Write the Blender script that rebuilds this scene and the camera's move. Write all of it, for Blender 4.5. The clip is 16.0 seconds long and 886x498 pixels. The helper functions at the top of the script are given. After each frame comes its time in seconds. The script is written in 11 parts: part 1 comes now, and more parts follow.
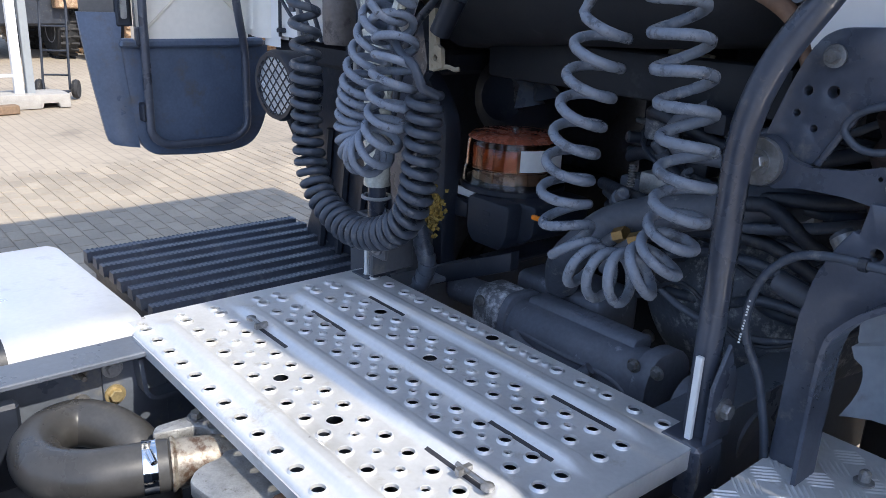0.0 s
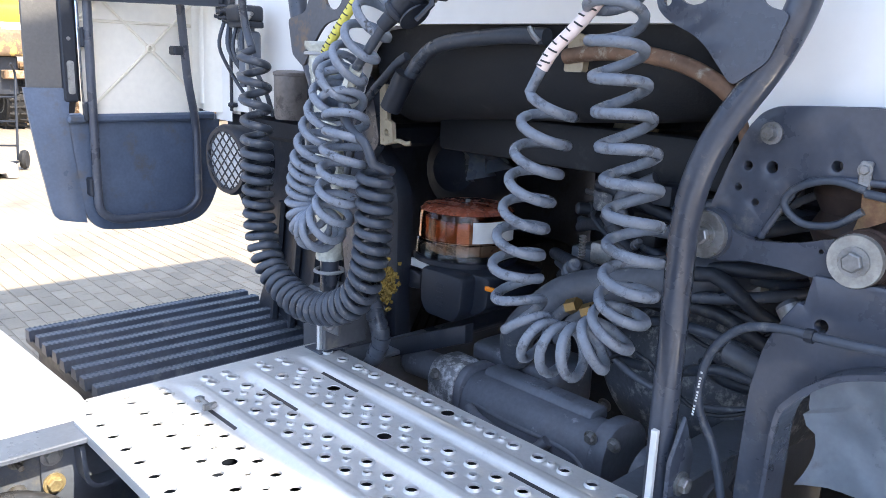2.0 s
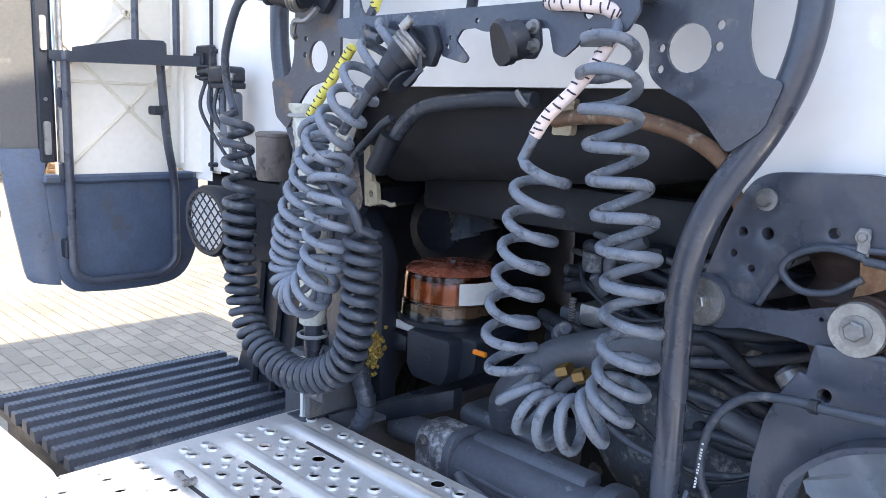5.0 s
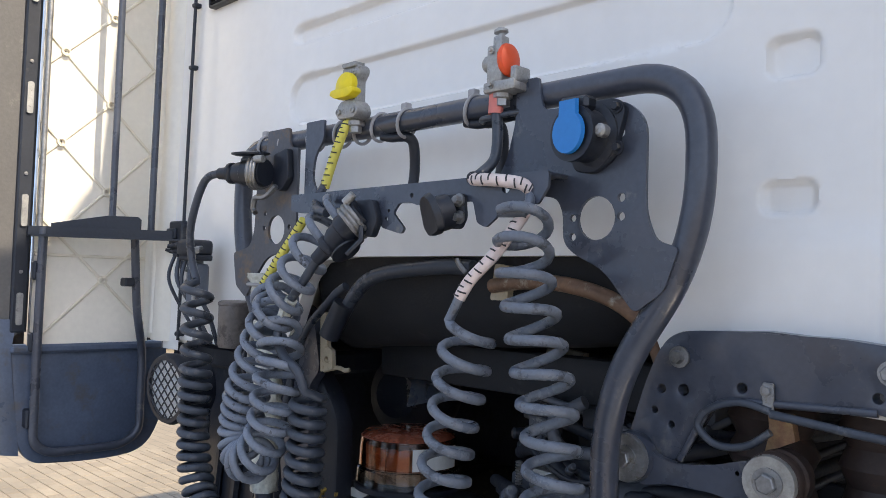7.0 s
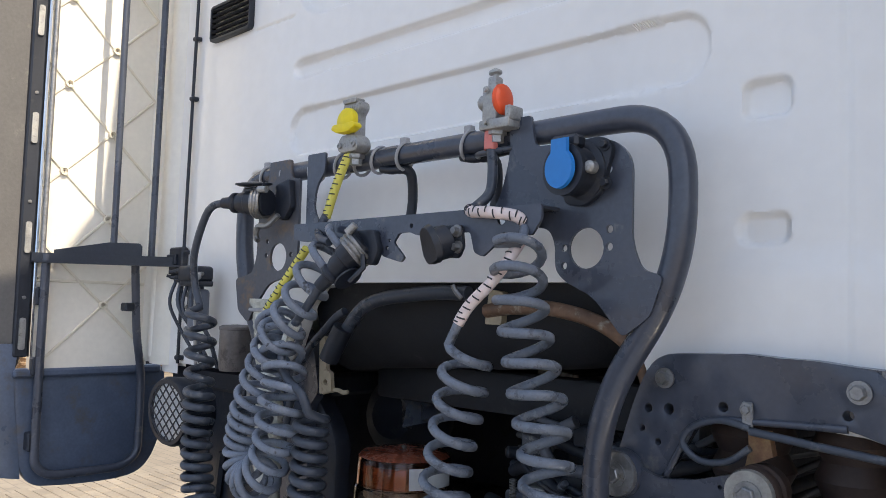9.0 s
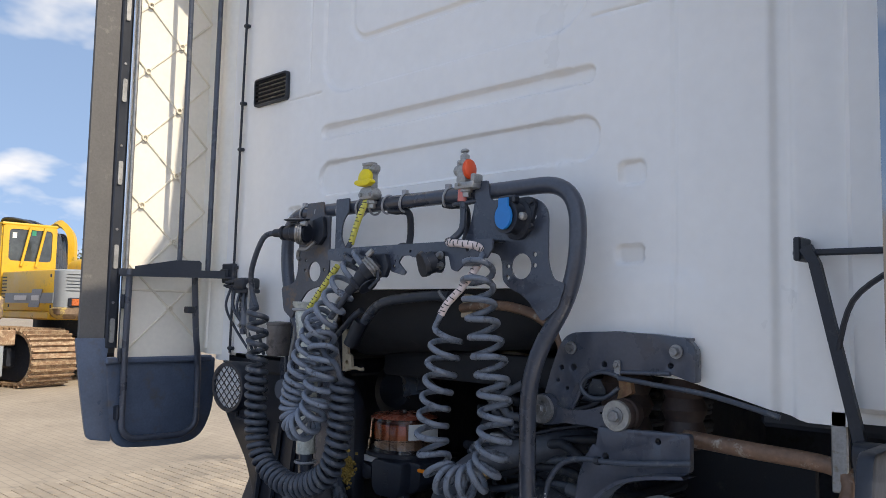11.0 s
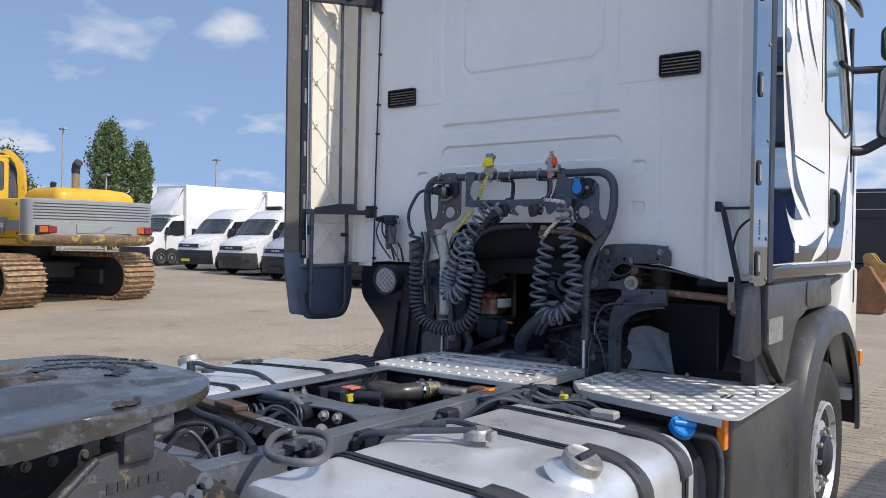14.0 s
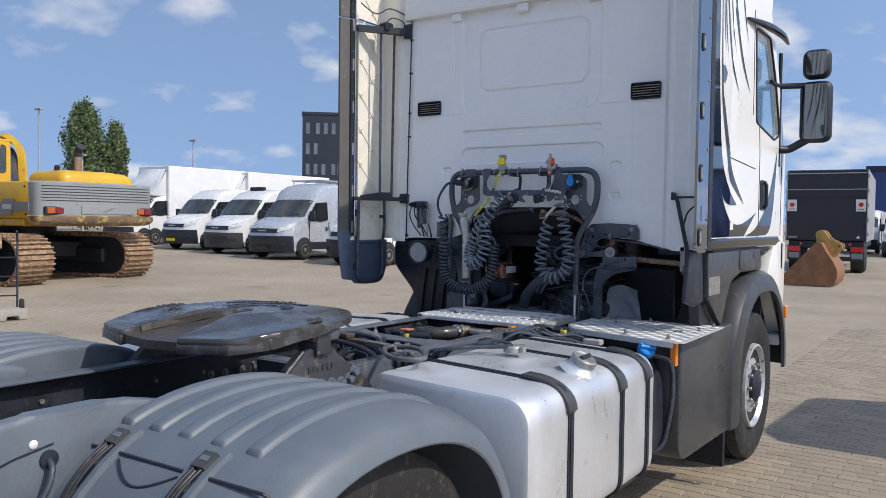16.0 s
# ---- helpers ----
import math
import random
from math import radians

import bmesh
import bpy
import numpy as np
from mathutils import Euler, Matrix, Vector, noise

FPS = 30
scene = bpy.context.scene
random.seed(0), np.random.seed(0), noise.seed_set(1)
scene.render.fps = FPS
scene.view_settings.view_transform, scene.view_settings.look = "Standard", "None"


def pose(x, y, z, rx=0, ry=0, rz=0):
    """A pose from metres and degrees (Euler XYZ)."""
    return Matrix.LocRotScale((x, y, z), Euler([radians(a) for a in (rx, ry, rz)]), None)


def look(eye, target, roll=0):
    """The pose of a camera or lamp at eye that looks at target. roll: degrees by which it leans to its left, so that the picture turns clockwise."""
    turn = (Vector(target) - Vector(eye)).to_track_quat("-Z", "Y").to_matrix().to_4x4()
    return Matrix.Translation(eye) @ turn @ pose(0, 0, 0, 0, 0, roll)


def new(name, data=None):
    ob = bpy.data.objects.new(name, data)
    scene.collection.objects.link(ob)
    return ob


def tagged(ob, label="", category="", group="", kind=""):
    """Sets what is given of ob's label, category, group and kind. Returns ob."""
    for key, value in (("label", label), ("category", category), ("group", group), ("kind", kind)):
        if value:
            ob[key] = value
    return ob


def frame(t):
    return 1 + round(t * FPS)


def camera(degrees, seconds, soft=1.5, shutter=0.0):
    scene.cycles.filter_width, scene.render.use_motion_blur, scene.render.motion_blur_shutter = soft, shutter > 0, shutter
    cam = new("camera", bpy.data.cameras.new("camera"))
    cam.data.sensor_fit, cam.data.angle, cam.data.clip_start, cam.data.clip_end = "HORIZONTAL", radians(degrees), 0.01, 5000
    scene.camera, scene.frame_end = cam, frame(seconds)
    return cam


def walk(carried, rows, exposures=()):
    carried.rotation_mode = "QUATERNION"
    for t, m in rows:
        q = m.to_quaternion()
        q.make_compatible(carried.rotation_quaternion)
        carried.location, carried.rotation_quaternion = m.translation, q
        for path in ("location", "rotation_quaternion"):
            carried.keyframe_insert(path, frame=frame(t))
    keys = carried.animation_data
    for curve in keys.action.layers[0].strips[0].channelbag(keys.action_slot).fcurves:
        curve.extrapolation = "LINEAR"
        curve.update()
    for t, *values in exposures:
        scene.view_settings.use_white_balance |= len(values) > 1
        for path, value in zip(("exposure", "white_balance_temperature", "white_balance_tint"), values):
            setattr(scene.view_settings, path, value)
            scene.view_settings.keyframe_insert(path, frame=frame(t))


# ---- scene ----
cam = camera(57.9, 16.0, 0.5)
METRES, EYE, TILT, LEAN, TURN = 4.45, 1.57, 0.0, 0.0, 49.9
ROWS = [
    (0.0, 0.0, 0.0, 0.0, 0.66, -17.93, -2.03),
    (0.5, 0.0017, 0.0058, 0.0027, -0.65, -15.39, -2.02),
    (1.0, 0.0023, 0.0036, 0.0044, -1.85, -13.08, -2.0),
    (1.5, 0.0057, 0.0006, 0.0026, -2.22, -13.14, -1.97),
    (2.0, 0.0015, 0.0023, 0.0034, -2.58, -13.22, -1.92),
    (2.5, 0.0022, 0.0028, 0.0028, -3.11, -12.99, -1.94),
    (3.0, 0.0003, 0.0054, 0.0029, -3.7, -12.58, -1.89),
    (5.5, -0.0033, 0.0098, 0.0104, -4.94, -7.01, -1.63),
    (6.0, 0.0068, 0.002, 0.0121, -4.93, 1.3, -1.47),
    (6.5, 0.011, -0.0033, 0.0101, -4.95, 2.19, -1.5),
    (7.0, 0.0143, -0.0059, 0.0053, -5.05, 2.79, -1.43),
    (7.5, 0.0058, -0.0047, 0.0064, -5.18, 2.93, -1.44),
    (8.0, 0.0039, -0.0073, 0.0075, -5.48, 3.07, -1.41),
    (8.5, 0.0059, -0.0103, 0.0076, -5.77, 3.81, -1.34),
    (11.0, -0.005, -0.1737, 0.0005, -6.52, 4.92, -0.85),
    (11.5, -0.0194, -0.2357, 0.0031, -6.55, 4.85, -0.73),
    (12.0, -0.0476, -0.2988, -0.0001, -7.0, 4.84, -0.74),
    (12.5, -0.0816, -0.3663, 0.0037, -7.66, 4.56, -0.65),
    (13.0, -0.1439, -0.4308, -0.0028, -8.14, 2.26, -0.6),
    (13.5, -0.2094, -0.4922, -0.0106, -10.84, 0.41, -0.58),
    (14.0, -0.2552, -0.5494, -0.0074, -13.36, -0.34, -0.55),
    (14.5, -0.3037, -0.6106, -0.0101, -14.35, -0.8, -0.59),
    (15.0, -0.3375, -0.6786, -0.0059, -15.15, -1.11, -0.55),
    (15.5, -0.3601, -0.742, -0.0072, -15.48, -1.44, -0.45),
    (16.0, -0.396, -0.8024, -0.0066, -15.45, -1.83, -0.37),
]
# the clip's camera opens up for the dark engine bay and closes towards the sky
EXPOSE = [(0.0, 1.65, 6700, 10), (1.2, 2.42, 7150, 10), (3.2, 2.58, 7300, 10), (5.5, 2.55, 7400, 10), (6.3, 1.68, 8000, 10), (8.7, 1.5, 8000, 10), (11.0, 1.12, 7650, 10), (12.5, 0.93, 7300, 10), (13.2, 0.87, 7150, 10), (16.0, 0.68, 6900, 10)]
walk(cam, [(t, pose(0, 0, 2, 0, -0.4, 0) @ pose(0.96, -1.075, EYE - 2, TILT, LEAN, TURN) @ pose(METRES * x, METRES * y, METRES * z, 90 + pitch, roll, yaw)) for t, x, y, z, yaw, pitch, roll in ROWS], EXPOSE)

# ---- world, sun, sky ----
SUN_FROM = Vector((0.98, 0.073, 1.0)).normalized()
world = bpy.data.worlds.new("world")
scene.world = world
world.use_nodes = True
wn, wl = world.node_tree.nodes, world.node_tree.links
wn.clear()
sky = wn.new("ShaderNodeTexSky")
sky.sky_type = 'NISHITA'
sky.sun_disc = False
sky.sun_elevation = radians(45.0)
sky.sun_rotation = math.atan2(0.98, 0.073)
sky.altitude = 600.0
sky.air_density, sky.dust_density, sky.ozone_density = 1.0, 0.9, 1.0
bgd = wn.new("ShaderNodeBackground")
bgd.inputs["Strength"].default_value = 0.15
wout = wn.new("ShaderNodeOutputWorld")
wtc = wn.new("ShaderNodeTexCoord")
wsep = wn.new("ShaderNodeSeparateXYZ")
wl.new(wtc.outputs["Generated"], wsep.inputs[0])
wdiv = wn.new("ShaderNodeVectorMath")
wdiv.operation = 'DIVIDE'
wadd = wn.new("ShaderNodeMath")
wadd.operation = 'ADD'
wadd.inputs[1].default_value = 0.42
wabs = wn.new("ShaderNodeMath")
wabs.operation = 'ABSOLUTE'
wl.new(wsep.outputs["Z"], wabs.inputs[0])
wl.new(wabs.outputs[0], wadd.inputs[0])
wcomb = wn.new("ShaderNodeCombineXYZ")
for k in range(3):
    wl.new(wadd.outputs[0], wcomb.inputs[k])
wl.new(wtc.outputs["Generated"], wdiv.inputs[0])
wl.new(wcomb.outputs[0], wdiv.inputs[1])
wnoise = wn.new("ShaderNodeTexNoise")
wnoise.noise_dimensions = '4D'
wnoise.inputs["W"].default_value = 4.9
wnoise.inputs["Scale"].default_value = 6.2
wnoise.inputs["Detail"].default_value = 4.0
wnoise.inputs["Roughness"].default_value = 0.46
wflat = wn.new("ShaderNodeVectorMath")
wflat.operation = 'MULTIPLY'
wflat.inputs[1].default_value = (1.0, 1.0, 1.7)
wl.new(wdiv.outputs[0], wflat.inputs[0])
wl.new(wflat.outputs[0], wnoise.inputs["Vector"])
wramp = wn.new("ShaderNodeValToRGB")
wramp.color_ramp.elements[0].position, wramp.color_ramp.elements[0].color = 0.525, (0, 0, 0, 1)
wramp.color_ramp.elements[1].position, wramp.color_ramp.elements[1].color = 0.74, (0.85, 0.85, 0.85, 1)
wl.new(wnoise.outputs[0], wramp.inputs[0])
wmix = wn.new("ShaderNodeMixRGB")
wmix.inputs[2].default_value = (3.7, 3.75, 3.9, 1)
wl.new(wramp.outputs[0], wmix.inputs[0])
wup = wn.new("ShaderNodeMath")
wup.operation = 'MULTIPLY_ADD'
wup.inputs[1].default_value, wup.inputs[2].default_value = 0.58, 0.42
wl.new(wabs.outputs[0], wup.inputs[0])
wvec = wn.new("ShaderNodeCombineXYZ")
for k, axis_name in enumerate(("X", "Y")):
    wl.new(wsep.outputs[axis_name], wvec.inputs[k])
wl.new(wup.outputs[0], wvec.inputs[2])
wl.new(wvec.outputs[0], sky.inputs[0])
wl.new(sky.outputs[0], wmix.inputs[1])
wl.new(wmix.outputs[0], bgd.inputs["Color"])
wl.new(bgd.outputs[0], wout.inputs["Surface"])

sun = new("sun", bpy.data.lights.new("sun", 'SUN'))
sun.data.energy = 2.0
sun.data.angle = radians(0.53)
sun.data.color = (1.0, 0.95, 0.87)
sun.matrix_world = look(SUN_FROM * 40, (0, 0, 0))


# ---- materials ----
def mat(name, color, rough=0.5, metal=0.0, var=0.2, scale=6.0, fine=90.0, bump=0.15, dirt=None, dirty=0.0,
        coat=0.0, piece=0.0, island=0.0, rvar=0.15, spec=0.5, stretch=(1, 1, 1), soft_edge=1.0):
    """A surface with large and fine variation, an optional dirt colour and a fine relief; scales per metre."""
    m = bpy.data.materials.new(name)
    m.use_nodes = True
    n, l = m.node_tree.nodes, m.node_tree.links
    p = n["Principled BSDF"]
    tc = n.new("ShaderNodeTexCoord")
    mp = n.new("ShaderNodeMapping")
    mp.inputs["Scale"].default_value = stretch
    l.new(tc.outputs["Object"], mp.inputs["Vector"])
    big = n.new("ShaderNodeTexNoise")
    big.inputs["Scale"].default_value, big.inputs["Detail"].default_value = scale, 6
    big.inputs["Roughness"].default_value = 0.62
    l.new(mp.outputs[0], big.inputs["Vector"])
    small = n.new("ShaderNodeTexNoise")
    small.inputs["Scale"].default_value, small.inputs["Detail"].default_value = fine, 4
    l.new(mp.outputs[0], small.inputs["Vector"])
    r1 = n.new("ShaderNodeMapRange")
    r1.inputs["From Min"].default_value, r1.inputs["From Max"].default_value = 0.3, 0.7
    r1.inputs["To Min"].default_value, r1.inputs["To Max"].default_value = 1 - var, 1 + var * 0.6
    l.new(big.outputs[0], r1.inputs[0])
    r2 = n.new("ShaderNodeMapRange")
    r2.inputs["From Min"].default_value, r2.inputs["From Max"].default_value = 0.3, 0.7
    r2.inputs["To Min"].default_value, r2.inputs["To Max"].default_value = 1 - var * 0.4, 1 + var * 0.4
    l.new(small.outputs[0], r2.inputs[0])
    mul = n.new("ShaderNodeMath")
    mul.operation = 'MULTIPLY'
    l.new(r1.outputs[0], mul.inputs[0])
    l.new(r2.outputs[0], mul.inputs[1])
    val = mul
    if piece or island:
        if piece:
            src = n.new("ShaderNodeObjectInfo").outputs["Random"]
        else:
            src = n.new("ShaderNodeNewGeometry").outputs["Random Per Island"]
        r3 = n.new("ShaderNodeMapRange")
        amt = piece or island
        r3.inputs["To Min"].default_value, r3.inputs["To Max"].default_value = 1 - amt, 1 + amt
        l.new(src, r3.inputs[0])
        m2 = n.new("ShaderNodeMath")
        m2.operation = 'MULTIPLY'
        l.new(val.outputs[0], m2.inputs[0])
        l.new(r3.outputs[0], m2.inputs[1])
        val = m2
    vm = n.new("ShaderNodeVectorMath")
    vm.operation = 'SCALE'
    vm.inputs[0].default_value = color[:3]
    l.new(val.outputs[0], vm.inputs["Scale"])
    out = vm.outputs[0]
    if dirt:
        mask = n.new("ShaderNodeTexNoise")
        mask.inputs["Scale"].default_value, mask.inputs["Detail"].default_value = scale * 2.3, 8
        mask.inputs["Roughness"].default_value = 0.7
        l.new(tc.outputs["Object"], mask.inputs["Vector"])
        rm = n.new("ShaderNodeMapRange")
        mid, wid = 0.67 - dirty * 0.25, (0.05 + dirty * 0.05) * soft_edge
        rm.inputs["From Min"].default_value, rm.inputs["From Max"].default_value = mid - wid, mid + wid
        l.new(mask.outputs[0], rm.inputs[0])
        mx = n.new("ShaderNodeMixRGB")
        mx.inputs[2].default_value = (*dirt[:3], 1)
        l.new(rm.outputs[0], mx.inputs[0])
        l.new(out, mx.inputs[1])
        out = mx.outputs[0]
    l.new(out, p.inputs["Base Color"])
    rr = n.new("ShaderNodeMapRange")
    rr.inputs["From Min"].default_value, rr.inputs["From Max"].default_value = 0.3, 0.7
    rr.inputs["To Min"].default_value, rr.inputs["To Max"].default_value = max(0.02, rough - rvar), min(1, rough + rvar)
    l.new(big.outputs[0], rr.inputs[0])
    l.new(rr.outputs[0], p.inputs["Roughness"])
    p.inputs["Metallic"].default_value = metal
    p.inputs["Specular IOR Level"].default_value = spec
    p.inputs["Coat Weight"].default_value = coat
    p.inputs["Coat Roughness"].default_value = 0.06
    if bump:
        b = n.new("ShaderNodeBump")
        b.inputs["Strength"].default_value, b.inputs["Distance"].default_value = bump, 0.002
        l.new(small.outputs[0], b.inputs["Height"])
        l.new(b.outputs[0], p.inputs["Normal"])
    return m


WHITE = mat("white_paint", (0.87, 0.86, 0.835), 0.32, var=0.04, scale=2.0, fine=30, bump=0.03, coat=0.35, rvar=0.06)
CREAM = mat("cream_plastic", (0.84, 0.80, 0.71), 0.5, var=0.07, scale=3.0, fine=60, bump=0.05)
GREY = mat("chassis_grey", (0.1, 0.105, 0.116), 0.42, var=0.22, scale=5, fine=110, bump=0.12, dirt=(0.16, 0.15, 0.135), dirty=0.12)
RAIL = mat("rail_grey", (0.107, 0.123, 0.151), 0.36, var=0.2, scale=4, fine=90, bump=0.12, dirt=(0.2, 0.19, 0.17), dirty=0.12)
NAVY = mat("rack_paint", (0.054, 0.064, 0.088), 0.32, var=0.25, scale=7, fine=120, bump=0.06, coat=0.25, dirt=(0.14, 0.14, 0.14), dirty=0.08)
SKIRT = mat("blue_black_plastic", (0.085, 0.116, 0.175), 0.42, var=0.25, scale=6, fine=140, bump=0.15, dirt=(0.085, 0.09, 0.1), dirty=0.2)
BLACK = mat("black_plastic", (0.0155, 0.0203, 0.031), 0.48, var=0.3, scale=8, fine=140, bump=0.15, dirt=(0.05, 0.05, 0.052), dirty=0.1)
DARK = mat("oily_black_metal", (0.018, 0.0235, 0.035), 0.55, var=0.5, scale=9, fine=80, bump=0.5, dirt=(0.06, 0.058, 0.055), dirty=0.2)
RUBBER = mat("tyre_rubber", (0.017, 0.017, 0.018), 0.75, var=0.3, scale=10, fine=150, bump=0.25, dirt=(0.075, 0.068, 0.058), dirty=0.25)
GUARD = mat("mudguard_plastic", (0.122, 0.147, 0.178), 0.45, var=0.16, scale=4, fine=160, bump=0.14, dirt=(0.14, 0.14, 0.135), dirty=0.12)
TRAILRUB = mat("grey_rubber_edge", (0.12, 0.115, 0.11), 0.7, var=0.2, scale=6, fine=120, bump=0.2, dirt=(0.2, 0.19, 0.17), dirty=0.1)
ALU = mat("worn_aluminium", (0.66, 0.665, 0.665), 0.42, 0.42, var=0.1, scale=6, fine=120, bump=0.1, dirt=(0.5, 0.48, 0.44), dirty=0.1)
TANKALU = mat("tank_aluminium", (0.72, 0.745, 0.78), 0.38, 0.6, var=0.07, scale=5, fine=90, bump=0.08, dirt=(0.6, 0.62, 0.65), dirty=0.12, stretch=(1, 1, 0.35))
STEEL = mat("zinc_steel", (0.3, 0.3, 0.3), 0.42, 0.75, var=0.3, scale=30, fine=200, bump=0.3, dirt=(0.2, 0.17, 0.13), dirty=0.2)
CHROME = mat("polished_stainless", (0.78, 0.79, 0.8), 0.07, 1.0, var=0.04, scale=3, fine=40, bump=0.0, rvar=0.03)
CASTALU = mat("cast_aluminium", (0.4, 0.4, 0.39), 0.5, 0.7, var=0.25, scale=40, fine=260, bump=0.4, dirt=(0.2, 0.19, 0.17), dirty=0.15)
RUST = mat("rusty_steel", (0.2, 0.1, 0.055), 0.75, var=0.45, scale=7, fine=90, bump=0.5, dirt=(0.32, 0.2, 0.1), dirty=0.3)
TRACKRUST = mat("track_steel", (0.27, 0.165, 0.095), 0.65, 0.15, var=0.4, scale=5, fine=60, bump=0.4, dirt=(0.48, 0.36, 0.23), dirty=0.5)
CABGLASS = mat("vehicle_glass_with_dim_cabin", (0.05, 0.06, 0.062), 0.08, var=0.5, scale=1.6, fine=12, bump=0.0, rvar=0.04, spec=0.6)
CABLE = mat("dark_cable", (0.046, 0.057, 0.077), 0.36, var=0.3, scale=14, fine=120, bump=0.1, dirt=(0.13, 0.135, 0.14), dirty=0.16)
HOSE = mat("faded_air_hose", (0.165, 0.195, 0.245), 0.38, var=0.25, scale=19, fine=220, bump=0.1, dirt=(0.04, 0.046, 0.058), dirty=0.25, soft_edge=0.45)
CHALKHOSE = mat("chalky_air_hose", (0.135, 0.158, 0.195), 0.33, var=0.22, scale=17, fine=240, bump=0.12, dirt=(0.06, 0.069, 0.085), dirty=0.33, soft_edge=0.45)
YELLOW = mat("yellow_plastic", (0.85, 0.66, 0.02), 0.42, var=0.1, scale=20, fine=100, bump=0.05)
YSLEEVE = mat("pale_yellow_sleeve", (0.78, 0.7, 0.14), 0.5, var=0.15, scale=20, fine=120, bump=0.1)
REDP = mat("red_plastic", (0.8, 0.09, 0.025), 0.4, var=0.1, scale=20, fine=100, bump=0.05)
RSLEEVE = mat("pale_pink_sleeve", (0.78, 0.65, 0.61), 0.5, var=0.15, scale=20, fine=120, bump=0.1)
REDSLEEVE = mat("faded_red_sleeve", (0.68, 0.2, 0.17), 0.5, var=0.15, scale=20, fine=120, bump=0.1)
BLUE = mat("blue_plastic", (0.0, 0.2, 0.57), 0.42, var=0.08, scale=20, fine=100, bump=0.05)
TIE = mat("grey_cable_tie", (0.36, 0.36, 0.37), 0.5, var=0.1, scale=20, fine=100, bump=0.05)
PIPE = mat("grey_rubber_pipe", (0.08, 0.09, 0.11), 0.5, var=0.3, scale=10, fine=100, bump=0.2, dirt=(0.24, 0.24, 0.23), dirty=0.18)
BRASS = mat("brass", (0.34, 0.22, 0.09), 0.4, 0.8, var=0.25, scale=40, fine=200, bump=0.2)
ORANGE = mat("orange_lens", (0.9, 0.25, 0.02), 0.2, var=0.08, scale=20, fine=100, bump=0.0, coat=0.5)
REDLENS = mat("red_lens", (0.6, 0.03, 0.02), 0.2, var=0.08, scale=20, fine=100, bump=0.0, coat=0.5)
PAPER = mat("white_label", (0.72, 0.72, 0.7), 0.6, var=0.08, scale=20, fine=100, bump=0.03)
INK = mat("dark_print", (0.03, 0.03, 0.035), 0.5, var=0.1, scale=20, fine=100, bump=0.0)
DECAL = mat("black_silver_decal", (0.03, 0.034, 0.042), 0.22, 0.0, var=0.2, scale=3, fine=60, bump=0.0, spec=0.3)
DECAL2 = mat("blue_grey_decal", (0.13, 0.16, 0.21), 0.2, 0.0, var=0.2, scale=3, fine=60, bump=0.0, spec=0.4)
FIFTH = mat("greasy_dark_iron", (0.135, 0.145, 0.165), 0.27, 0.35, var=0.3, scale=3.2, fine=60, bump=0.16, dirt=(0.068, 0.065, 0.064), dirty=0.92, stretch=(1, 1.7, 1), soft_edge=0.3)
GREASE = mat("black_grease", (0.012, 0.011, 0.01), 0.3, var=0.4, scale=25, fine=90, bump=0.9)
RIMSTEEL = mat("dusty_silver_rim", (0.58, 0.6, 0.63), 0.42, 0.55, var=0.15, scale=9, fine=90, bump=0.1, dirt=(0.2, 0.19, 0.17), dirty=0.2)
# the navy haze in the engine bay is put into this wall colour
BAYWALL = mat("haze_blue_engine_bay", (0.05, 0.062, 0.09), 0.6, var=0.4, scale=5, fine=60, bump=0.4, dirt=(0.025, 0.028, 0.034), dirty=0.3)
DECALGLOSS = mat("mirror_black_decal", (0.06, 0.07, 0.085), 0.07, 1.0, var=0.15, scale=3, fine=40, bump=0.0, rvar=0.04)
CASTDARK = mat("dark_cast_bracket", (0.05, 0.053, 0.06), 0.42, 0.2, var=0.3, scale=9, fine=90, bump=0.6, dirt=(0.24, 0.19, 0.1), dirty=0.2)
SPLASH = mat("splashed_grey_metal", (0.07, 0.079, 0.096), 0.55, var=0.4, scale=14, fine=110, bump=0.5, dirt=(0.33, 0.33, 0.32), dirty=0.3)
BEIGE = mat("primer_beige", (0.45, 0.38, 0.27), 0.6, var=0.2, scale=14, fine=110, bump=0.15, dirt=(0.2, 0.13, 0.08), dirty=0.2)
COPPER = mat("copper_brown_pipe", (0.22, 0.13, 0.085), 0.5, 0.3, var=0.35, scale=14, fine=110, bump=0.15, dirt=(0.4, 0.36, 0.3), dirty=0.2)
DARKGUARD = mat("dark_worn_panel", (0.05, 0.052, 0.056), 0.38, var=0.2, scale=5, fine=140, bump=0.1, dirt=(0.11, 0.11, 0.11), dirty=0.08)
MIRROR = mat("mirror_glass", (0.13, 0.15, 0.17), 0.03, 1.0, var=0.02, scale=2, fine=20, bump=0.0, rvar=0.01)
SLOTGREASE = mat("brown_old_grease", (0.055, 0.046, 0.038), 0.42, var=0.5, scale=14, fine=70, bump=0.9, dirt=(0.015, 0.013, 0.012), dirty=0.35)
WORNNAVY = mat("rusty_rack_paint", (0.08, 0.085, 0.1), 0.45, var=0.25, scale=7, fine=120, bump=0.1, dirt=(0.16, 0.11, 0.075), dirty=0.3)
CHIPPED = mat("chipped_paint", (0.16, 0.17, 0.19), 0.6, var=0.3, scale=16, fine=120, bump=0.3, dirt=(0.62, 0.64, 0.67), dirty=0.5)
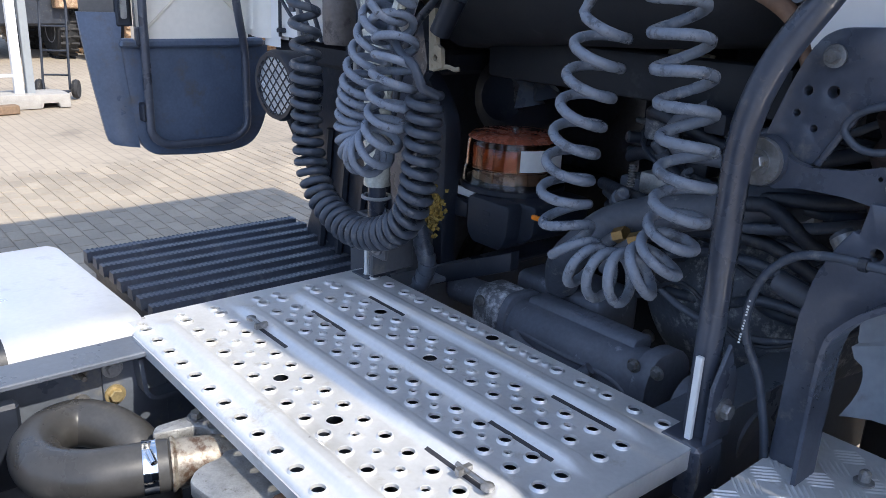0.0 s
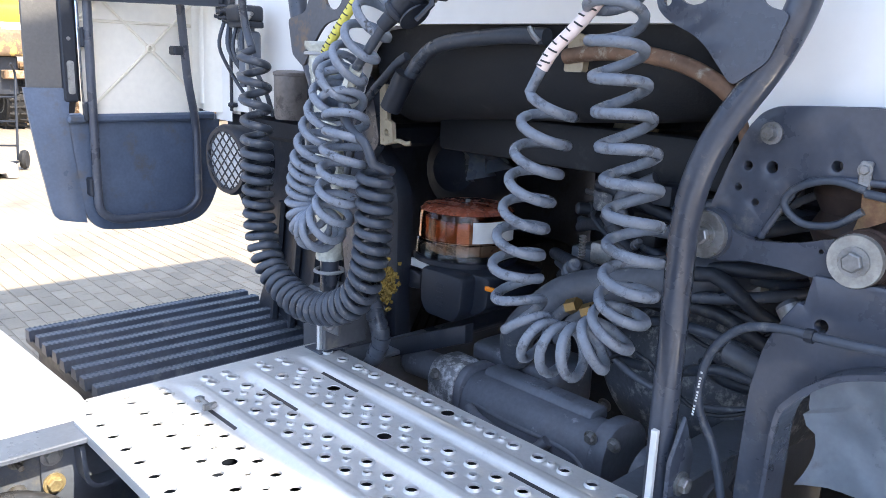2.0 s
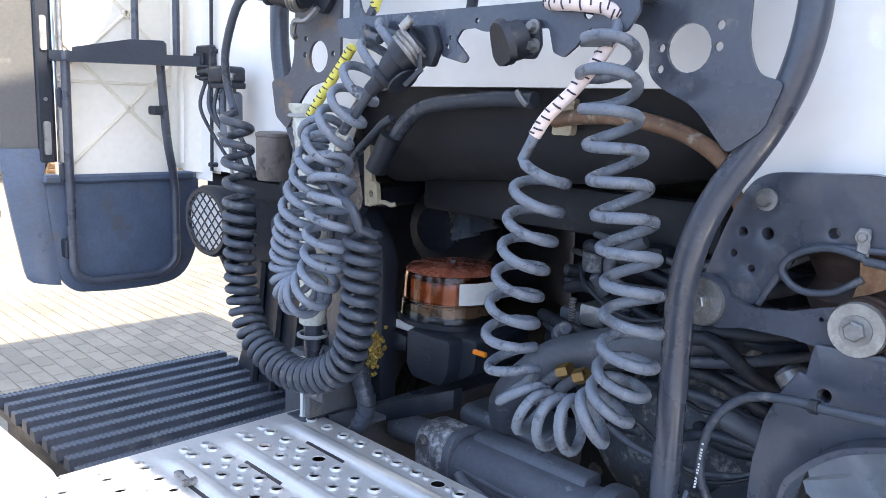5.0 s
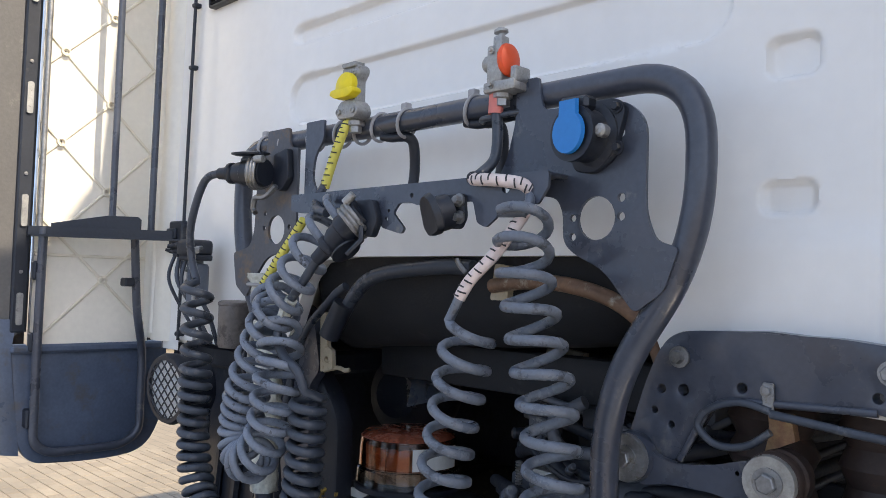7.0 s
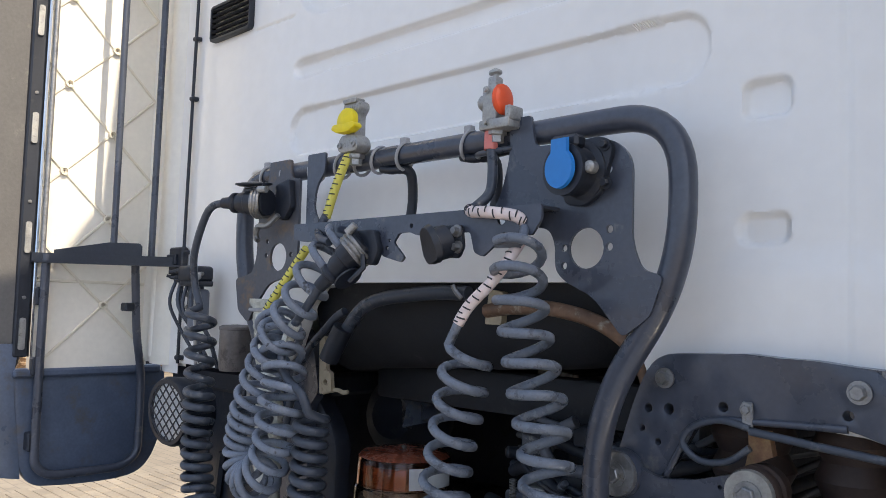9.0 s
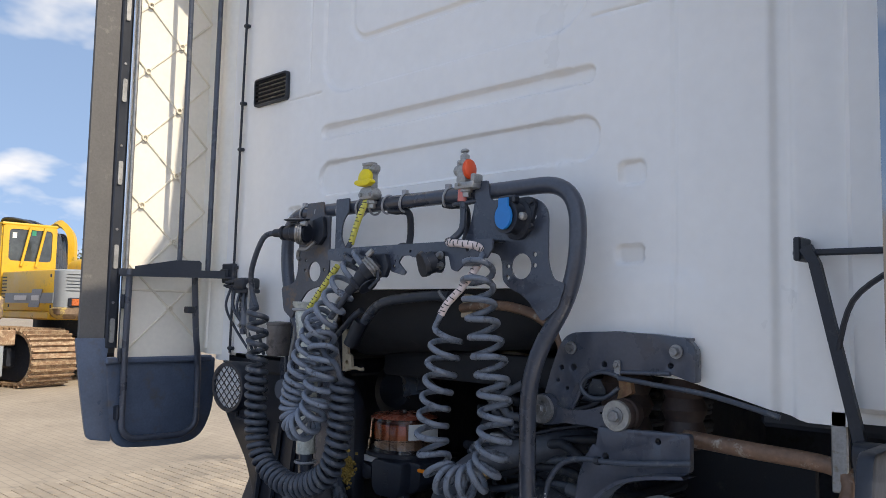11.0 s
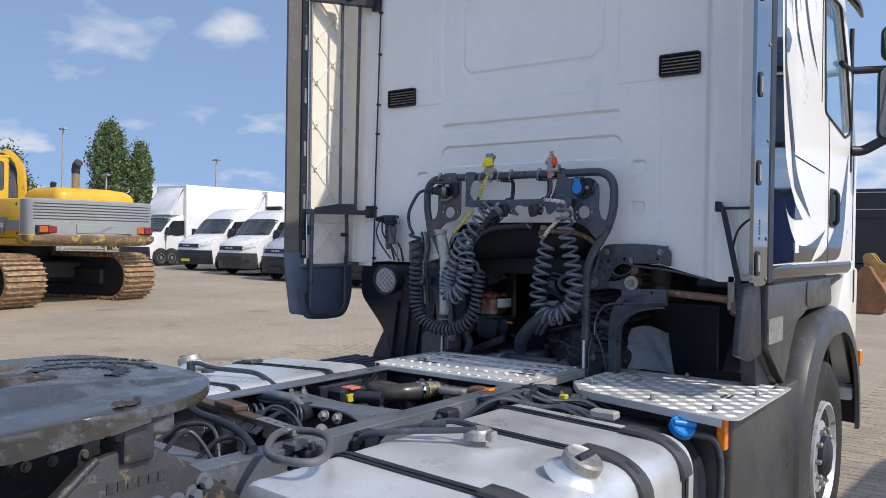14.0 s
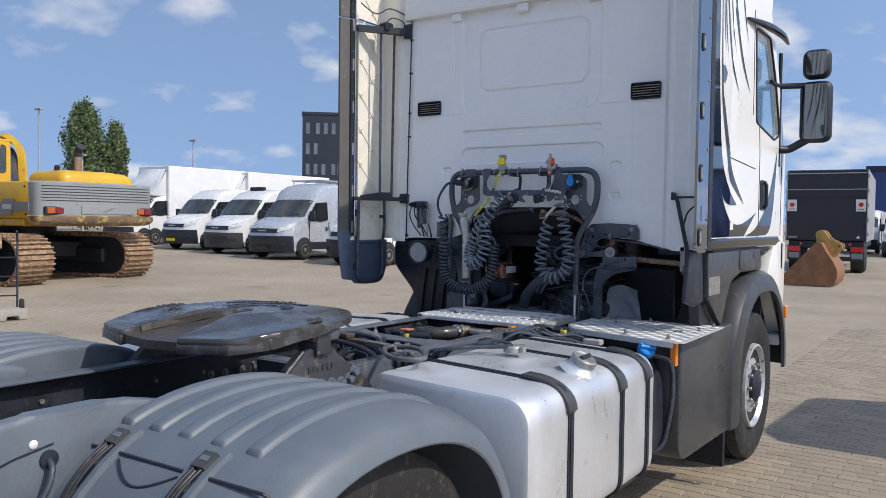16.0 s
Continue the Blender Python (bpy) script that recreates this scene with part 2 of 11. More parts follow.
PALEZINC = mat("scuffed_zinc_disc", (0.38, 0.37, 0.345), 0.45, 0.5, var=0.3, scale=40, fine=200, bump=0.3, dirt=(0.3, 0.29, 0.27), dirty=0.25)
COPPERFOIL = mat("copper_foil", (0.55, 0.42, 0.33), 0.32, 0.35, var=0.35, scale=25, fine=60, bump=0.0)
RIBCREAM = mat("yellowed_rib", (0.78, 0.72, 0.6), 0.55, var=0.1, scale=5, fine=80, bump=0.05)
LINER = mat("black_liner", (0.015, 0.0172, 0.022), 0.75, var=0.25, scale=5, fine=160, bump=0.3, dirt=(0.045, 0.046, 0.05), dirty=0.08)
GEARPAINT = mat("blue_grey_housing_paint", (0.13, 0.145, 0.178), 0.5, var=0.25, scale=8, fine=110, bump=0.2, dirt=(0.34, 0.36, 0.4), dirty=0.06)
RUSTYBAR = mat("rusty_dark_bar", (0.1, 0.065, 0.045), 0.7, var=0.4, scale=9, fine=90, bump=0.4, dirt=(0.04, 0.035, 0.032), dirty=0.3)
DULLYEL = mat("dusty_yellow_plastic", (0.5, 0.44, 0.06), 0.5, var=0.15, scale=20, fine=100, bump=0.05)
PALEPLUG = mat("dusty_pale_plastic", (0.34, 0.33, 0.31), 0.55, var=0.15, scale=20, fine=100, bump=0.05)
BELLOWS = mat("brown_black_bellows", (0.05, 0.032, 0.027), 0.6, var=0.3, scale=12, fine=120, bump=0.2, dirt=(0.09, 0.05, 0.035), dirty=0.2)
MILKY = mat("milky_bottle", (0.3, 0.33, 0.365), 0.4, var=0.12, scale=9, fine=90, bump=0.05, dirt=(0.25, 0.26, 0.27), dirty=0.15)
TAPE = mat("clear_plastic_wrap", (0.58, 0.59, 0.52), 0.18, var=0.25, scale=45, fine=160, bump=0.8, coat=0.5)
MOSS = mat("yellow_dried_foam", (0.3, 0.2, 0.045), 0.85, var=0.5, scale=60, fine=200, bump=1.0)
VANWHITE = mat("van_white_paint", (0.74, 0.75, 0.76), 0.25, var=0.05, scale=1.5, fine=20, bump=0.0, coat=0.4)
VANSILVER = mat("van_silver_paint", (0.52, 0.55, 0.6), 0.28, 0.3, var=0.05, scale=1.5, fine=20, bump=0.0, coat=0.4)
VENTBLACK = mat("matt_black_vent", (0.009, 0.01, 0.013), 0.85, var=0.2, scale=9, fine=140, bump=0.1, spec=0.15)
HEADLAMP = mat("clear_headlamp", (0.6, 0.62, 0.63), 0.4, 0.0, var=0.4, scale=14, fine=50, bump=0.3)
VANBUMPER = mat("grey_bumper_plastic", (0.06, 0.062, 0.066), 0.5, var=0.15, scale=6, fine=100, bump=0.1)
STRIPSTEEL = mat("smoked_polished_strip", (0.3, 0.32, 0.35), 0.06, 1.0, var=0.06, scale=3, fine=40, bump=0.0, rvar=0.04)
PANEWIN = mat("dark_vehicle_glass", (0.012, 0.015, 0.017), 0.08, var=0.1, scale=2, fine=20, bump=0.0, rvar=0.03, spec=0.4)
MACHYEL = mat("machine_yellow", (0.68, 0.4, 0.03), 0.42, var=0.12, scale=2.5, fine=30, bump=0.04, dirt=(0.35, 0.24, 0.06), dirty=0.12)
MACHGREY = mat("machine_grey", (0.26, 0.28, 0.29), 0.5, var=0.1, scale=2.0, fine=30, bump=0.05, dirt=(0.2, 0.2, 0.19), dirty=0.12)
WORNYEL = mat("worn_yellow_grey_edge", (0.2, 0.135, 0.085), 0.6, var=0.45, scale=2.2, fine=30, bump=0.12, dirt=(0.46, 0.33, 0.1), dirty=0.42, soft_edge=0.4)
BOXBLACK = mat("black_box_body", (0.022, 0.024, 0.03), 0.4, var=0.15, scale=1.0, fine=20, bump=0.0)
LEAF = mat("poplar_leaf", (0.115, 0.165, 0.07), 0.6, var=0.3, scale=1.5, fine=8, bump=0.0, island=0.45)
BARK = mat("bark", (0.12, 0.09, 0.06), 0.9, var=0.3, scale=6, fine=40, bump=0.6)
FACADE = mat("dark_office_cladding", (0.02, 0.026, 0.042), 0.5, var=0.15, scale=0.15, fine=2, bump=0.0)
OFFWIN = mat("office_glass", (0.16, 0.19, 0.23), 0.1, var=0.4, scale=0.2, fine=0.5, bump=0.0)
POLE = mat("galvanised_pole", (0.4, 0.41, 0.42), 0.5, 0.4, var=0.1, scale=1, fine=10, bump=0.0)
WOOD = mat("old_wood", (0.2, 0.13, 0.08), 0.8, var=0.35, scale=8, fine=60, bump=0.5, stretch=(1, 6, 6))


def clear_mat(name, color, rough=0.05, ior=1.45):
    m = bpy.data.materials.new(name)
    m.use_nodes = True
    p = m.node_tree.nodes["Principled BSDF"]
    p.inputs["Base Color"].default_value = (*color, 1)
    p.inputs["Roughness"].default_value = rough
    p.inputs["Transmission Weight"].default_value = 1.0
    p.inputs["IOR"].default_value = ior
    return m


GLASS = clear_mat("clear_glass", (0.82, 0.9, 0.9), 0.02)
AMBER = clear_mat("amber_plastic", (0.72, 0.34, 0.19), 0.06)
SMOKED = clear_mat("smoked_clear_plastic", (0.75, 0.66, 0.58), 0.06)


# ---- mesh helpers ----
def box(bm, x0, x1, y0, y1, z0, z1, bev=0.0, seg=1):
    tmp = bmesh.new()
    bmesh.ops.create_cube(tmp, size=1.0)
    for v in tmp.verts:
        v.co = Vector(((x0 + x1) / 2 + v.co.x * abs(x1 - x0), (y0 + y1) / 2 + v.co.y * abs(y1 - y0), (z0 + z1) / 2 + v.co.z * abs(z1 - z0)))
    if bev:
        bmesh.ops.bevel(tmp, geom=tmp.edges[:], offset=bev, segments=seg, affect='EDGES', profile=0.5)
    join(bm, tmp)


def join(bm, tmp, m=None):
    """Adds the mesh tmp, moved by m, to bm, and frees tmp."""
    if m is not None:
        bmesh.ops.transform(tmp, matrix=m, verts=tmp.verts)
    made = {}
    for v in tmp.verts:
        made[v] = bm.verts.new(v.co)
    for f in tmp.faces:
        try:
            bm.faces.new([made[v] for v in f.verts])
        except ValueError:
            pass
    tmp.free()


def smoothed(pts, n=6, closed=False):
    """Points of a smooth curve through pts."""
    p = [Vector(q) for q in pts]
    out = []
    cnt = len(p)
    last = cnt if closed else cnt - 1
    for i in range(last):
        if closed:
            a, b, c, d = p[(i - 1) % cnt], p[i], p[(i + 1) % cnt], p[(i + 2) % cnt]
        else:
            a, b, c, d = p[max(i - 1, 0)], p[i], p[i + 1], p[min(i + 2, cnt - 1)]
        for k in range(n):
            t = k / n
            out.append(0.5 * ((2 * b) + (c - a) * t + (2 * a - 5 * b + 4 * c - d) * t * t + (3 * b - a - 3 * c + d) * t * t * t))
    if not closed:
        out.append(p[-1])
    return out


def rounded(pts, r, n=5):
    """A polyline with its inner corners rounded by r."""
    p = [Vector(q) for q in pts]
    out = [p[0]]
    for a, b, c in zip(p, p[1:], p[2:]):
        d1, d2 = (a - b), (c - b)
        k = min(r, d1.length * 0.48, d2.length * 0.48)
        s, e = b + d1.normalized() * k, b + d2.normalized() * k
        for i in range(n + 1):
            t = i / n
            out.append((1 - t) ** 2 * s + 2 * t * (1 - t) * b + t * t * e)
    out.append(p[-1])
    return out


def tube(bm, pts, r, seg=10, closed=False):
    """A round bar along pts; r is one radius or one for each point."""
    seg = {8: 12, 10: 14}.get(seg, seg)
    p = [Vector(q) for q in pts]
    cnt = len(p)
    rs = r if isinstance(r, (list, tuple)) else [r] * cnt
    t0 = (p[1] - p[0]).normalized()
    up = Vector((0, 0, 1)) if abs(t0.z) < 0.9 else Vector((1, 0, 0))
    nrm = (up - t0 * up.dot(t0)).normalized()
    rings = []
    for i in range(cnt):
        if closed:
            t = (p[(i + 1) % cnt] - p[i - 1]).normalized()
        else:
            t = (p[min(i + 1, cnt - 1)] - p[max(i - 1, 0)]).normalized()
        nrm = (nrm - t * nrm.dot(t))
        nrm = nrm.normalized() if nrm.length > 1e-6 else t.orthogonal().normalized()
        bi = t.cross(nrm)
        rings.append([bm.verts.new(p[i] + (nrm * math.cos(2 * math.pi * k / seg) + bi * math.sin(2 * math.pi * k / seg)) * rs[i]) for k in range(seg)])
    for i in range(cnt if closed else cnt - 1):
        a, b = rings[i], rings[(i + 1) % cnt]
        for k in range(seg):
            bm.faces.new((a[k], a[(k + 1) % seg], b[(k + 1) % seg], b[k]))
    if not closed:
        bm.faces.new(rings[0][::-1])
        bm.faces.new(rings[-1])


def cyl(bm, p0, p1, r, seg=20, r1=None):
    tube(bm, [p0, p1], [r, r if r1 is None else r1], seg)


def lathe(bm, prof, origin, axis, seg=28):
    """Turns the profile of (radius, height) round the axis."""
    a = Vector(axis).normalized()
    u = a.orthogonal().normalized()
    w = a.cross(u)
    o = Vector(origin)
    rings = []
    for r, h in prof:
        if r < 1e-5:
            rings.append([bm.verts.new(o + a * h)])
        else:
            rings.append([bm.verts.new(o + a * h + (u * math.cos(2 * math.pi * k / seg) + w * math.sin(2 * math.pi * k / seg)) * r) for k in range(seg)])
    for a_, b_ in zip(rings, rings[1:]):
        for k in range(seg):
            q = [a_[k % len(a_)], a_[(k + 1) % len(a_)], b_[(k + 1) % len(b_)], b_[k % len(b_)]]
            q = list(dict.fromkeys(q))
            if len(q) > 2:
                bm.faces.new(q)
    for ring, flip in ((rings[0], True), (rings[-1], False)):
        if len(ring) > 2:
            bm.faces.new(ring[::-1] if flip else ring)


def lift(axis, u, v, w):
    return {'x': (w, u, v), 'y': (u, w, v), 'z': (u, v, w)}[axis]


def plate(bm, pts, axis, a, b, holes=(), bev=0.0):
    """A flat plate: the outline pts, in the two other axes, from a to b along axis, with round or drawn holes through it."""
    tmp = bmesh.new()
    loops = [list(pts)]
    for h in holes:
        if len(h) == 3 and not hasattr(h[0], "__len__"):
            u, v, r = h
            loops.append([(u + r * math.cos(2 * math.pi * k / 20), v + r * math.sin(2 * math.pi * k / 20)) for k in range(20)])
        else:
            loops.append(list(h))
    edges = []
    for lp in loops:
        vs = [tmp.verts.new(lift(axis, q[0], q[1], a)) for q in lp]
        for i in range(len(vs)):
            edges.append(tmp.edges.new((vs[i], vs[(i + 1) % len(vs)])))
    if len(loops) == 1:
        tmp.faces.new([v for v in tmp.verts])
    else:
        bmesh.ops.triangle_fill(tmp, use_beauty=True, use_dissolve=False, edges=edges)
    ret = bmesh.ops.extrude_face_region(tmp, geom=tmp.faces[:])
    d = Vector(lift(axis, 0, 0, b - a))
    for v in [g for g in ret["geom"] if isinstance(g, bmesh.types.BMVert)]:
        v.co += d
    if bev:
        es = [e for e in tmp.edges if len(e.link_faces) == 2 and e.calc_face_angle(0) > 0.6]
        bmesh.ops.bevel(tmp, geom=es, offset=bev, segments=2, affect='EDGES', profile=0.5)
    join(bm, tmp)


def round_poly(pts, r, n=4):
    """A closed outline with rounded corners; r is one radius or one for each corner."""
    cnt = len(pts)
    out = []
    for i in range(cnt):
        a, b, c = Vector(pts[i - 1]).to_2d(), Vector(pts[i]).to_2d(), Vector(pts[(i + 1) % cnt]).to_2d()
        rr = r[i] if isinstance(r, (list, tuple)) else r
        k = min(rr, (a - b).length * 0.48, (c - b).length * 0.48)
        if k < 1e-4:
            out.append(tuple(b))
            continue
        s, e = b + (a - b).normalized() * k, b + (c - b).normalized() * k
        for j in range(n + 1):
            t = j / n
            q = (1 - t) ** 2 * s + 2 * t * (1 - t) * b + t * t * e
            out.append((q.x, q.y))
    return out


def rrect(u0, u1, v0, v1, r, n=4):
    return round_poly([(u0, v0), (u1, v0), (u1, v1), (u0, v1)], r, n)


def finish(name, bm, material, angle=35, recalc=True):
    if recalc:
        bmesh.ops.recalc_face_normals(bm, faces=bm.faces)
    lim = radians(angle)
    for f in bm.faces:
        f.smooth = True
    for e in bm.edges:
        if len(e.link_faces) == 2 and e.calc_face_angle(0) > lim:
            e.smooth = False
    me = bpy.data.meshes.new(name)
    bm.to_mesh(me)
    bm.free()
    me.materials.append(material)
    return me


def part(name, bm, material, parent, label="", angle=35):
    """Links bm as one mesh object under a thing or a part."""
    ob = new(name, finish(name, bm, material, angle))
    ob.parent = parent
    return tagged(ob, label)


def thing(name, label, category, group="", kind="", at=None):
    ob = new(name)
    if at is not None:
        ob.matrix_world = at
    return tagged(ob, label, category, group, kind)


def solid(name, bm, material, label, category, group="", kind="", angle=35):
    return tagged(new(name, finish(name, bm, material, angle)), label, category, group, kind)


def bolt(bm, p, axis, r=0.012, h=0.012, washer=True):
    """A hexagon bolt head with its washer."""
    if washer:
        lathe(bm, [(r * 1.5, 0), (r * 1.5, h * 0.3)], p, axis, 16)
    lathe(bm, [(r, h * 0.3), (r, h), (r * 0.85, h * 1.15)], p, axis, 6)


def G(x, y=0.0):
    """The yard's height: it falls gently away from the truck."""
    return -0.118 + 0.0125 * max(0.0, -2.0 - max(x, -45.0))


# ---- large structure: the yard ----
def ground_mat():
    m = bpy.data.materials.new("worn_paving")
    m.use_nodes = True
    n, l = m.node_tree.nodes, m.node_tree.links
    p = n["Principled BSDF"]
    tc = n.new("ShaderNodeTexCoord")
    br = n.new("ShaderNodeTexBrick")
    mp = n.new("ShaderNodeMapping")
    mp.inputs["Rotation"].default_value = (0, 0, radians(PAVE_TURN))
    l.new(tc.outputs["Object"], mp.inputs[0])
    l.new(mp.outputs[0], br.inputs["Vector"])
    br.inputs["Scale"].default_value = 1.0
    br.inputs["Brick Width"].default_value, br.inputs["Row Height"].default_value = 0.21, 0.105
    br.inputs["Mortar Size"].default_value, br.inputs["Mortar Smooth"].default_value = 0.006, 0.2
    br.inputs["Color1"].default_value = (0.355, 0.297, 0.226, 1)
    br.inputs["Color2"].default_value = (0.325, 0.272, 0.208, 1)
    br.inputs["Mortar"].default_value = (0.25, 0.214, 0.172, 1)
    big = n.new("ShaderNodeTexNoise")
    big.inputs["Scale"].default_value, big.inputs["Detail"].default_value = 0.35, 8
    big.inputs["Roughness"].default_value = 0.65
    l.new(tc.outputs["Object"], big.inputs["Vector"])
    ramp = n.new("ShaderNodeMapRange")
    ramp.inputs["From Min"].default_value, ramp.inputs["From Max"].default_value = 0.3, 0.7
    ramp.inputs["To Min"].default_value, ramp.inputs["To Max"].default_value = 0.78, 1.18
    l.new(big.outputs[0], ramp.inputs[0])
    vm = n.new("ShaderNodeVectorMath")
    vm.operation = 'SCALE'
    l.new(br.outputs["Color"], vm.inputs[0])
    l.new(ramp.outputs[0], vm.inputs["Scale"])
    spot = n.new("ShaderNodeTexNoise")
    spot.inputs["Scale"].default_value, spot.inputs["Detail"].default_value = 1.3, 6
    l.new(tc.outputs["Object"], spot.inputs["Vector"])
    sr = n.new("ShaderNodeMapRange")
    sr.inputs["From Min"].default_value, sr.inputs["From Max"].default_value = 0.62, 0.74
    sr.inputs["To Max"].default_value = 0.55
    l.new(spot.outputs[0], sr.inputs[0])
    mx = n.new("ShaderNodeMixRGB")
    mx.inputs[2].default_value = (0.1, 0.088, 0.075, 1)
    l.new(sr.outputs[0], mx.inputs[0])
    l.new(vm.outputs[0], mx.inputs[1])
    l.new(mx.outputs[0], p.inputs["Base Color"])
    p.inputs["Roughness"].default_value = 0.85
    b = n.new("ShaderNodeBump")
    b.inputs["Strength"].default_value, b.inputs["Distance"].default_value = 0.25, 0.003
    l.new(br.outputs["Fac"], b.inputs["Height"])
    b.invert = True
    l.new(b.outputs[0], p.inputs["Normal"])
    return m


PAVE_TURN = 0.0
GROUND = ground_mat()
bm = bmesh.new()
gx = [-1500, -45, -20, -8, -2, 20, 1500]
gy = [-1500, -30, 0, 30, 1500]
gv = [[bm.verts.new((x, y, G(x) - 0.006)) for y in gy] for x in gx]
for i in range(len(gx) - 1):
    for j in range(len(gy) - 1):
        bm.faces.new((gv[i][j], gv[i + 1][j], gv[i + 1][j + 1], gv[i][j + 1]))
ground = solid("ground", bm, GROUND, "wide yard of worn beige concrete paving blocks", "ground", kind="structure")

# ---- the truck ----
truck = thing("tractor_truck", "white tractor unit with sleeper cab, grey chassis and bare fifth wheel", "truck")

# cab rear wall: the pressed sheet with panels, ribs and an arch over the engine


def sdf_round(u, v, u0, u1, v0, v1, r):
    cx, cy = (u0 + u1) / 2, (v0 + v1) / 2
    dx, dy = abs(u - cx) - (u1 - u0) / 2 + r, abs(v - cy) - (v1 - v0) / 2 + r
    return math.hypot(max(dx, 0), max(dy, 0)) + min(max(dx, dy), 0) - r


def step(d, w):
    t = max(0.0, min(1.0, 0.5 - d / w))
    return t * t * (3 - 2 * t)


def wall_relief(x, z):
    """How far the sheet stands back (positive, into the cab) at a place on the wall."""
    d = 0.011 * step(sdf_round(x, z, -0.528, 0.505, 2.285, 3.4, 0.12), 0.007)
    d += 0.007 * step(abs(sdf_round(x, z, -0.398, 0.412, 2.445, 2.86, 0.07)) - 0.009, 0.008)
    d += 0.013 * step(sdf_round(x, z, -0.522, 0.515, 2.142, 2.182, 0.018), 0.008)
    d += 0.009 * step(sdf_round(x, z, -0.528, 0.53, 1.955, 2.062, 0.05), 0.006)
    for u0, u1, v0, v1 in ((0.582, 0.648, 1.885, 1.937), (0.575, 0.645, 1.705, 1.747), (-0.69, -0.62, 1.885, 1.93)):
        d += 0.010 * step(sdf_round(x, z, u0, u1, v0, v1, 0.015), 0.007)
    d += 0.010 * step(sdf_round(x, z, 0.93, 0.965, 1.0, 3.4, 0.01), 0.02)
    d -= 0.006 * step(sdf_round(x, z, 0.52, 0.78, 1.48, 1.68, 0.06), 0.05)
    d += 0.006 * step(sdf_round(x, z, -0.60, -0.596, 2.35, 3.4, 0.002), 0.008)
    for u0, u1 in ((0.505, 0.705), (-0.705, -0.53)):
        d += 0.005 * step(sdf_round(x, z, u0, u1, 2.298, 2.302, 0.002), 0.008)
    d += 0.004 * step(sdf_round(x, z, 0.718, 0.722, 1.47, 2.29, 0.002), 0.01)
    return d * 1.3


def inside(x, z, poly):
    c = False
    for i in range(len(poly)):
        (x0, z0), (x1, z1) = poly[i - 1], poly[i]
        if (z0 > z) != (z1 > z) and x < (x1 - x0) * (z - z0) / (z1 - z0) + x0:
            c = not c
    return c


bm = bmesh.new()
# outer shell: left side, roof, floor, front with the windscreen opening
# right side sheet with the door window cut out
side = [(0.14, 1.43), (0.70, 1.435), (1.98, 1.44), (1.98, 2.14), (1.72, 2.7), (1.45, 3.08), (1.6, 3.70), (0.14, 3.70)]
pane = [(1.06, 2.26), (1.62, 2.185), (1.80, 2.24), (1.62, 2.62), (1.42, 2.9), (1.0, 2.89)]
plate(bm, side, 'x', 1.165, 1.195, [round_poly(pane, 0.04)], 0.0)
cab = part("cab", bm, WHITE, truck, "white painted sleeper cab")
for nm, b6 in (("left_side", (-1.19, -1.15, 0.16, 2.0, 1.42, 3.72)), ("cab_roof", (-1.19, 1.19, 0.1, 2.3, 3.68, 3.74)), ("cab_floor", (-1.15, 1.15, 0.05, 2.0, 1.66, 1.70)), ("front_panel", (-1.19, 1.19, 1.98, 2.05, 1.2, 2.15)), ("roof_front", (-1.19, 1.19, 2.12, 2.3, 3.4, 3.67))):
    bm = bmesh.new()
    box(bm, *b6, 0.01)
    part(nm, bm, WHITE, cab)
bm = bmesh.new()
plate(bm, round_poly(pane, 0.04), 'x', 1.172, 1.176)
side_glass = part("side_window", bm, GLASS, cab)
side_glass.visible_shadow = False
bm = bmesh.new()
tube(bm, [Vector((1.196, u, v)) for u, v in round_poly(pane, 0.04)], 0.008, 6, True)
part("window_seal", bm, BLACK, cab)
bm = bmesh.new()
box(bm, -1.1, 1.1, 2.0, 2.006, 2.16, 3.0)
wind = part("windscreen", bm, GLASS, cab)
wind.visible_shadow = False
# roof deflector lip that overhangs the wall
bm = bmesh.new()
# its upper edge swings back towards the side that shades the left deflector
edge = smoothed([(-1.0, 0.07, 0), (-0.4, 0.08, 0), (0.03, 0.081, 0), (0.2, 0.074, 0), (0.37, 0.054, 0), (0.54, 0.0, 0), (0.64, -0.055, 0), (0.75, -0.097, 0), (1.06, -0.12, 0)], 5)
cols = []
for q in edge:
    prof = [(0.03, 3.0), (0.0, 3.0), (-0.045, 3.005), (-0.055, 3.04), (min(-0.03, q.y * 0.5), 3.4), (q.y, 3.72), (q.y + 0.02, 3.745), (q.y + 0.06, 3.745), (0.17, 3.7), (0.03, 3.4)]
    cols.append([bm.verts.new((q.x, u, v)) for u, v in prof])
for a, b in zip(cols, cols[1:]):
    for k in range(10):
        bm.faces.new((a[k], a[(k + 1) % 10], b[(k + 1) % 10], b[k]))
bm.faces.new(cols[0])
bm.faces.new(cols[-1][::-1])
for cx in (-0.62, -0.1, 0.42):
    box(bm, cx, cx + 0.09, -0.03, 0.01, 2.945, 3.005, 0.01)
part("roof_fairing", bm, WHITE, cab)
bm = bmesh.new()
NX, NZ = 450, 400
X0, X1, Z0, Z1 = -1.02, 1.06, 1.392, 3.0


def wall_bottom(x):
    """The height of the sheet's lower edge along its width."""
    e = [(-1.02, 1.43), (-0.62, 1.43), (-0.5, 1.47), (-0.44, 1.60), (-0.40, 1.64), (-0.3, 1.652), (0.3, 1.652), (0.37, 1.64), (0.40, 1.59), (0.45, 1.47), (0.74, 1.455), (0.99, 1.392), (1.06, 1.392)]
    for (a, za), (b, zb) in zip(e, e[1:]):
        if a <= x <= b:
            return za + (zb - za) * (x - a) / (b - a)
    return 1.392


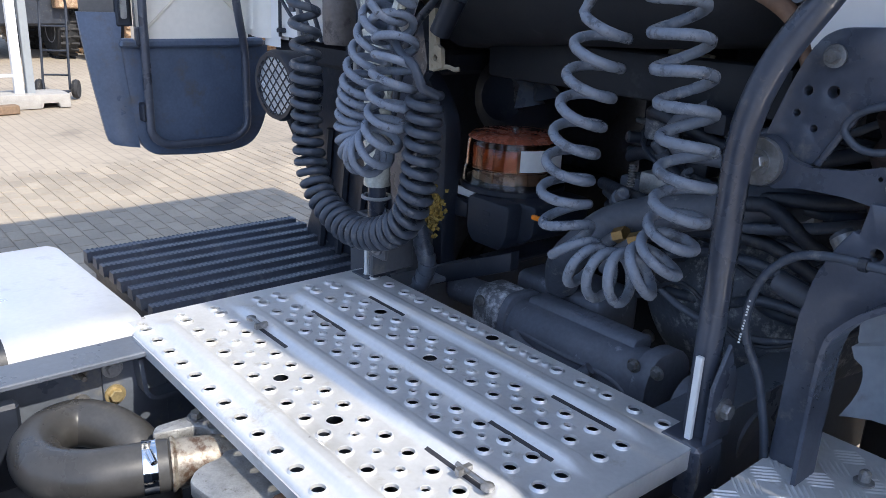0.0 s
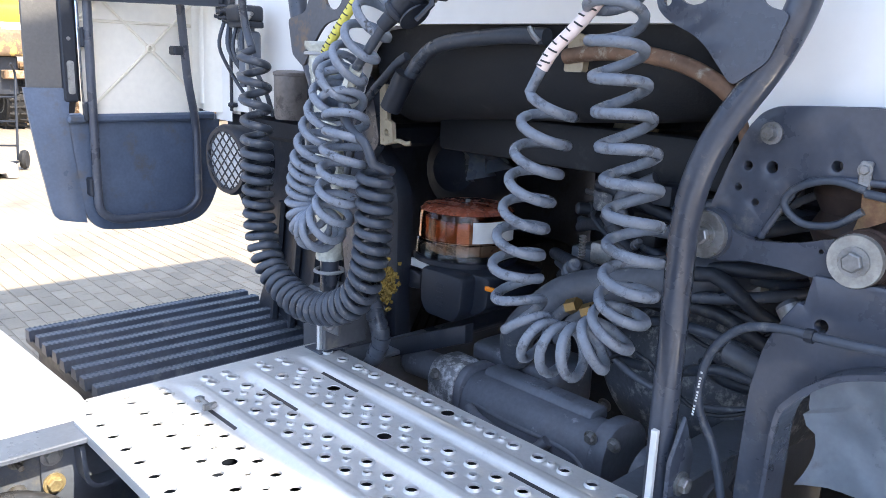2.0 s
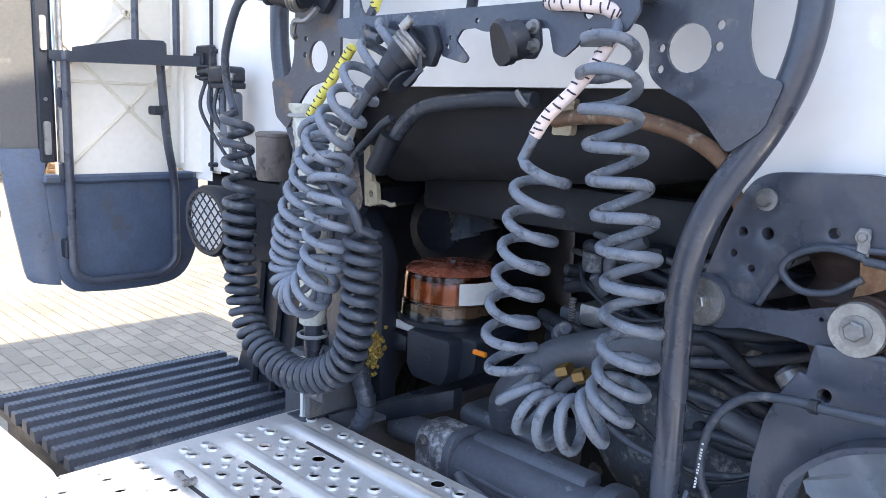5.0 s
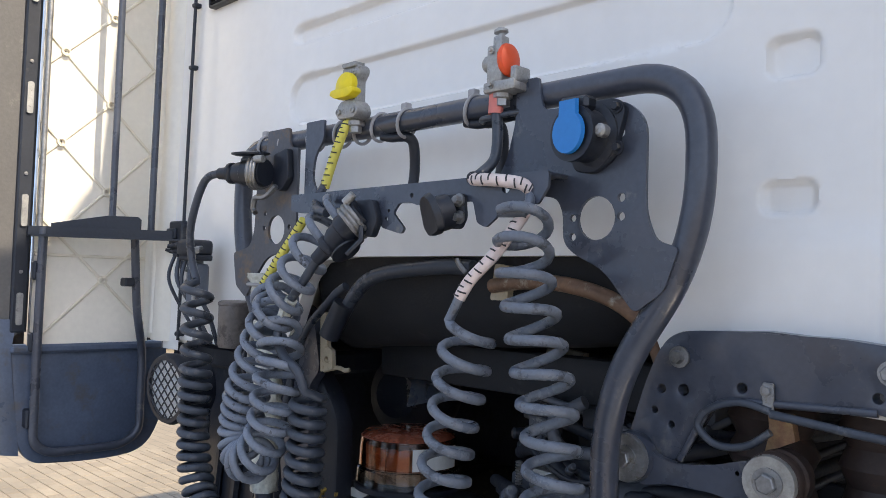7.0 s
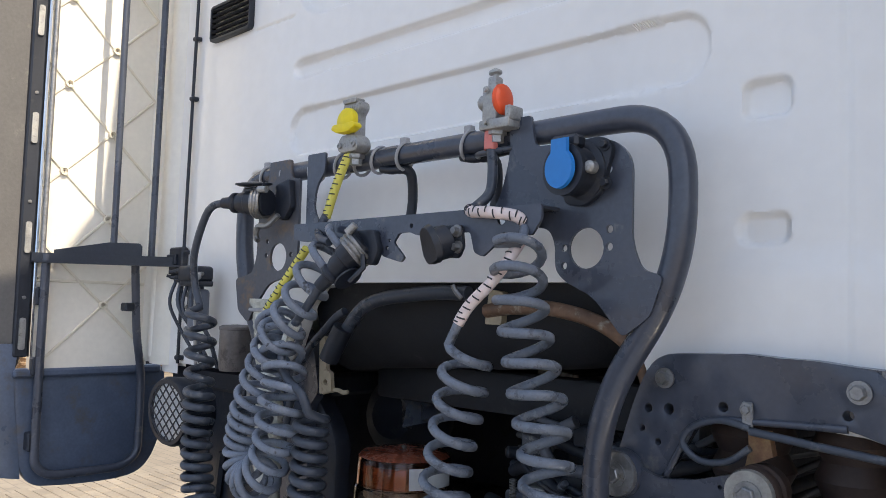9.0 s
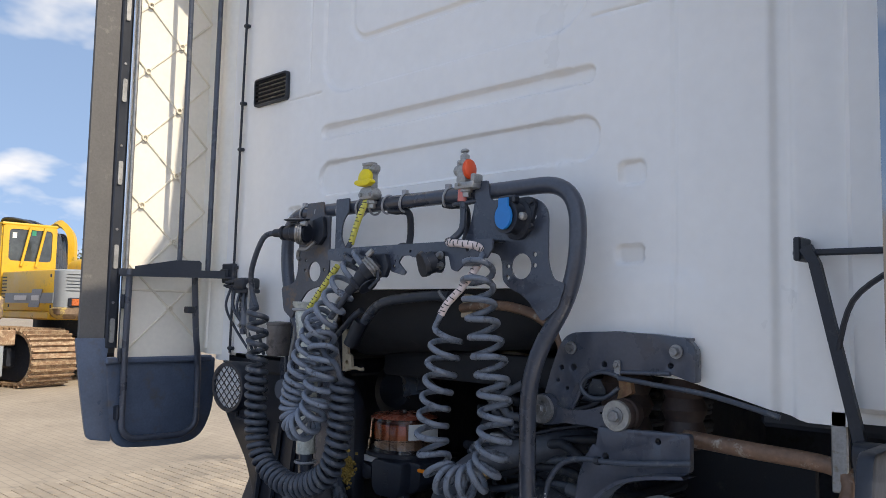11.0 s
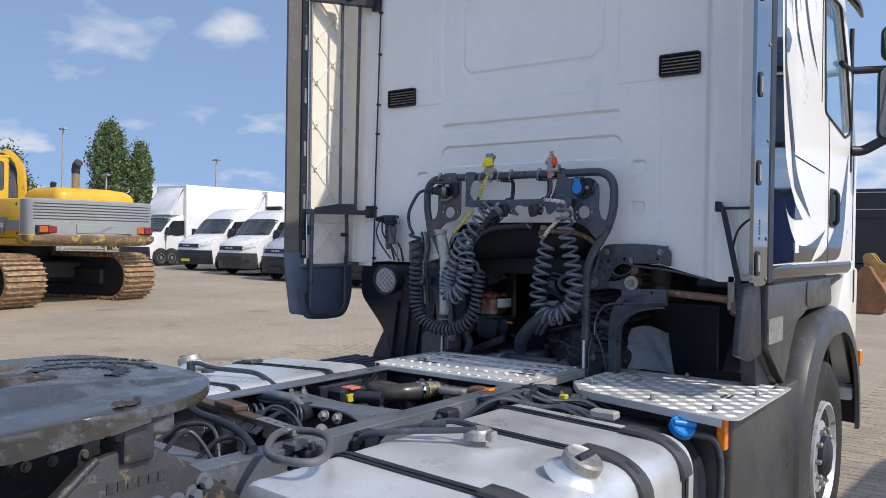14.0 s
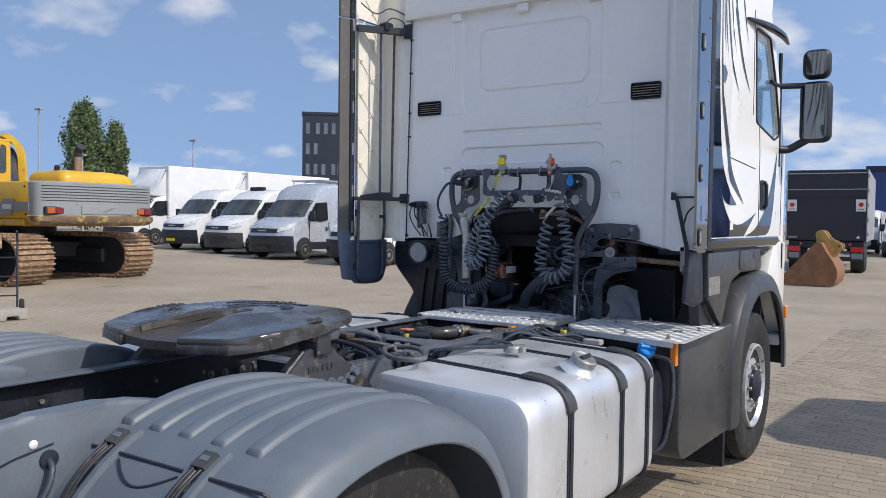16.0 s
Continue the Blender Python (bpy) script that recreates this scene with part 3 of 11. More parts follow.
vs = []
for i in range(NX + 1):
    x = X0 + (X1 - X0) * i / NX
    zb = wall_bottom(x)
    col = []
    for j in range(NZ + 1):
        z = zb + (Z1 - zb) * j / NZ
        col.append(bm.verts.new((x, wall_relief(x, z), z)))
    col.insert(0, bm.verts.new((x, 0.035, zb)))
    vs.append(col)
for i in range(NX):
    for j in range(len(vs[0]) - 1):
        bm.faces.new((vs[i][j], vs[i + 1][j], vs[i + 1][j + 1], vs[i][j + 1]))
part("rear_wall", bm, WHITE, cab, angle=60)

# cab corners, sides, roof, floor and front, closed round
for sgn in (-1, 1):
    bm = bmesh.new()
    edge = 1.02 if sgn < 0 else 1.06
    prof = rounded([(edge, 0.0), (1.15, 0.0), (1.185, 0.16), (1.185, 0.2)], 0.07, 6)
    prof = [(edge, 0.0)] + [(q.x, q.y) for q in [Vector((*p[:2], 0)) for p in prof]][1:]
    cols = []
    for z in (1.40, 1.5, 2.2, 3.0):
        cols.append([bm.verts.new((sgn * u, v, z)) for u, v in prof])
    for a, b in zip(cols, cols[1:]):
        for k in range(len(prof) - 1):
            bm.faces.new((a[k], a[k + 1], b[k + 1], b[k]))
    part("corner_panel", bm, WHITE, cab)

# black sealing cable along the left corner with its clips
bm = bmesh.new()
tube(bm, [(-1.0, -0.012, 1.43), (-0.992, -0.012, 1.9), (-0.978, -0.012, 2.5), (-0.965, -0.012, 3.1)], 0.0045, 8)
for z in (1.44, 1.73, 2.16, 2.33, 2.62, 2.86):
    box(bm, -1.008 + (z - 1.43) * 0.02, -0.988 + (z - 1.43) * 0.02, -0.02, 0.002, z, z + 0.012, 0.003)
part("sealing_cable", bm, BLACK, cab)


def air_vent(x0, x1, z0, z1):
    bm = bmesh.new()
    plate(bm, rrect(x0, x1, z0, z1, 0.014), 'y', -0.016, 0.004, [rrect(x0 + 0.006, x1 - 0.006, z0 + 0.008, z1 - 0.008, 0.008)], 0.002)
    v = part("air_vent", bm, BLACK, cab, "black slatted air outlet")
    bm = bmesh.new()
    box(bm, x0 + 0.006, x1 - 0.006, 0.003, 0.008, z0 + 0.006, z1 - 0.006)
    part("vent_back", bm, VENTBLACK, v)
    n = 6
    for k in range(n):
        z = z0 + 0.014 + (z1 - z0 - 0.026) * k / (n - 1)
        bm = bmesh.new()
        plate(bm, [(-0.013, z - 0.0055), (-0.0145, z - 0.003), (-0.0135, z + 0.002), (-0.002, z + 0.0055), (0.002, z + 0.0015), (-0.01, z - 0.0055)], 'x', x0 + 0.006, x1 - 0.006)
        part("slat", bm, VENTBLACK, v)


air_vent(-0.905, -0.708, 2.308, 2.408)
air_vent(0.709, 0.897, 2.308, 2.410)

# right cab side: door seams, handle, lower sill, decals
for a, b in (((1.19, 1.47), (1.19, 2.05)), ((1.19, 2.05), (1.16, 2.24)), ((0.98, 2.3), (0.96, 3.0)), ((1.9, 1.47), (1.9, 2.15)), ((0.40, 1.975), (1.07, 1.94))):
    bm = bmesh.new()
    tube(bm, [(1.1955, *a), (1.1955, *b)], 0.0035, 6)
    part("door_seam", bm, BLACK, cab)
bm = bmesh.new()
plate(bm, rrect(1.22, 1.40, 1.66, 1.87, 0.025), 'x', 1.194, 1.202)
dh = part("door_handle", bm, BLACK, cab, "black door handle in a recess")
bm = bmesh.new()
tube(bm, rounded([(1.203, 1.31, 1.675), (1.222, 1.305, 1.69), (1.222, 1.30, 1.84), (1.203, 1.305, 1.855)], 0.02), 0.012, 8)
part("grip", bm, BLACK, dh)
bm = bmesh.new()
prof = [(1.17, 1.47), (1.215, 1.468), (1.226, 1.455), (1.222, 1.425), (1.205, 1.40), (1.17, 1.385)]
g = [[bm.verts.new((x, y, z)) for x, z in prof] for y in (-0.09, 0.6, 1.3, 1.72)]
for a, b in zip(g, g[1:]):
    for k in range(len(prof) - 1):
        bm.faces.new((a[k], a[k + 1], b[k + 1], b[k]))
part("sill_trim", bm, DECALGLOSS, cab, "polished dark-reflecting sill strip")


def side_x(y):
    """The outer side: the deflector runs in to the cab at its front seam."""
    return 1.236 - 0.036 * max(0.0, y + 0.09) / 0.5 if y < 0.42 else 1.1962


def decal_band(one, two, mt, label="", lift=0.0015):
    """Painted foil between two smooth edges of (y, z)."""
    n = 40
    edges = []
    for pts in (one, two):
        c = smoothed([(0, *p) for p in pts], 8)
        edges.append([c[round(i * (len(c) - 1) / n)] for i in range(n + 1)])
    bm = bmesh.new()
    m = 5
    rows = []
    for a, b in zip(*edges):
        rows.append([bm.verts.new((side_x(q.y) + lift, q.y, q.z)) for q in (a.lerp(b, k / m) for k in range(m + 1))])
    for a, b in zip(rows, rows[1:]):
        for k in range(m):
            bm.faces.new((a[k], a[k + 1], b[k + 1], b[k]))
    bmesh.ops.remove_doubles(bm, verts=bm.verts, dist=0.0002)
    part("decal", bm, mt, cab, label)


# dark gloss below and behind the white blades
decal_band([(-0.085, 1.86), (0.029, 1.858), (0.138, 1.769), (0.269, 1.697), (0.434, 1.676), (0.59, 1.68)],
           [(-0.085, 2.75), (0.034, 2.513), (0.069, 2.305), (0.151, 1.99), (0.278, 1.846), (0.448, 1.752), (0.6, 1.68)], DECALGLOSS, "mirror-black decal fin")
decal_band([(-0.085, 1.477), (0.2, 1.477), (0.4, 1.477), (0.6, 1.477), (0.8, 1.477)],
           [(-0.085, 1.86), (0.029, 1.858), (0.138, 1.769), (0.271, 1.663), (0.44, 1.58), (0.62, 1.553), (0.84, 1.575), (1.12, 1.64)], DECALGLOSS, "mirror-black decal field")
decal_band([(0.84, 1.477), (1.2, 1.477), (1.5, 1.5), (1.62, 1.65), (1.68, 1.85), (1.73, 2.1)],
           [(0.83, 1.478), (1.06, 1.515), (1.25, 1.59), (1.42, 1.70), (1.60, 1.90), (1.72, 2.1)], DECALGLOSS, "mirror-black decal wedge")
decal_band([(0.075, 2.9), (0.112, 2.402), (0.172, 2.215), (0.315, 1.986), (0.425, 1.833), (0.78, 1.688)],
           [(0.09, 2.9), (0.145, 2.409), (0.22, 2.268), (0.395, 2.019), (0.50, 1.87), (0.78, 1.688)], DECAL, "thin dark decal stroke")
decal_band([(-0.085, 2.75), (-0.06, 2.9), (-0.04, 3.2)], [(0.034, 2.513), (0.03, 2.9), (0.06, 3.2)], DECALGLOSS)
decal_band([(0.09, 2.53), (0.14, 2.5), (0.2, 2.5), (0.27, 2.47)], [(0.09, 2.53), (0.13, 2.42), (0.2, 2.40), (0.27, 2.47)], DECAL2)
for y0, z0, y1, z1, y2, z2, w in ((0.24, 2.9, 0.37, 2.6, 0.61, 2.38, 0.022), (0.47, 2.9, 0.66, 2.6, 0.89, 2.42, 0.02), (0.15, 3.1, 0.2, 2.75, 0.3, 2.55, 0.014), (0.3, 3.15, 0.38, 2.85, 0.52, 2.62, 0.012), (0.4, 3.2, 0.46, 2.98, 0.6, 2.76, 0.016), (0.12, 2.95, 0.16, 2.72, 0.22, 2.58, 0.01), (0.6, 3.2, 0.68, 2.95, 0.82, 2.72, 0.012)):
    decal_band([(y0, z0), (y1, z1), (y2, z2)], [(y0 + w, z0 + w), (y1 + w * 1.5, z1 + w), (y2, z2)], DECAL)
bm = bmesh.new()
box(bm, 1.1965, 1.2, 0.45, 0.52, 1.52, 1.57)
part("small_sticker", bm, PAPER, cab)

# roof visor over the door window and the mirrors
bm = bmesh.new()
tube(bm, smoothed([(1.205, 0.74, 2.90), (1.235, 1.1, 2.925), (1.255, 1.5, 2.935), (1.25, 1.76, 2.915)], 6), [0.008 + 0.02 * math.sin(math.pi * min(1, k / 18)) for k in range(19)], 8)
part("wind_deflector", bm, PANEWIN, cab, "smoked wind deflector")
bm = bmesh.new()
cyl(bm, (1.19, 1.80, 2.86), (1.19, 1.80, 2.0), 0.014, 10)
cyl(bm, (1.19, 1.5, 2.60), (1.19, 1.80, 2.61), 0.016, 10)
cyl(bm, (1.19, 1.80, 2.61), (1.36, 1.88, 2.615), 0.022, 10)
tube(bm, rounded([(1.19, 1.80, 2.13), (1.25, 1.86, 2.13), (1.38, 1.9, 2.21)], 0.04), 0.03, 10)
mirror = part("mirror_arm", bm, BLACK, cab, "black double mirror on two arms")
for z0, z1, w in ((2.18, 2.645, 0.114), (2.66, 2.885, 0.10)):
    bm = bmesh.new()
    box(bm, 1.428 - w, 1.428 + w, 1.85, 1.98, z0, z1, 0.06, 5)
    part("mirror_housing", bm, BLACK, mirror)
    bm = bmesh.new()
    plate(bm, rrect(1.428 - w + 0.026, 1.428 + w - 0.026, z0 + 0.026, z1 - 0.026, 0.045, 6), 'y', 1.844, 1.848)
    part("mirror_glass", bm, MIRROR, mirror)

# ---- left side deflector, seen from inside ----
FX = -1.25
bm = bmesh.new()
box(bm, FX - 0.012, FX, -0.305, 0.02, 1.40, 2.975, 0.003)
box(bm, FX - 0.012, FX, -0.305, 0.02, 3.0, 3.7, 0.003)
flap = part("side_deflector", bm, CREAM, truck, "side deflector with cream ribbed inside and black skirt")
# diamond lattice of ribs with ring bosses where they cross
HZ = 0.2485
for k in range(9):
    za = 1.5825 + HZ * k
    for sg in (-1, 1):
        for y0, z0, y1, z1 in ((-0.121, za, -0.303, za + sg * 0.175), (-0.121, za, 0.005, za + sg * 0.124)):
            if z1 < 1.41:
                f = (z0 - 1.412) / (z0 - z1)
                y1, z1 = y0 + (y1 - y0) * f, 1.412
            bm = bmesh.new()
            tube(bm, [(FX + 0.0015, y0, z0), (FX + 0.0015, y1, z1)], 0.0044, 6)
            part("lattice_rib", bm, RIBCREAM, flap)
    for yc, zc in ((-0.121, za), (-0.25, za + HZ / 2)):
        if abs(zc - 1.715) < 0.05:
            continue
        bm = bmesh.new()
        lathe(bm, [(0.005, 0.0), (0.0118, 0.0), (0.0118, 0.012), (0.0078, 0.012), (0.007, 0.003), (0.0, 0.003)], (FX, yc, zc), (1, 0, 0), 16)
        part("boss", bm, RIBCREAM, flap)
bm = bmesh.new()
tube(bm, [(FX + 0.001, -0.303, 1.648), (FX + 0.001, 0.0, 1.648)], 0.0044, 6)
part("lattice_rib", bm, RIBCREAM, flap)
bm = bmesh.new()
prof = smoothed([(-1.255, 0.0, 0), (-1.22, 0.012, 0), (-1.16, -0.012, 0), (-1.10, -0.014, 0), (-1.05, 0.012, 0), (-1.0, 0.014, 0)], 4)
cols = [[bm.verts.new((q.x + (z - 1.42) * (0.02 if q.x > -1.2 else 0.0), q.y, z)) for q in prof] for z in (1.42, 2.2, 3.0, 3.7)]
for a, b in zip(cols, cols[1:]):
    for k in range(len(prof) - 1):
        bm.faces.new((a[k], a[k + 1], b[k + 1], b[k]))
tube(bm, [(-1.165, 0.005, 1.44), (-1.14, 0.0, 2.2), (-1.12, 0.0, 2.97)], 0.022, 10)
part("hinge_strip", bm, CREAM, flap)
bm = bmesh.new()
box(bm, FX - 0.012, FX + 0.008, -0.314, -0.305, 1.40, 3.7, 0.002)
part("polished_edge", bm, CHROME, flap)
bm = bmesh.new()
cyl(bm, (FX + 0.012, -0.296, 1.72), (FX + 0.012, -0.296, 2.95), 0.007, 10)
part("edge_tube", bm, STEEL, flap)
bm = bmesh.new()
box(bm, FX - 0.03, FX + 0.002, -0.352, -0.315, 1.44, 2.985, 0.004)
box(bm, FX - 0.03, FX + 0.002, -0.352, -0.315, 2.995, 3.7, 0.004)
edge = part("black_edge_strip", bm, BLACK, flap)
for z in (1.46, 1.72, 2.02, 2.32, 2.62, 2.9):
    bm = bmesh.new()
    plate(bm, rrect(-0.342, -0.326, z, z + 0.085, 0.007), 'x', FX + 0.002, FX + 0.008)
    part("marker_lamp", bm, CASTALU, edge, "clear marker lamp")
    bm = bmesh.new()
    lathe(bm, [(0.005, 0), (0.005, 0.003), (0.0, 0.004)], (FX + 0.002, -0.334, z + 0.14), (1, 0, 0), 8)
    part("screw", bm, STEEL, edge)
bm = bmesh.new()
plate(bm, [(-1.278, -0.345), (-1.262, -0.345), (-1.285, -0.43), (-1.30, -0.43)], 'z', 1.43, 2.985)
plate(bm, [(-1.278, -0.345), (-1.262, -0.345), (-1.285, -0.43), (-1.30, -0.43)], 'z', 2.995, 3.7)
part("rubber_edge", bm, TRAILRUB, flap, "grey rubber trailing edge")
# black skirt below
bm = bmesh.new()
out = round_poly([(-0.348, 1.40), (-0.318, 1.135), (-0.28, 1.09), (-0.12, 1.08), (0.03, 1.088), (0.085, 1.20), (0.085, 1.40)], [0.01, 0.03, 0.03, 0.08, 0.06, 0.08, 0.01], 6)
plate(bm, out, 'x', FX - 0.03, FX - 0.005, (), 0.006)
skirt = part("lower_skirt", bm, SKIRT, flap, "blue-black plastic lower skirt")
bm = bmesh.new()
box(bm, FX - 0.035, FX + 0.012, -0.35, 0.065, 1.385, 1.408, 0.006)
part("skirt_rail", bm, SKIRT, skirt)
bm = bmesh.new()
tz = [(1.475, -0.44, -0.335), (1.40, -0.433, -0.346), (1.39, -0.431, -0.347), (1.30, -0.417, -0.337), (1.20, -0.40, -0.324), (1.155, -0.392, -0.319), (1.135, -0.386, -0.316), (1.124, -0.374, -0.314)]
va = []
for z, ya, yb in tz:
    ring = []
    for k in range(7):
        f = k / 6
        ring.append((-1.254 - 0.03 * (1 - f) ** 2 + (0.004 if 1.388 < z < 1.402 else 0.0), ya + (yb - ya) * f, z - (0.008 * f if z < 1.13 else 0.0)))
    ring += [(x - 0.012, y, z) for x, y, z in ring[::-1]]
    va.append([bm.verts.new(q) for q in ring])
for a, b in zip(va, va[1:]):
    for k in range(14):
        bm.faces.new((a[k], a[(k + 1) % 14], b[(k + 1) % 14], b[k]))
bm.faces.new(va[0])
bm.faces.new(va[-1][::-1])
part("skirt_end", bm, SKIRT, skirt, "faded blue-grey tapered skirt end")
bm = bmesh.new()
tube(bm, rounded([(-1.22, -0.292, 1.72), (-1.225, -0.292, 1.45), (-1.228, -0.29, 1.15), (-1.23, -0.25, 1.12), (-1.235, -0.05, 1.118), (-1.235, 0.0, 1.15), (-1.235, 0.0, 1.38), (-1.175, -0.05, 1.50), (-1.165, -0.07, 1.72)], 0.05, 5), 0.0115, 10)
part("guard_tube", bm, NAVY, flap, "bent dark support tube")
bm = bmesh.new()
box(bm, -1.19, -1.155, -0.095, -0.065, 1.568, 1.592, 0.004)
part("tube_clamp", bm, BLACK, flap)
for z in (1.58, 1.19, 1.39):
    bm = bmesh.new()
    box(bm, -1.262, -1.225, -0.31, -0.28, z, z + 0.05, 0.004)
    part("tube_clamp", bm, BLACK, flap)
bm = bmesh.new()
plate(bm, [(-1.245, -0.325), (-1.215, -0.325), (-0.99, -0.012), (-1.0, 0.0), (-1.02, 0.0)], 'z', 1.695, 1.70)
plate(bm, [(-1.245, -0.325), (-1.235, -0.325), (-1.0, 0.0), (-1.01, 0.0)], 'z', 1.70, 1.722)
w0, w1 = Vector((-1.225, -0.27, 0)), Vector((-1.085, -0.09, 0))
across = Vector((0.012, -0.009, 0))
low_, high_ = [], []
for f, z in ((0.0, 1.732), (0.62, 1.757), (0.97, 1.757), (1.0, 1.75)):
    for side_ in (-0.5, 0.5):
        low_.append(bm.verts.new(w0.lerp(w1, f) + across * side_ + Vector((0, 0, 1.722))))
        high_.append(bm.verts.new(w0.lerp(w1, f) + across * side_ + Vector((0, 0, z))))
for k in range(0, 6, 2):
    bm.faces.new((low_[k], low_[k + 2], high_[k + 2], high_[k]))
    bm.faces.new((low_[k + 1], high_[k + 1], high_[k + 3], low_[k + 3]))
    bm.faces.new((high_[k], high_[k + 2], high_[k + 3], high_[k + 1]))
bm.faces.new((low_[0], high_[0], high_[1], low_[1]))
bm.faces.new((low_[6], low_[7], high_[7], high_[6]))
box(bm, -1.06, -0.985, -0.022, -0.002, 1.68, 1.75, 0.004)
box(bm, -1.06, -1.01, -0.03, -0.01, 1.70, 1.73, 0.003)
part("strut_bracket", bm, BLACK, flap, "dark angled hinge bracket")
bm = bmesh.new()
plate(bm, [(-1.25, -0.30), (-1.22, -0.31), (-0.99, 0.0), (-1.03, 0.02)], 'z', 2.905, 2.95)
box(bm, -1.03, -0.97, -0.03, 0.0, 2.88, 2.98, 0.005)
box(bm, -1.16, -1.08, -0.16, -0.08, 2.92, 2.985, 0.01)
part("top_bracket", bm, BLACK, flap, "dark upper hinge bracket with wiring")
for (a, b) in (((-1.148, -0.142, 1.70), (-1.148, -0.142, 2.93)), ((-1.115, -0.047, 1.70), (-1.10, -0.047, 2.93))):
    bm = bmesh.new()
    cyl(bm, a, b, 0.0095, 10)
    part("strut_rod", bm, NAVY, flap)
bm = bmesh.new()
tube(bm, smoothed([(-1.22, -0.3, 2.99), (-1.15, -0.15, 2.965), (-1.08, -0.1, 3.02), (-1.03, -0.02, 2.99), (-1.05, -0.05, 2.9)], 6), 0.005, 6)
tube(bm, smoothed([(-1.2, -0.31, 3.1), (-1.15, -0.2, 3.04), (-1.1, -0.1, 3.09), (-1.02, -0.02, 3.05)], 6), 0.005, 6)
part("bracket_wiring", bm, CABLE, flap)
bm = bmesh.new()
plate(bm, rrect(-1.123, -1.087, 1.60, 1.735, 0.003), 'y', -0.006, -0.003)
lab = part("information_sticker", bm, PAPER, cab, "white information sticker")
bm = bmesh.new()
for k in range(8):
    box(bm, -1.118, -1.118 + (0.024 if k % 3 else 0.016), -0.0075, -0.006, 1.612 + k * 0.012, 1.616 + k * 0.012)
box(bm, -1.112, -1.098, -0.0075, -0.006, 1.712, 1.728)
part("printed_lines", bm, INK, lab)

# ---- right side deflector, seen from outside ----
RX = 1.235
# the unseen height from 3.7 to 4.2 is added to shade the left skirt
bm = bmesh.new()
plate(bm, [(RX - 0.02, -0.092), (RX, -0.092), (1.199, 0.415), (1.19, 0.415)], 'z', 1.47, 4.2)
rflap = part("side_deflector", bm, WHITE, truck, "white side deflector with polished trailing strip")
bm = bmesh.new()
box(bm, RX - 0.016, RX + 0.006, -0.16, -0.095, 1.40, 4.2, 0.004)
part("rubber_joint", bm, BLACK, rflap)
bm = bmesh.new()
plate(bm, round_poly([(-0.372, 1.395), (-0.19, 1.395), (-0.162, 1.43), (-0.162, 4.2), (-0.372, 4.2)], [0.05, 0.03, 0.0, 0.0, 0.0]), 'x', RX - 0.012, RX + 0.002)
strip = part("polished_strip", bm, STRIPSTEEL, rflap, "mirror-polished stainless strip with marker lamps")
for z in (1.44, 1.79, 2.13, 2.5, 2.85):
    bm = bmesh.new()
    plate(bm, rrect(-0.340, -0.288, z - 0.006, z + 0.091, 0.024), 'x', RX + 0.002, RX + 0.007)
    rim = part("lamp_gasket", bm, BLACK, strip)
    bm = bmesh.new()
    plate(bm, rrect(-0.328, -0.300, z + 0.01, z + 0.075, 0.012), 'x', RX + 0.007, RX + 0.010)
    part("marker_lamp", bm, CASTALU, strip, "clear marker lamp")
bm = bmesh.new()
for k, (z, w) in enumerate(((1.575, 0.016), (1.593, 0.01), (1.605, 0.01), (1.617, 0.013), (1.632, 0.01), (1.644, 0.01))):
    box(bm, RX + 0.002, RX + 0.0035, -0.29 - w * 0.6, -0.29 + w * 0.6, z, z + 0.009)
part("maker_plate_marks", bm, INK, strip)
for z in (1.40, 1.56, 1.95, 2.33, 2.68, 3.02):
    bm = bmesh.new()
    lathe(bm, [(0.008, 0), (0.008, 0.003), (0.005, 0.005), (0, 0.005)], (RX + 0.002, -0.19, z + 0.02), (1, 0, 0), 10)
    part("screw", bm, STEEL, strip)
bm = bmesh.new()
box(bm, 1.07, RX - 0.02, -0.02, 0.02, 1.42, 3.7, 0.01)
part("inner_gap_panel", bm, WHITE, rflap)
bm = bmesh.new()
plate(bm, [(1.0, 1.715), (1.02, 1.725), (1.036, 1.69), (1.152, 1.17), (1.132, 1.165), (1.016, 1.69)], 'y', -0.06, -0.045)
box(bm, 0.985, 1.22, -0.053, -0.039, 1.704, 1.716, 0.003)
box(bm, 0.988, 1.002, -0.058, 0.0, 1.695, 1.74, 0.003)
tube(bm, smoothed([(1.06, -0.05, 1.52), (1.1, -0.09, 1.62), (1.17, -0.08, 1.68), (1.19, -0.05, 1.70)], 5), 0.005, 6)
part("support_stay", bm, BLACK, rflap, "black diagonal stay")
bm = bmesh.new()
plate(bm, round_poly([(-0.35, 1.40), (-0.41, 1.13), (-0.24, 1.09), (-0.08, 1.105), (-0.12, 1.40)], 0.02), 'x', RX - 0.06, RX - 0.035, (), 0.006)
part("lower_skirt", bm, BLACK, rflap, "blue-black plastic lower skirt")

# ---- cab underside: engine tunnel, dark floor and liners ----
bm = bmesh.new()
prof = smoothed([(0, 0.045, 1.70), (0, 0.05, 1.64), (0, 0.06, 1.58), (0, 0.085, 1.52), (0, 0.14, 1.475), (0, 0.22, 1.462), (0, 0.5, 1.46)], 6)
cols = []
for x, dz in ((-0.47, -0.02), (-0.40, -0.01), (-0.2, 0.005), (0.0, 0.014), (0.15, 0.025), (0.28, 0.05), (0.36, 0.10), (0.42, 0.17)):
    cols.append([bm.verts.new((x, q.y, min(1.72, q.z + dz * (1.70 - q.z) / 0.22))) for q in prof])
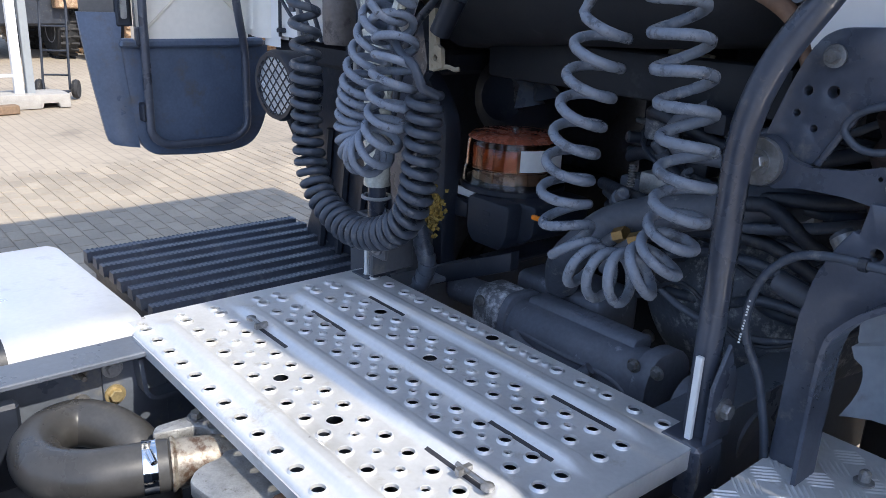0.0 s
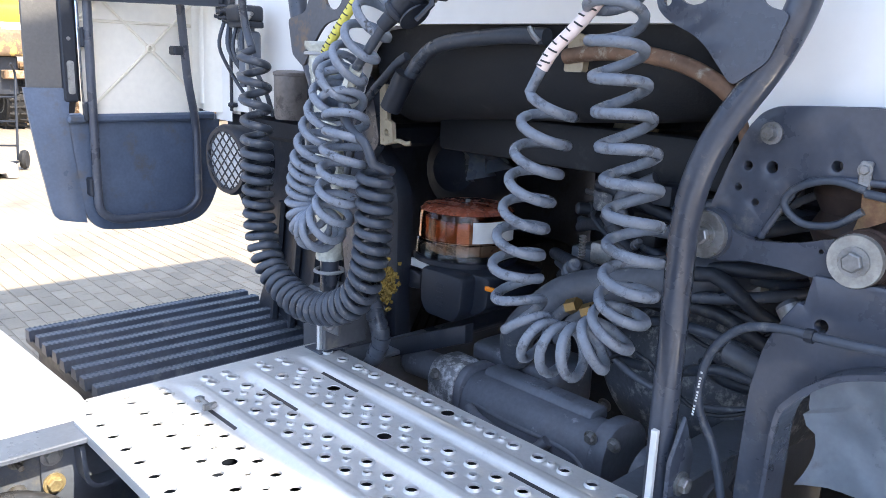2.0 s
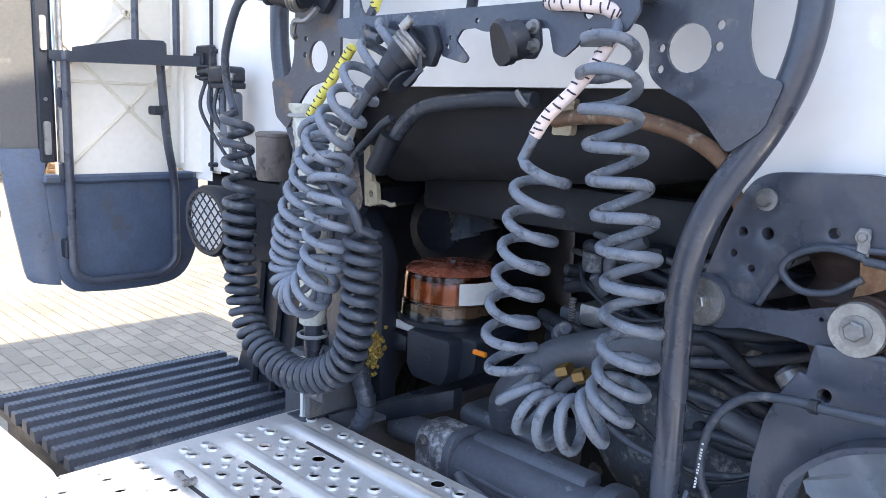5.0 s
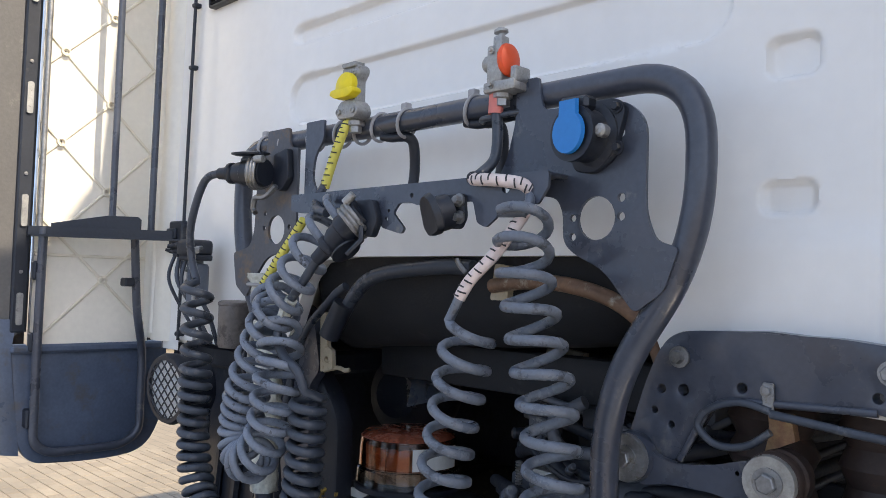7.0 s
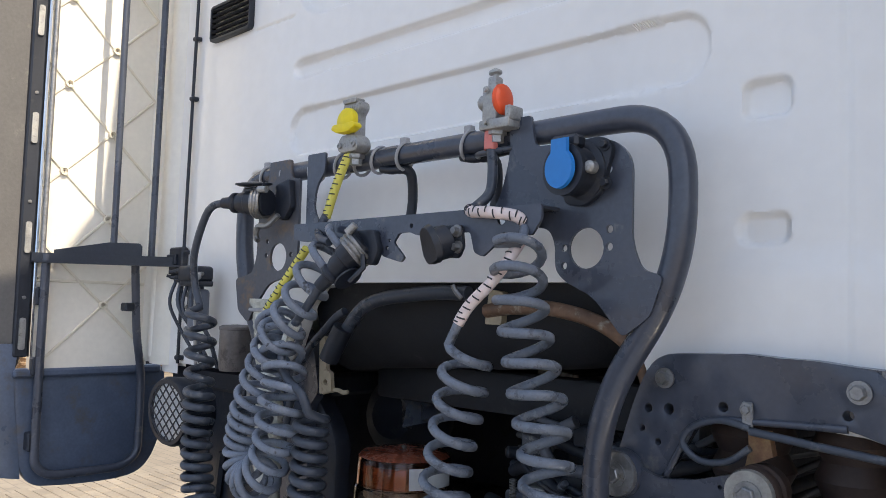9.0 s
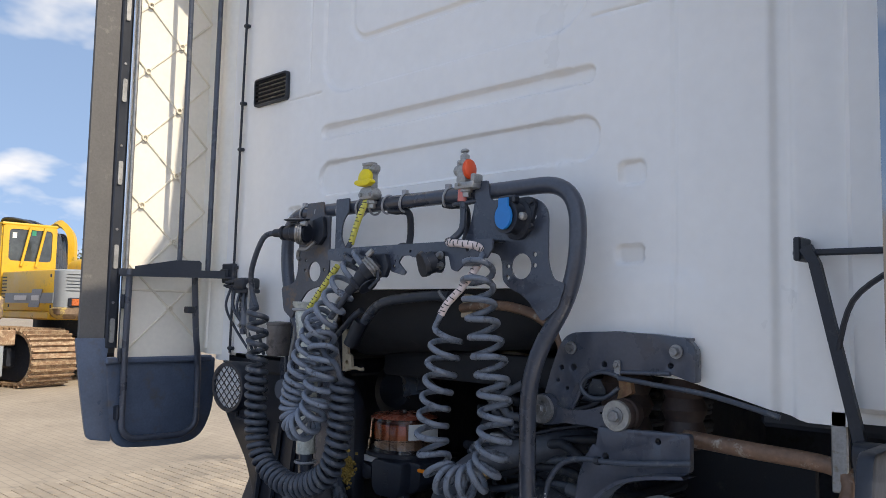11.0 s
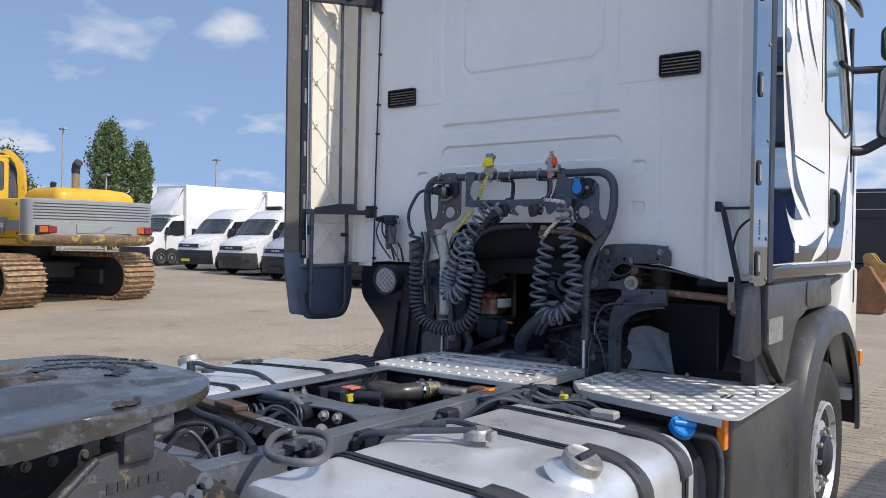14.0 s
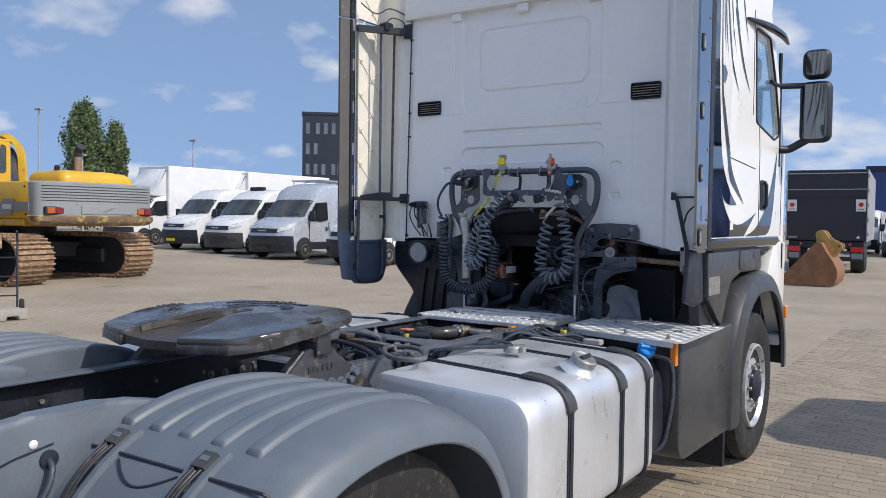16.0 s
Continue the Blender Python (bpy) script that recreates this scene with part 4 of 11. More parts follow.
for a, b in zip(cols, cols[1:]):
    for k in range(len(prof) - 1):
        bm.faces.new((a[k], b[k], b[k + 1], a[k + 1]))
part("tunnel_lining", bm, LINER, truck, "dark sound-deadening panel over the engine")
bm = bmesh.new()
box(bm, -0.44, 0.30, 0.22, 0.26, 1.38, 1.47, 0.012, 2)
part("lower_lining", bm, LINER, truck)
bm = bmesh.new()
box(bm, -0.62, 0.62, 0.26, 0.9, 1.56, 1.62)
part("tunnel_roof", bm, BLACK, truck)
bm = bmesh.new()
tube(bm, smoothed([(0.08, 0.03, 1.60), (0.16, 0.02, 1.608), (0.25, 0.012, 1.606), (0.34, 0.01, 1.585), (0.40, 0.015, 1.545), (0.425, 0.02, 1.49), (0.44, 0.04, 1.4)], 6), 0.013, 8)
part("tunnel_flange", bm, COPPER, truck, "brown painted flange of the tunnel")
bm = bmesh.new()
plate(bm, round_poly([(0.075, 1.575), (0.115, 1.575), (0.12, 1.635), (0.085, 1.64)], 0.006), 'y', 0.03, 0.045)
part("cab_bracket", bm, BEIGE, truck)
bm = bmesh.new()
plate(bm, round_poly([(-0.425, 1.53), (-0.405, 1.53), (-0.395, 1.455), (-0.38, 1.45), (-0.375, 1.41), (-0.40, 1.402), (-0.418, 1.40)], 0.004), 'y', 0.03, 0.04, [(-0.398, 1.428, 0.007)])
part("cab_bracket", bm, BEIGE, truck)
bm = bmesh.new()
c = smoothed([(-0.41, 0.035, 1.403), (-0.37, 0.04, 1.412), (-0.35, 0.045, 1.408), (-0.34, 0.05, 1.41)], 5)
tube(bm, c, 0.005, 6)
part("cab_seam", bm, BEIGE, truck)
bm = bmesh.new()
plate(bm, [(-0.02, 1.42), (0.08, 1.42), (0.09, 1.47), (0.0, 1.48)], 'y', 0.3, 0.32)
part("cab_bracket", bm, BEIGE, truck)
bm = bmesh.new()
tube(bm, smoothed([(-0.31, -0.01, 1.505), (-0.28, -0.005, 1.555), (-0.24, 0.0, 1.598), (-0.187, 0.005, 1.618), (-0.1, 0.01, 1.628), (-0.015, 0.01, 1.633), (0.05, 0.012, 1.631)], 6), 0.0145, 10)
lm = part("wiring_loom", bm, CABLE, truck, "black ribbed hose along the tunnel")
bm = bmesh.new()
cyl(bm, (-0.285, -0.015, 1.555), (-0.325, -0.02, 1.485), 0.022, 14)
part("hose_socket", bm, BLACK, lm)
bm = bmesh.new()
tube(bm, smoothed([(-0.5, -0.02, 1.2), (-0.46, -0.0, 1.45), (-0.35, 0.0, 1.56), (-0.3, 0.0, 1.59)], 6), 0.009, 8)
part("side_cable", bm, CABLE, lm)
bm = bmesh.new()
tube(bm, smoothed([(0.02, 0.0, 1.645), (0.035, -0.005, 1.632), (0.045, -0.002, 1.622)], 4), 0.005, 6)
part("pipe_clip", bm, STEEL, lm)
# closing dark bulkheads ahead of the axle
bm = bmesh.new()
box(bm, -1.1, 1.1, 1.75, 1.8, 0.25, 1.62)
box(bm, -1.16, -1.12, 0.3, 1.8, 0.6, 1.45)
part("engine_bay_shroud", bm, BAYWALL, truck)
bm = bmesh.new()
box(bm, -1.15, -0.62, 0.05, 1.6, 1.36, 1.42, 0.01)
part("cab_floor_pan", bm, BLACK, truck)
bm = bmesh.new()
box(bm, 0.85, 1.19, 0.12, 1.6, 1.36, 1.42, 0.01)
part("cab_floor_pan", bm, BLACK, truck)
# left wheel arch liner behind the lamp
bm = bmesh.new()
plate(bm, round_poly([(-1.17, 1.41), (-1.17, 1.22), (-1.0, 1.04), (-0.92, 0.86), (-0.40, 0.86), (-0.40, 1.30), (-0.5, 1.41)], 0.05), 'y', 0.07, 0.12, (), 0.01)
arch = part("wheel_arch_liner", bm, BLACK, truck, "black plastic wheel arch liner")
for k in range(5):
    x = -0.92 + k * 0.09
    bm = bmesh.new()
    tube(bm, [(x, 0.062, 0.86), (x + 0.05, 0.062, 1.2)], 0.012, 6)
    part("liner_rib", bm, BLACK, arch)
bm = bmesh.new()
plate(bm, round_poly([(-1.16, 0.42), (-1.13, 0.85), (-1.02, 1.05), (-0.5, 1.05), (-0.5, 0.42)], 0.05), 'y', 0.13, 0.17, (), 0.01)
part("lower_liner", bm, BLACK, arch)

# ---- chassis ----
RT = 0.955
for sgn in (-1, 1):
    bm = bmesh.new()
    o, i = 0.40 * sgn, 0.32 * sgn
    box(bm, min(o, i), max(o, i), -4.6, 1.7, RT - 0.01, RT, 0.002)
    box(bm, min(o, i), max(o, i), -4.6, 1.7, RT - 0.27, RT - 0.26, 0.002)
    box(bm, min(o, o - sgn * 0.01), max(o, o - sgn * 0.01), -4.6, 1.7, RT - 0.265, RT - 0.005, 0.002)
    rail = part("frame_rail", bm, RAIL, truck, "grey painted steel frame rail")
    for y in (-0.75, -1.05, -1.95, -2.05, -2.35, -2.6, -3.1, -3.4):
        bm = bmesh.new()
        bolt(bm, (o, y, RT - 0.08), (sgn, 0, 0), 0.012, 0.014)
        part("bolt", bm, STEEL, rail)
        bm = bmesh.new()
        bolt(bm, (o - sgn * 0.01, y, RT - 0.10), (-sgn, 0, 0), 0.011, 0.013)
        part("bolt", bm, STEEL, rail)
bm = bmesh.new()
plate(bm, round_poly([(-0.385, -1.40), (-0.32, -1.44), (-0.08, -1.37), (0.08, -1.37), (0.32, -1.52), (0.385, -1.52), (0.385, -1.20), (0.2, -1.22), (0.0, -1.26), (-0.2, -1.24), (-0.385, -1.20)], [0.0, 0.04, 0.08, 0.08, 0.06, 0.0, 0.0, 0.08, 0.1, 0.08, 0.0], 5), 'z', 0.912, 0.922, [(-0.24, -1.32, 0.03), (0.2, -1.36, 0.012)], 0.003)
plate(bm, round_poly([(-0.385, 0.70), (-0.385, 0.915), (0.385, 0.915), (0.385, 0.70)], 0.005), 'y', -1.30, -1.29, [(0.0, 0.8, 0.05)], 0.002)
cross = part("cross_member", bm, RAIL, truck, "grey pressed cross member between the rails")
for x in (-0.015, 0.055):
    bm = bmesh.new()
    bolt(bm, (x, -1.385, 0.895), (0.1, -1, 0.25), 0.014, 0.022)
    part("nut", bm, CASTALU, cross)
for x, y in ((-0.335, -1.26), (-0.285, -1.235)):
    bm = bmesh.new()
    bolt(bm, (x, y, 0.921), (0, 0, 1), 0.012, 0.016)
    cyl(bm, (x, y, 0.93), (x, y, 0.952), 0.006, 8)
    part("stud_nut", bm, STEEL, cross)
for x, y, r, w in ((-0.11, -1.44, 0.042, 0.007), (-0.115, -1.455, 0.043, 0.004), (-0.25, -1.49, 0.026, 0.006), (-0.265, -1.51, 0.026, 0.006), (-0.28, -1.535, 0.024, 0.005)):
    bm = bmesh.new()
    tube(bm, [Vector((x + r * math.cos(a), y - 0.3 * r * math.cos(a), 0.895 + r * math.sin(a))) for a in [k * math.pi / 12 for k in range(24)]], w, 8, True)
    part("pipe_clamp", bm, CABLE, cross)
bm = bmesh.new()
cyl(bm, (-0.11, -1.435, 0.895), (-0.13, -1.35, 0.89), 0.036, 18)
part("rubber_pipe_end", bm, BLACK, cross)
bm = bmesh.new()
tube(bm, smoothed([(-0.36, -1.40, 0.925), (-0.25, -1.42, 0.945), (-0.16, -1.40, 0.935), (-0.1, -1.42, 0.90)], 5), [0.018] * 4 + [0.02] * 12, 12)
part("metal_pipe", bm, RAIL, cross)
for k in range(6):
    bm = bmesh.new()
    tube(bm, smoothed([(-0.3 + 0.02 * k, -1.56, 0.83), (-0.24 + 0.02 * k, -1.5 + 0.01 * (k % 3), 0.9 + 0.008 * (k % 4)), (-0.14 + 0.015 * k, -1.47, 0.9 - 0.01 * (k % 3)), (-0.02 + 0.01 * k, -1.48 - 0.012 * k, 0.85)], 5), 0.007, 7)
    part("air_pipe", bm, CABLE, cross)
bm = bmesh.new()
lathe(bm, [(0.0, 0.0), (0.02, 0.003), (0.022, 0.02), (0.016, 0.035), (0, 0.038)], (0.09, -1.5, 0.875), (0.4, -0.8, 0.4), 14)
part("pale_plug", bm, CASTALU, cross)
for y in (-2.3, -2.217, -2.114, -2.042, -1.939, -1.835, -1.734, -1.629, -1.52):
    bm = bmesh.new()
    bolt(bm, (-0.39, y, 0.836), (1, 0, 0), 0.012, 0.014)
    part("bolt", bm, STEEL, truck)
# thin black sheets laid over the inner sides of the grey rail webs
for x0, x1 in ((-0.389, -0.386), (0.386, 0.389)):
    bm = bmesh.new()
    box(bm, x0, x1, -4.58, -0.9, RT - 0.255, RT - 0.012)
    part("grimy_web", bm, DARK, truck, "black sheet over the inner side of the frame rail")
bm = bmesh.new()
lathe(bm, [(0.0, 0.0), (0.011, 0.0), (0.011, 0.002)], (0.4, -2.176, 0.907), (1, 0, 0), 16)
part("rail_hole", bm, INK, truck)
for y, z in ((-2.1, 0.90), (-3.6, 0.90), (-2.7, 0.75)):
    bm = bmesh.new()
    box(bm, -0.31, 0.31, y, y + 0.1, 0.70, z, 0.01)
    part("cross_member", bm, RAIL, truck, "grey box-section cross member")
bm = bmesh.new()
box(bm, -0.4, 0.4, -4.0, -1.4, 0.62, 0.66)
box(bm, -0.4, 0.4, -1.4, 0.0, 0.55, 0.60)
cyl(bm, (0, -0.2, 0.78), (0, -2.9, 0.55), 0.055, 16)
part("underbody", bm, DARK, truck, "dark propeller shaft and underbody")


def hole_plate():
    """The perforated catwalk: rimmed holes in rows between pressed ridges."""
    bm = bmesh.new()
    pitch = 0.0268
    xs = [-0.444, -0.431] + [(k - 0.5) * pitch for k in range(-15, 17)] + [0.4275, 0.438]
    # rows: y, half depth, hole radius, parity of the columns
    rows = [(-0.631, 0.0134, 0.0097, 0), (-0.557, 0.0134, 0.0097, 0), (-0.523, 0.0134, 0.0066, 1), (-0.490, 0.0134, 0.0097, 0),
            (-0.400, 0.0134, 0.0097, 0), (-0.379, 0.0076, 0.0058, 1), (-0.358, 0.0134, 0.0097, 0),
            (-0.281, 0.0134, 0.0097, 0), (-0.257, 0.0106, 0.0062, 1), (-0.233, 0.0134, 0.0097, 0), (-0.135, 0.0134, 0.0097, 0)]
    ridges = [-0.592, -0.440, -0.320, -0.186]

    def zof(x, y):
        e = min(1.0, max(0.0, (min(x + 0.444, 0.438 - x) - 0.05) / 0.03))
        h = 0.0
        for r in ridges:
            d = abs(y - r)
            h += 0.0115 * e * (1.0 if d < 0.008 else max(0.0, 0.5 + 0.5 * math.cos(math.pi * min(1.0, (d - 0.008) / 0.016))))
        if y < -0.6445:
            h -= 0.007 * ((-0.6445 - y) / 0.0065) ** 2
        return 0.968 + h

    bands = {}
    ys = [-0.651, -0.6495, -0.647]
    for n, (y, d, r, p) in enumerate(rows):
        lo, hi = y - d, y + d
        gap = lo - ys[-1]
        m = max(1, int(gap / 0.0055))
        if gap > 0.001:
            ys += [ys[-1] + gap * (k + 1) / m for k in range(m)]
        bands[len(ys) - 1] = n
        ys.append(hi)
    ys += [-0.1135, -0.1055]
    corner = {}

    def vert(i, j):
        if (i, j) not in corner:
            corner[(i, j)] = bm.verts.new((xs[i], ys[j], zof(xs[i], ys[j])))
        return corner[(i, j)]

    big = {(-3, 2), (3, 2), (0, 7), (0, 10), (-8, 9)}
    nx, ny = len(xs) - 1, len(ys) - 1
    for i in range(nx):
        for j in range(ny):
            if i == 0 and (ys[j] < -0.615 or ys[j + 1] > -0.12) or i in (1, 2) and ys[j + 1] < -0.6435 or i == nx - 1 and ys[j] < -0.64:
                continue
            q = [vert(i, j), vert(i + 1, j), vert(i + 1, j + 1), vert(i, j + 1)]
            k = i - 2 - 15
            rr = 0.0
            row = bands.get(j, -1)
            if row >= 0 and 2 <= i < nx - 2:
                y, d, r, par = rows[row]
                if k % 2 == par and not (par and abs(k) > 12):
                    rr = r
                if k == -15 and not par:
                    rr = 0.0075
                if row == 10 and k % 2 and abs(k) in (1, 3, 5, 9):
                    rr = 0.0052
                if (k, row) in big:
                    rr = 0.0126
            if rr == 0:
                bm.faces.new(q)
                continue
            cx, cy = (xs[i] + xs[i + 1]) / 2, (ys[j] + ys[j + 1]) / 2
            cz = zof(cx, cy)
            lim = min(xs[i + 1] - xs[i], ys[j + 1] - ys[j]) / 2 - 0.0001
            n = 16
            rings = []
            for rad, h in ((min(rr + 0.0042, lim), 0.0), (min(rr + 0.0022, lim - 0.0003), 0.0022 if rr < 0.012 else 0.0005), (rr + (0.0007 if rr < 0.012 else 0.0002), 0.0042 if rr < 0.012 else 0.0005), (rr, 0.0038 if rr < 0.012 else 0.0), (rr - 0.0003, -0.001)):
                rings.append([bm.verts.new((cx + rad * math.cos(2 * math.pi * (t + 0.5) / n - math.pi * 0.75), cy + rad * math.sin(2 * math.pi * (t + 0.5) / n - math.pi * 0.75), cz + h)) for t in range(n)])
            for a, b in zip(rings, rings[1:]):
                for t in range(n):
                    bm.faces.new((a[t], a[(t + 1) % n], b[(t + 1) % n], b[t]))
            o = rings[0]
            m = n // 4
            for s in range(4):
                c0, c1 = q[s], q[(s + 1) % 4]
                ks = [(s * m + t) % n for t in range(m)]
                for t in range(m - 1):
                    bm.faces.new((c0 if t < m // 2 else c1, o[(ks[t] + 1) % n], o[ks[t]]))
                bm.faces.new((c0, c1, o[ks[m // 2]]))
                bm.faces.new((c1, o[(ks[-1] + 1) % n], o[ks[-1]]))
    bmesh.ops.remove_doubles(bm, verts=bm.verts, dist=1e-5)
    return bm


catwalk = part("catwalk_plate", hole_plate(), ALU, truck, "perforated aluminium catwalk plate with rimmed holes", angle=50)
bm = bmesh.new()
box(bm, -0.385, 0.425, -0.653, -0.650, 0.942, 0.9605, 0.0)
box(bm, -0.445, -0.442, -0.615, -0.125, 0.935, 0.966, 0.0)
box(bm, 0.436, 0.439, -0.635, -0.108, 0.935, 0.966, 0.0)
part("folded_edge", bm, ALU, catwalk)
for y, up in ((-0.6105, 0.0015), (-0.462, 0.0015), (-0.342, 0.0015), (-0.2085, 0.0015)):
    for xa, xb in ((-0.288, -0.172), (0.218, 0.344)):
        bm = bmesh.new()
        q = [bm.verts.new((x, v, z)) for v, z in ((y - 0.003, 0.9686), (y + 0.003, 0.9708)) for x in (xa, xb)]
        lo = [bm.verts.new((v.co.x, v.co.y, 0.96)) for v in q]
        bm.faces.new((q[0], q[1], q[3], q[2]))
        for i, k in ((0, 1), (1, 3), (3, 2), (2, 0)):
            bm.faces.new((q[k], q[i], lo[i], lo[k]))
        part("slot", bm, INK, catwalk)
for (xa, y) in ((-0.300, -0.464), (0.346, -0.464)):
    bm = bmesh.new()
    lathe(bm, [(0.009, 0), (0.009, 0.006), (0.005, 0.008)], (xa, y, 0.976), (0, 0, 1), 10)
    cyl(bm, (xa, y, 0.981), (xa + (0.05 if xa < 0 else -0.06), y, 0.981), 0.0035, 8)
    box(bm, xa + (0.035 if xa < 0 else -0.05), xa + (0.043 if xa < 0 else -0.042), y - 0.012, y + 0.012, 0.974, 0.984)
    part("hold_down_bolt", bm, STEEL, catwalk, "rusty hold-down bolt")
bm = bmesh.new()
box(bm, -0.40, 0.42, -0.60, -0.12, 0.86, 0.93, 0.02)
part("catwalk_support", bm, BLACK, truck)
for k in range(3):
    bm = bmesh.new()
    box(bm, -0.35 + k * 0.3, -0.31 + k * 0.3, -0.62, -0.1, 0.925, 0.955)
    part("support_bar", bm, BLACK, truck)

# chequer plate deck over the right-hand box
DECK = [(0.50, 0.07), (1.285, 0.07), (1.295, -0.70), (1.24, -0.735), (0.62, -0.56), (0.51, -0.40)]


def chequer_deck():
    bm = bmesh.new()
    z = 0.955
    plate(bm, round_poly(DECK, 0.02), 'z', z - 0.006, z)
    plate(bm, [(0.51, -0.40), (0.62, -0.56), (1.24, -0.735), (1.245, -0.74), (0.615, -0.566), (0.504, -0.402)], 'z', z - 0.03, z - 0.001)
    return bm


deck = part("chequer_plate_deck", chequer_deck(), ALU, truck, "bright chequer-plate step deck")
bm = bmesh.new()
P = 0.052
for a in range(16):
    for b in range(18):
        cx, cy = 0.50 + (a + 0.5) * P, -0.74 + (b + 0.5) * P * 0.9
        if not inside(cx, cy, [(x * 0.985 + 0.0135, y * 0.97 - 0.01) for x, y in DECK]):
            continue
        d = 1 if (a + b) % 2 else -1
        for k in range(-2, 3):
            ux, uy = math.cos(d * math.pi / 4), math.sin(d * math.pi / 4)
            ox, oy = cx - uy * k * 0.0078, cy + ux * k * 0.0078
            h = 0.021 - abs(k) * 0.002
            p0, p1 = Vector((ox - ux * h, oy - uy * h, 0.955)), Vector((ox + ux * h, oy + uy * h, 0.955))
            s = Vector((-uy, ux, 0)) * 0.0026
            top0, top1 = p0.lerp(p1, 0.12) + Vector((0, 0, 0.0016)), p0.lerp(p1, 0.88) + Vector((0, 0, 0.0016))
            v0, v1, v2, v3, t0, t1 = [bm.verts.new(q) for q in (p0 + s * 0.4, p1 + s * 0.4, p1 - s * 0.4, p0 - s * 0.4, top0, top1)]
            mid = [bm.verts.new((p0 + p1) / 2 + s), bm.verts.new((p0 + p1) / 2 - s)]
            bm.faces.new((v0, t0, t1, v1, mid[0]))
            bm.faces.new((v3, mid[1], v2, t1, t0))
            bm.faces.new((v0, v3, t0))
            bm.faces.new((v1, t1, v2))
tagged(part("tread_pattern", bm, ALU, deck), kind="stuff")
for x, y in ((0.60, -0.42), (0.62, -0.02), (0.85, 0.03), (1.1, 0.02), (1.24, 0.0), (1.22, -0.22), (0.93, -0.58), (1.18, -0.62), (0.72, -0.2)):
    bm = bmesh.new()
    lathe(bm, [(0.014, 0), (0.014, 0.003), (0.008, 0.004), (0.008, 0.016), (0.004, 0.02), (0, 0.02)], (x, y, 0.957), (0, 0, 1), 10)
    part("bolt", bm, STEEL, deck)
for x in (1.12, 1.145):
    bm = bmesh.new()
    plate(bm, rrect(x, x + 0.008, -0.36, -0.29, 0.003), 'z', 0.956, 0.959)
    part("slot", bm, BLACK, deck)
bm = bmesh.new()
plate(bm, round_poly([(-0.52, 0.93), (-0.52, 0.34), (-0.44, 0.27), (0.50, 0.25), (0.50, 0.93)], [0.04, 0.06, 0.08, 0.05, 0.02]), 'x', 0.75, 1.215, (), 0.015)
boxp = part("side_box", bm, DARKGUARD, truck, "grey plastic side box under the step deck")
bm = bmesh.new()
box(bm, 1.17, 1.205, -0.56, -0.525, 0.80, 0.93, 0.004)
part("side_marker", bm, ORANGE, boxp, "orange side marker lamp")
# black urea tank with its blue cap
bm = bmesh.new()
plate(bm, round_poly([(0.72, 0.30), (1.10, 0.32), (1.15, 0.42), (1.14, 0.74), (1.06, 0.88), (0.72, 0.88)], 0.06), 'y', -0.88, -0.56, (), 0.02)
urea = part("urea_tank", bm, BLACK, truck, "black plastic urea tank with blue cap")
bm = bmesh.new()
ax = Vector((0.55, -0.35, 0.76)).normalized()
lathe(bm, [(0.042, 0), (0.046, 0.004), (0.046, 0.026), (0.04, 0.032), (0.0, 0.032)], (1.085, -0.70, 0.885), ax, 24)
cap = part("blue_cap", bm, BLUE, urea)
bm = bmesh.new()
u = ax.orthogonal().normalized()
tube(bm, [Vector((1.085, -0.70, 0.885)) + ax * 0.036 - u * 0.04, Vector((1.085, -0.70, 0.885)) + ax * 0.04 + u * 0.04], 0.012, 8)
part("cap_grip", bm, BLUE, cap)
bm = bmesh.new()
tube(bm, smoothed([(1.1, -0.62, 0.86), (1.17, -0.57, 0.83), (1.19, -0.56, 0.7), (1.17, -0.56, 0.5), (1.12, -0.58, 0.35), (0.95, -0.7, 0.3)], 6), 0.014, 8)
part("filler_hose", bm, CABLE, urea)
bm = bmesh.new()
cyl(bm, (0.8, -0.9, 0.27), (0.8, -0.45, 0.27), 0.09, 20)
cyl(bm, (0.95, -0.9, 0.2), (0.95, -0.5, 0.2), 0.06, 16)
part("air_tank", bm, BLACK, truck, "black air tank")


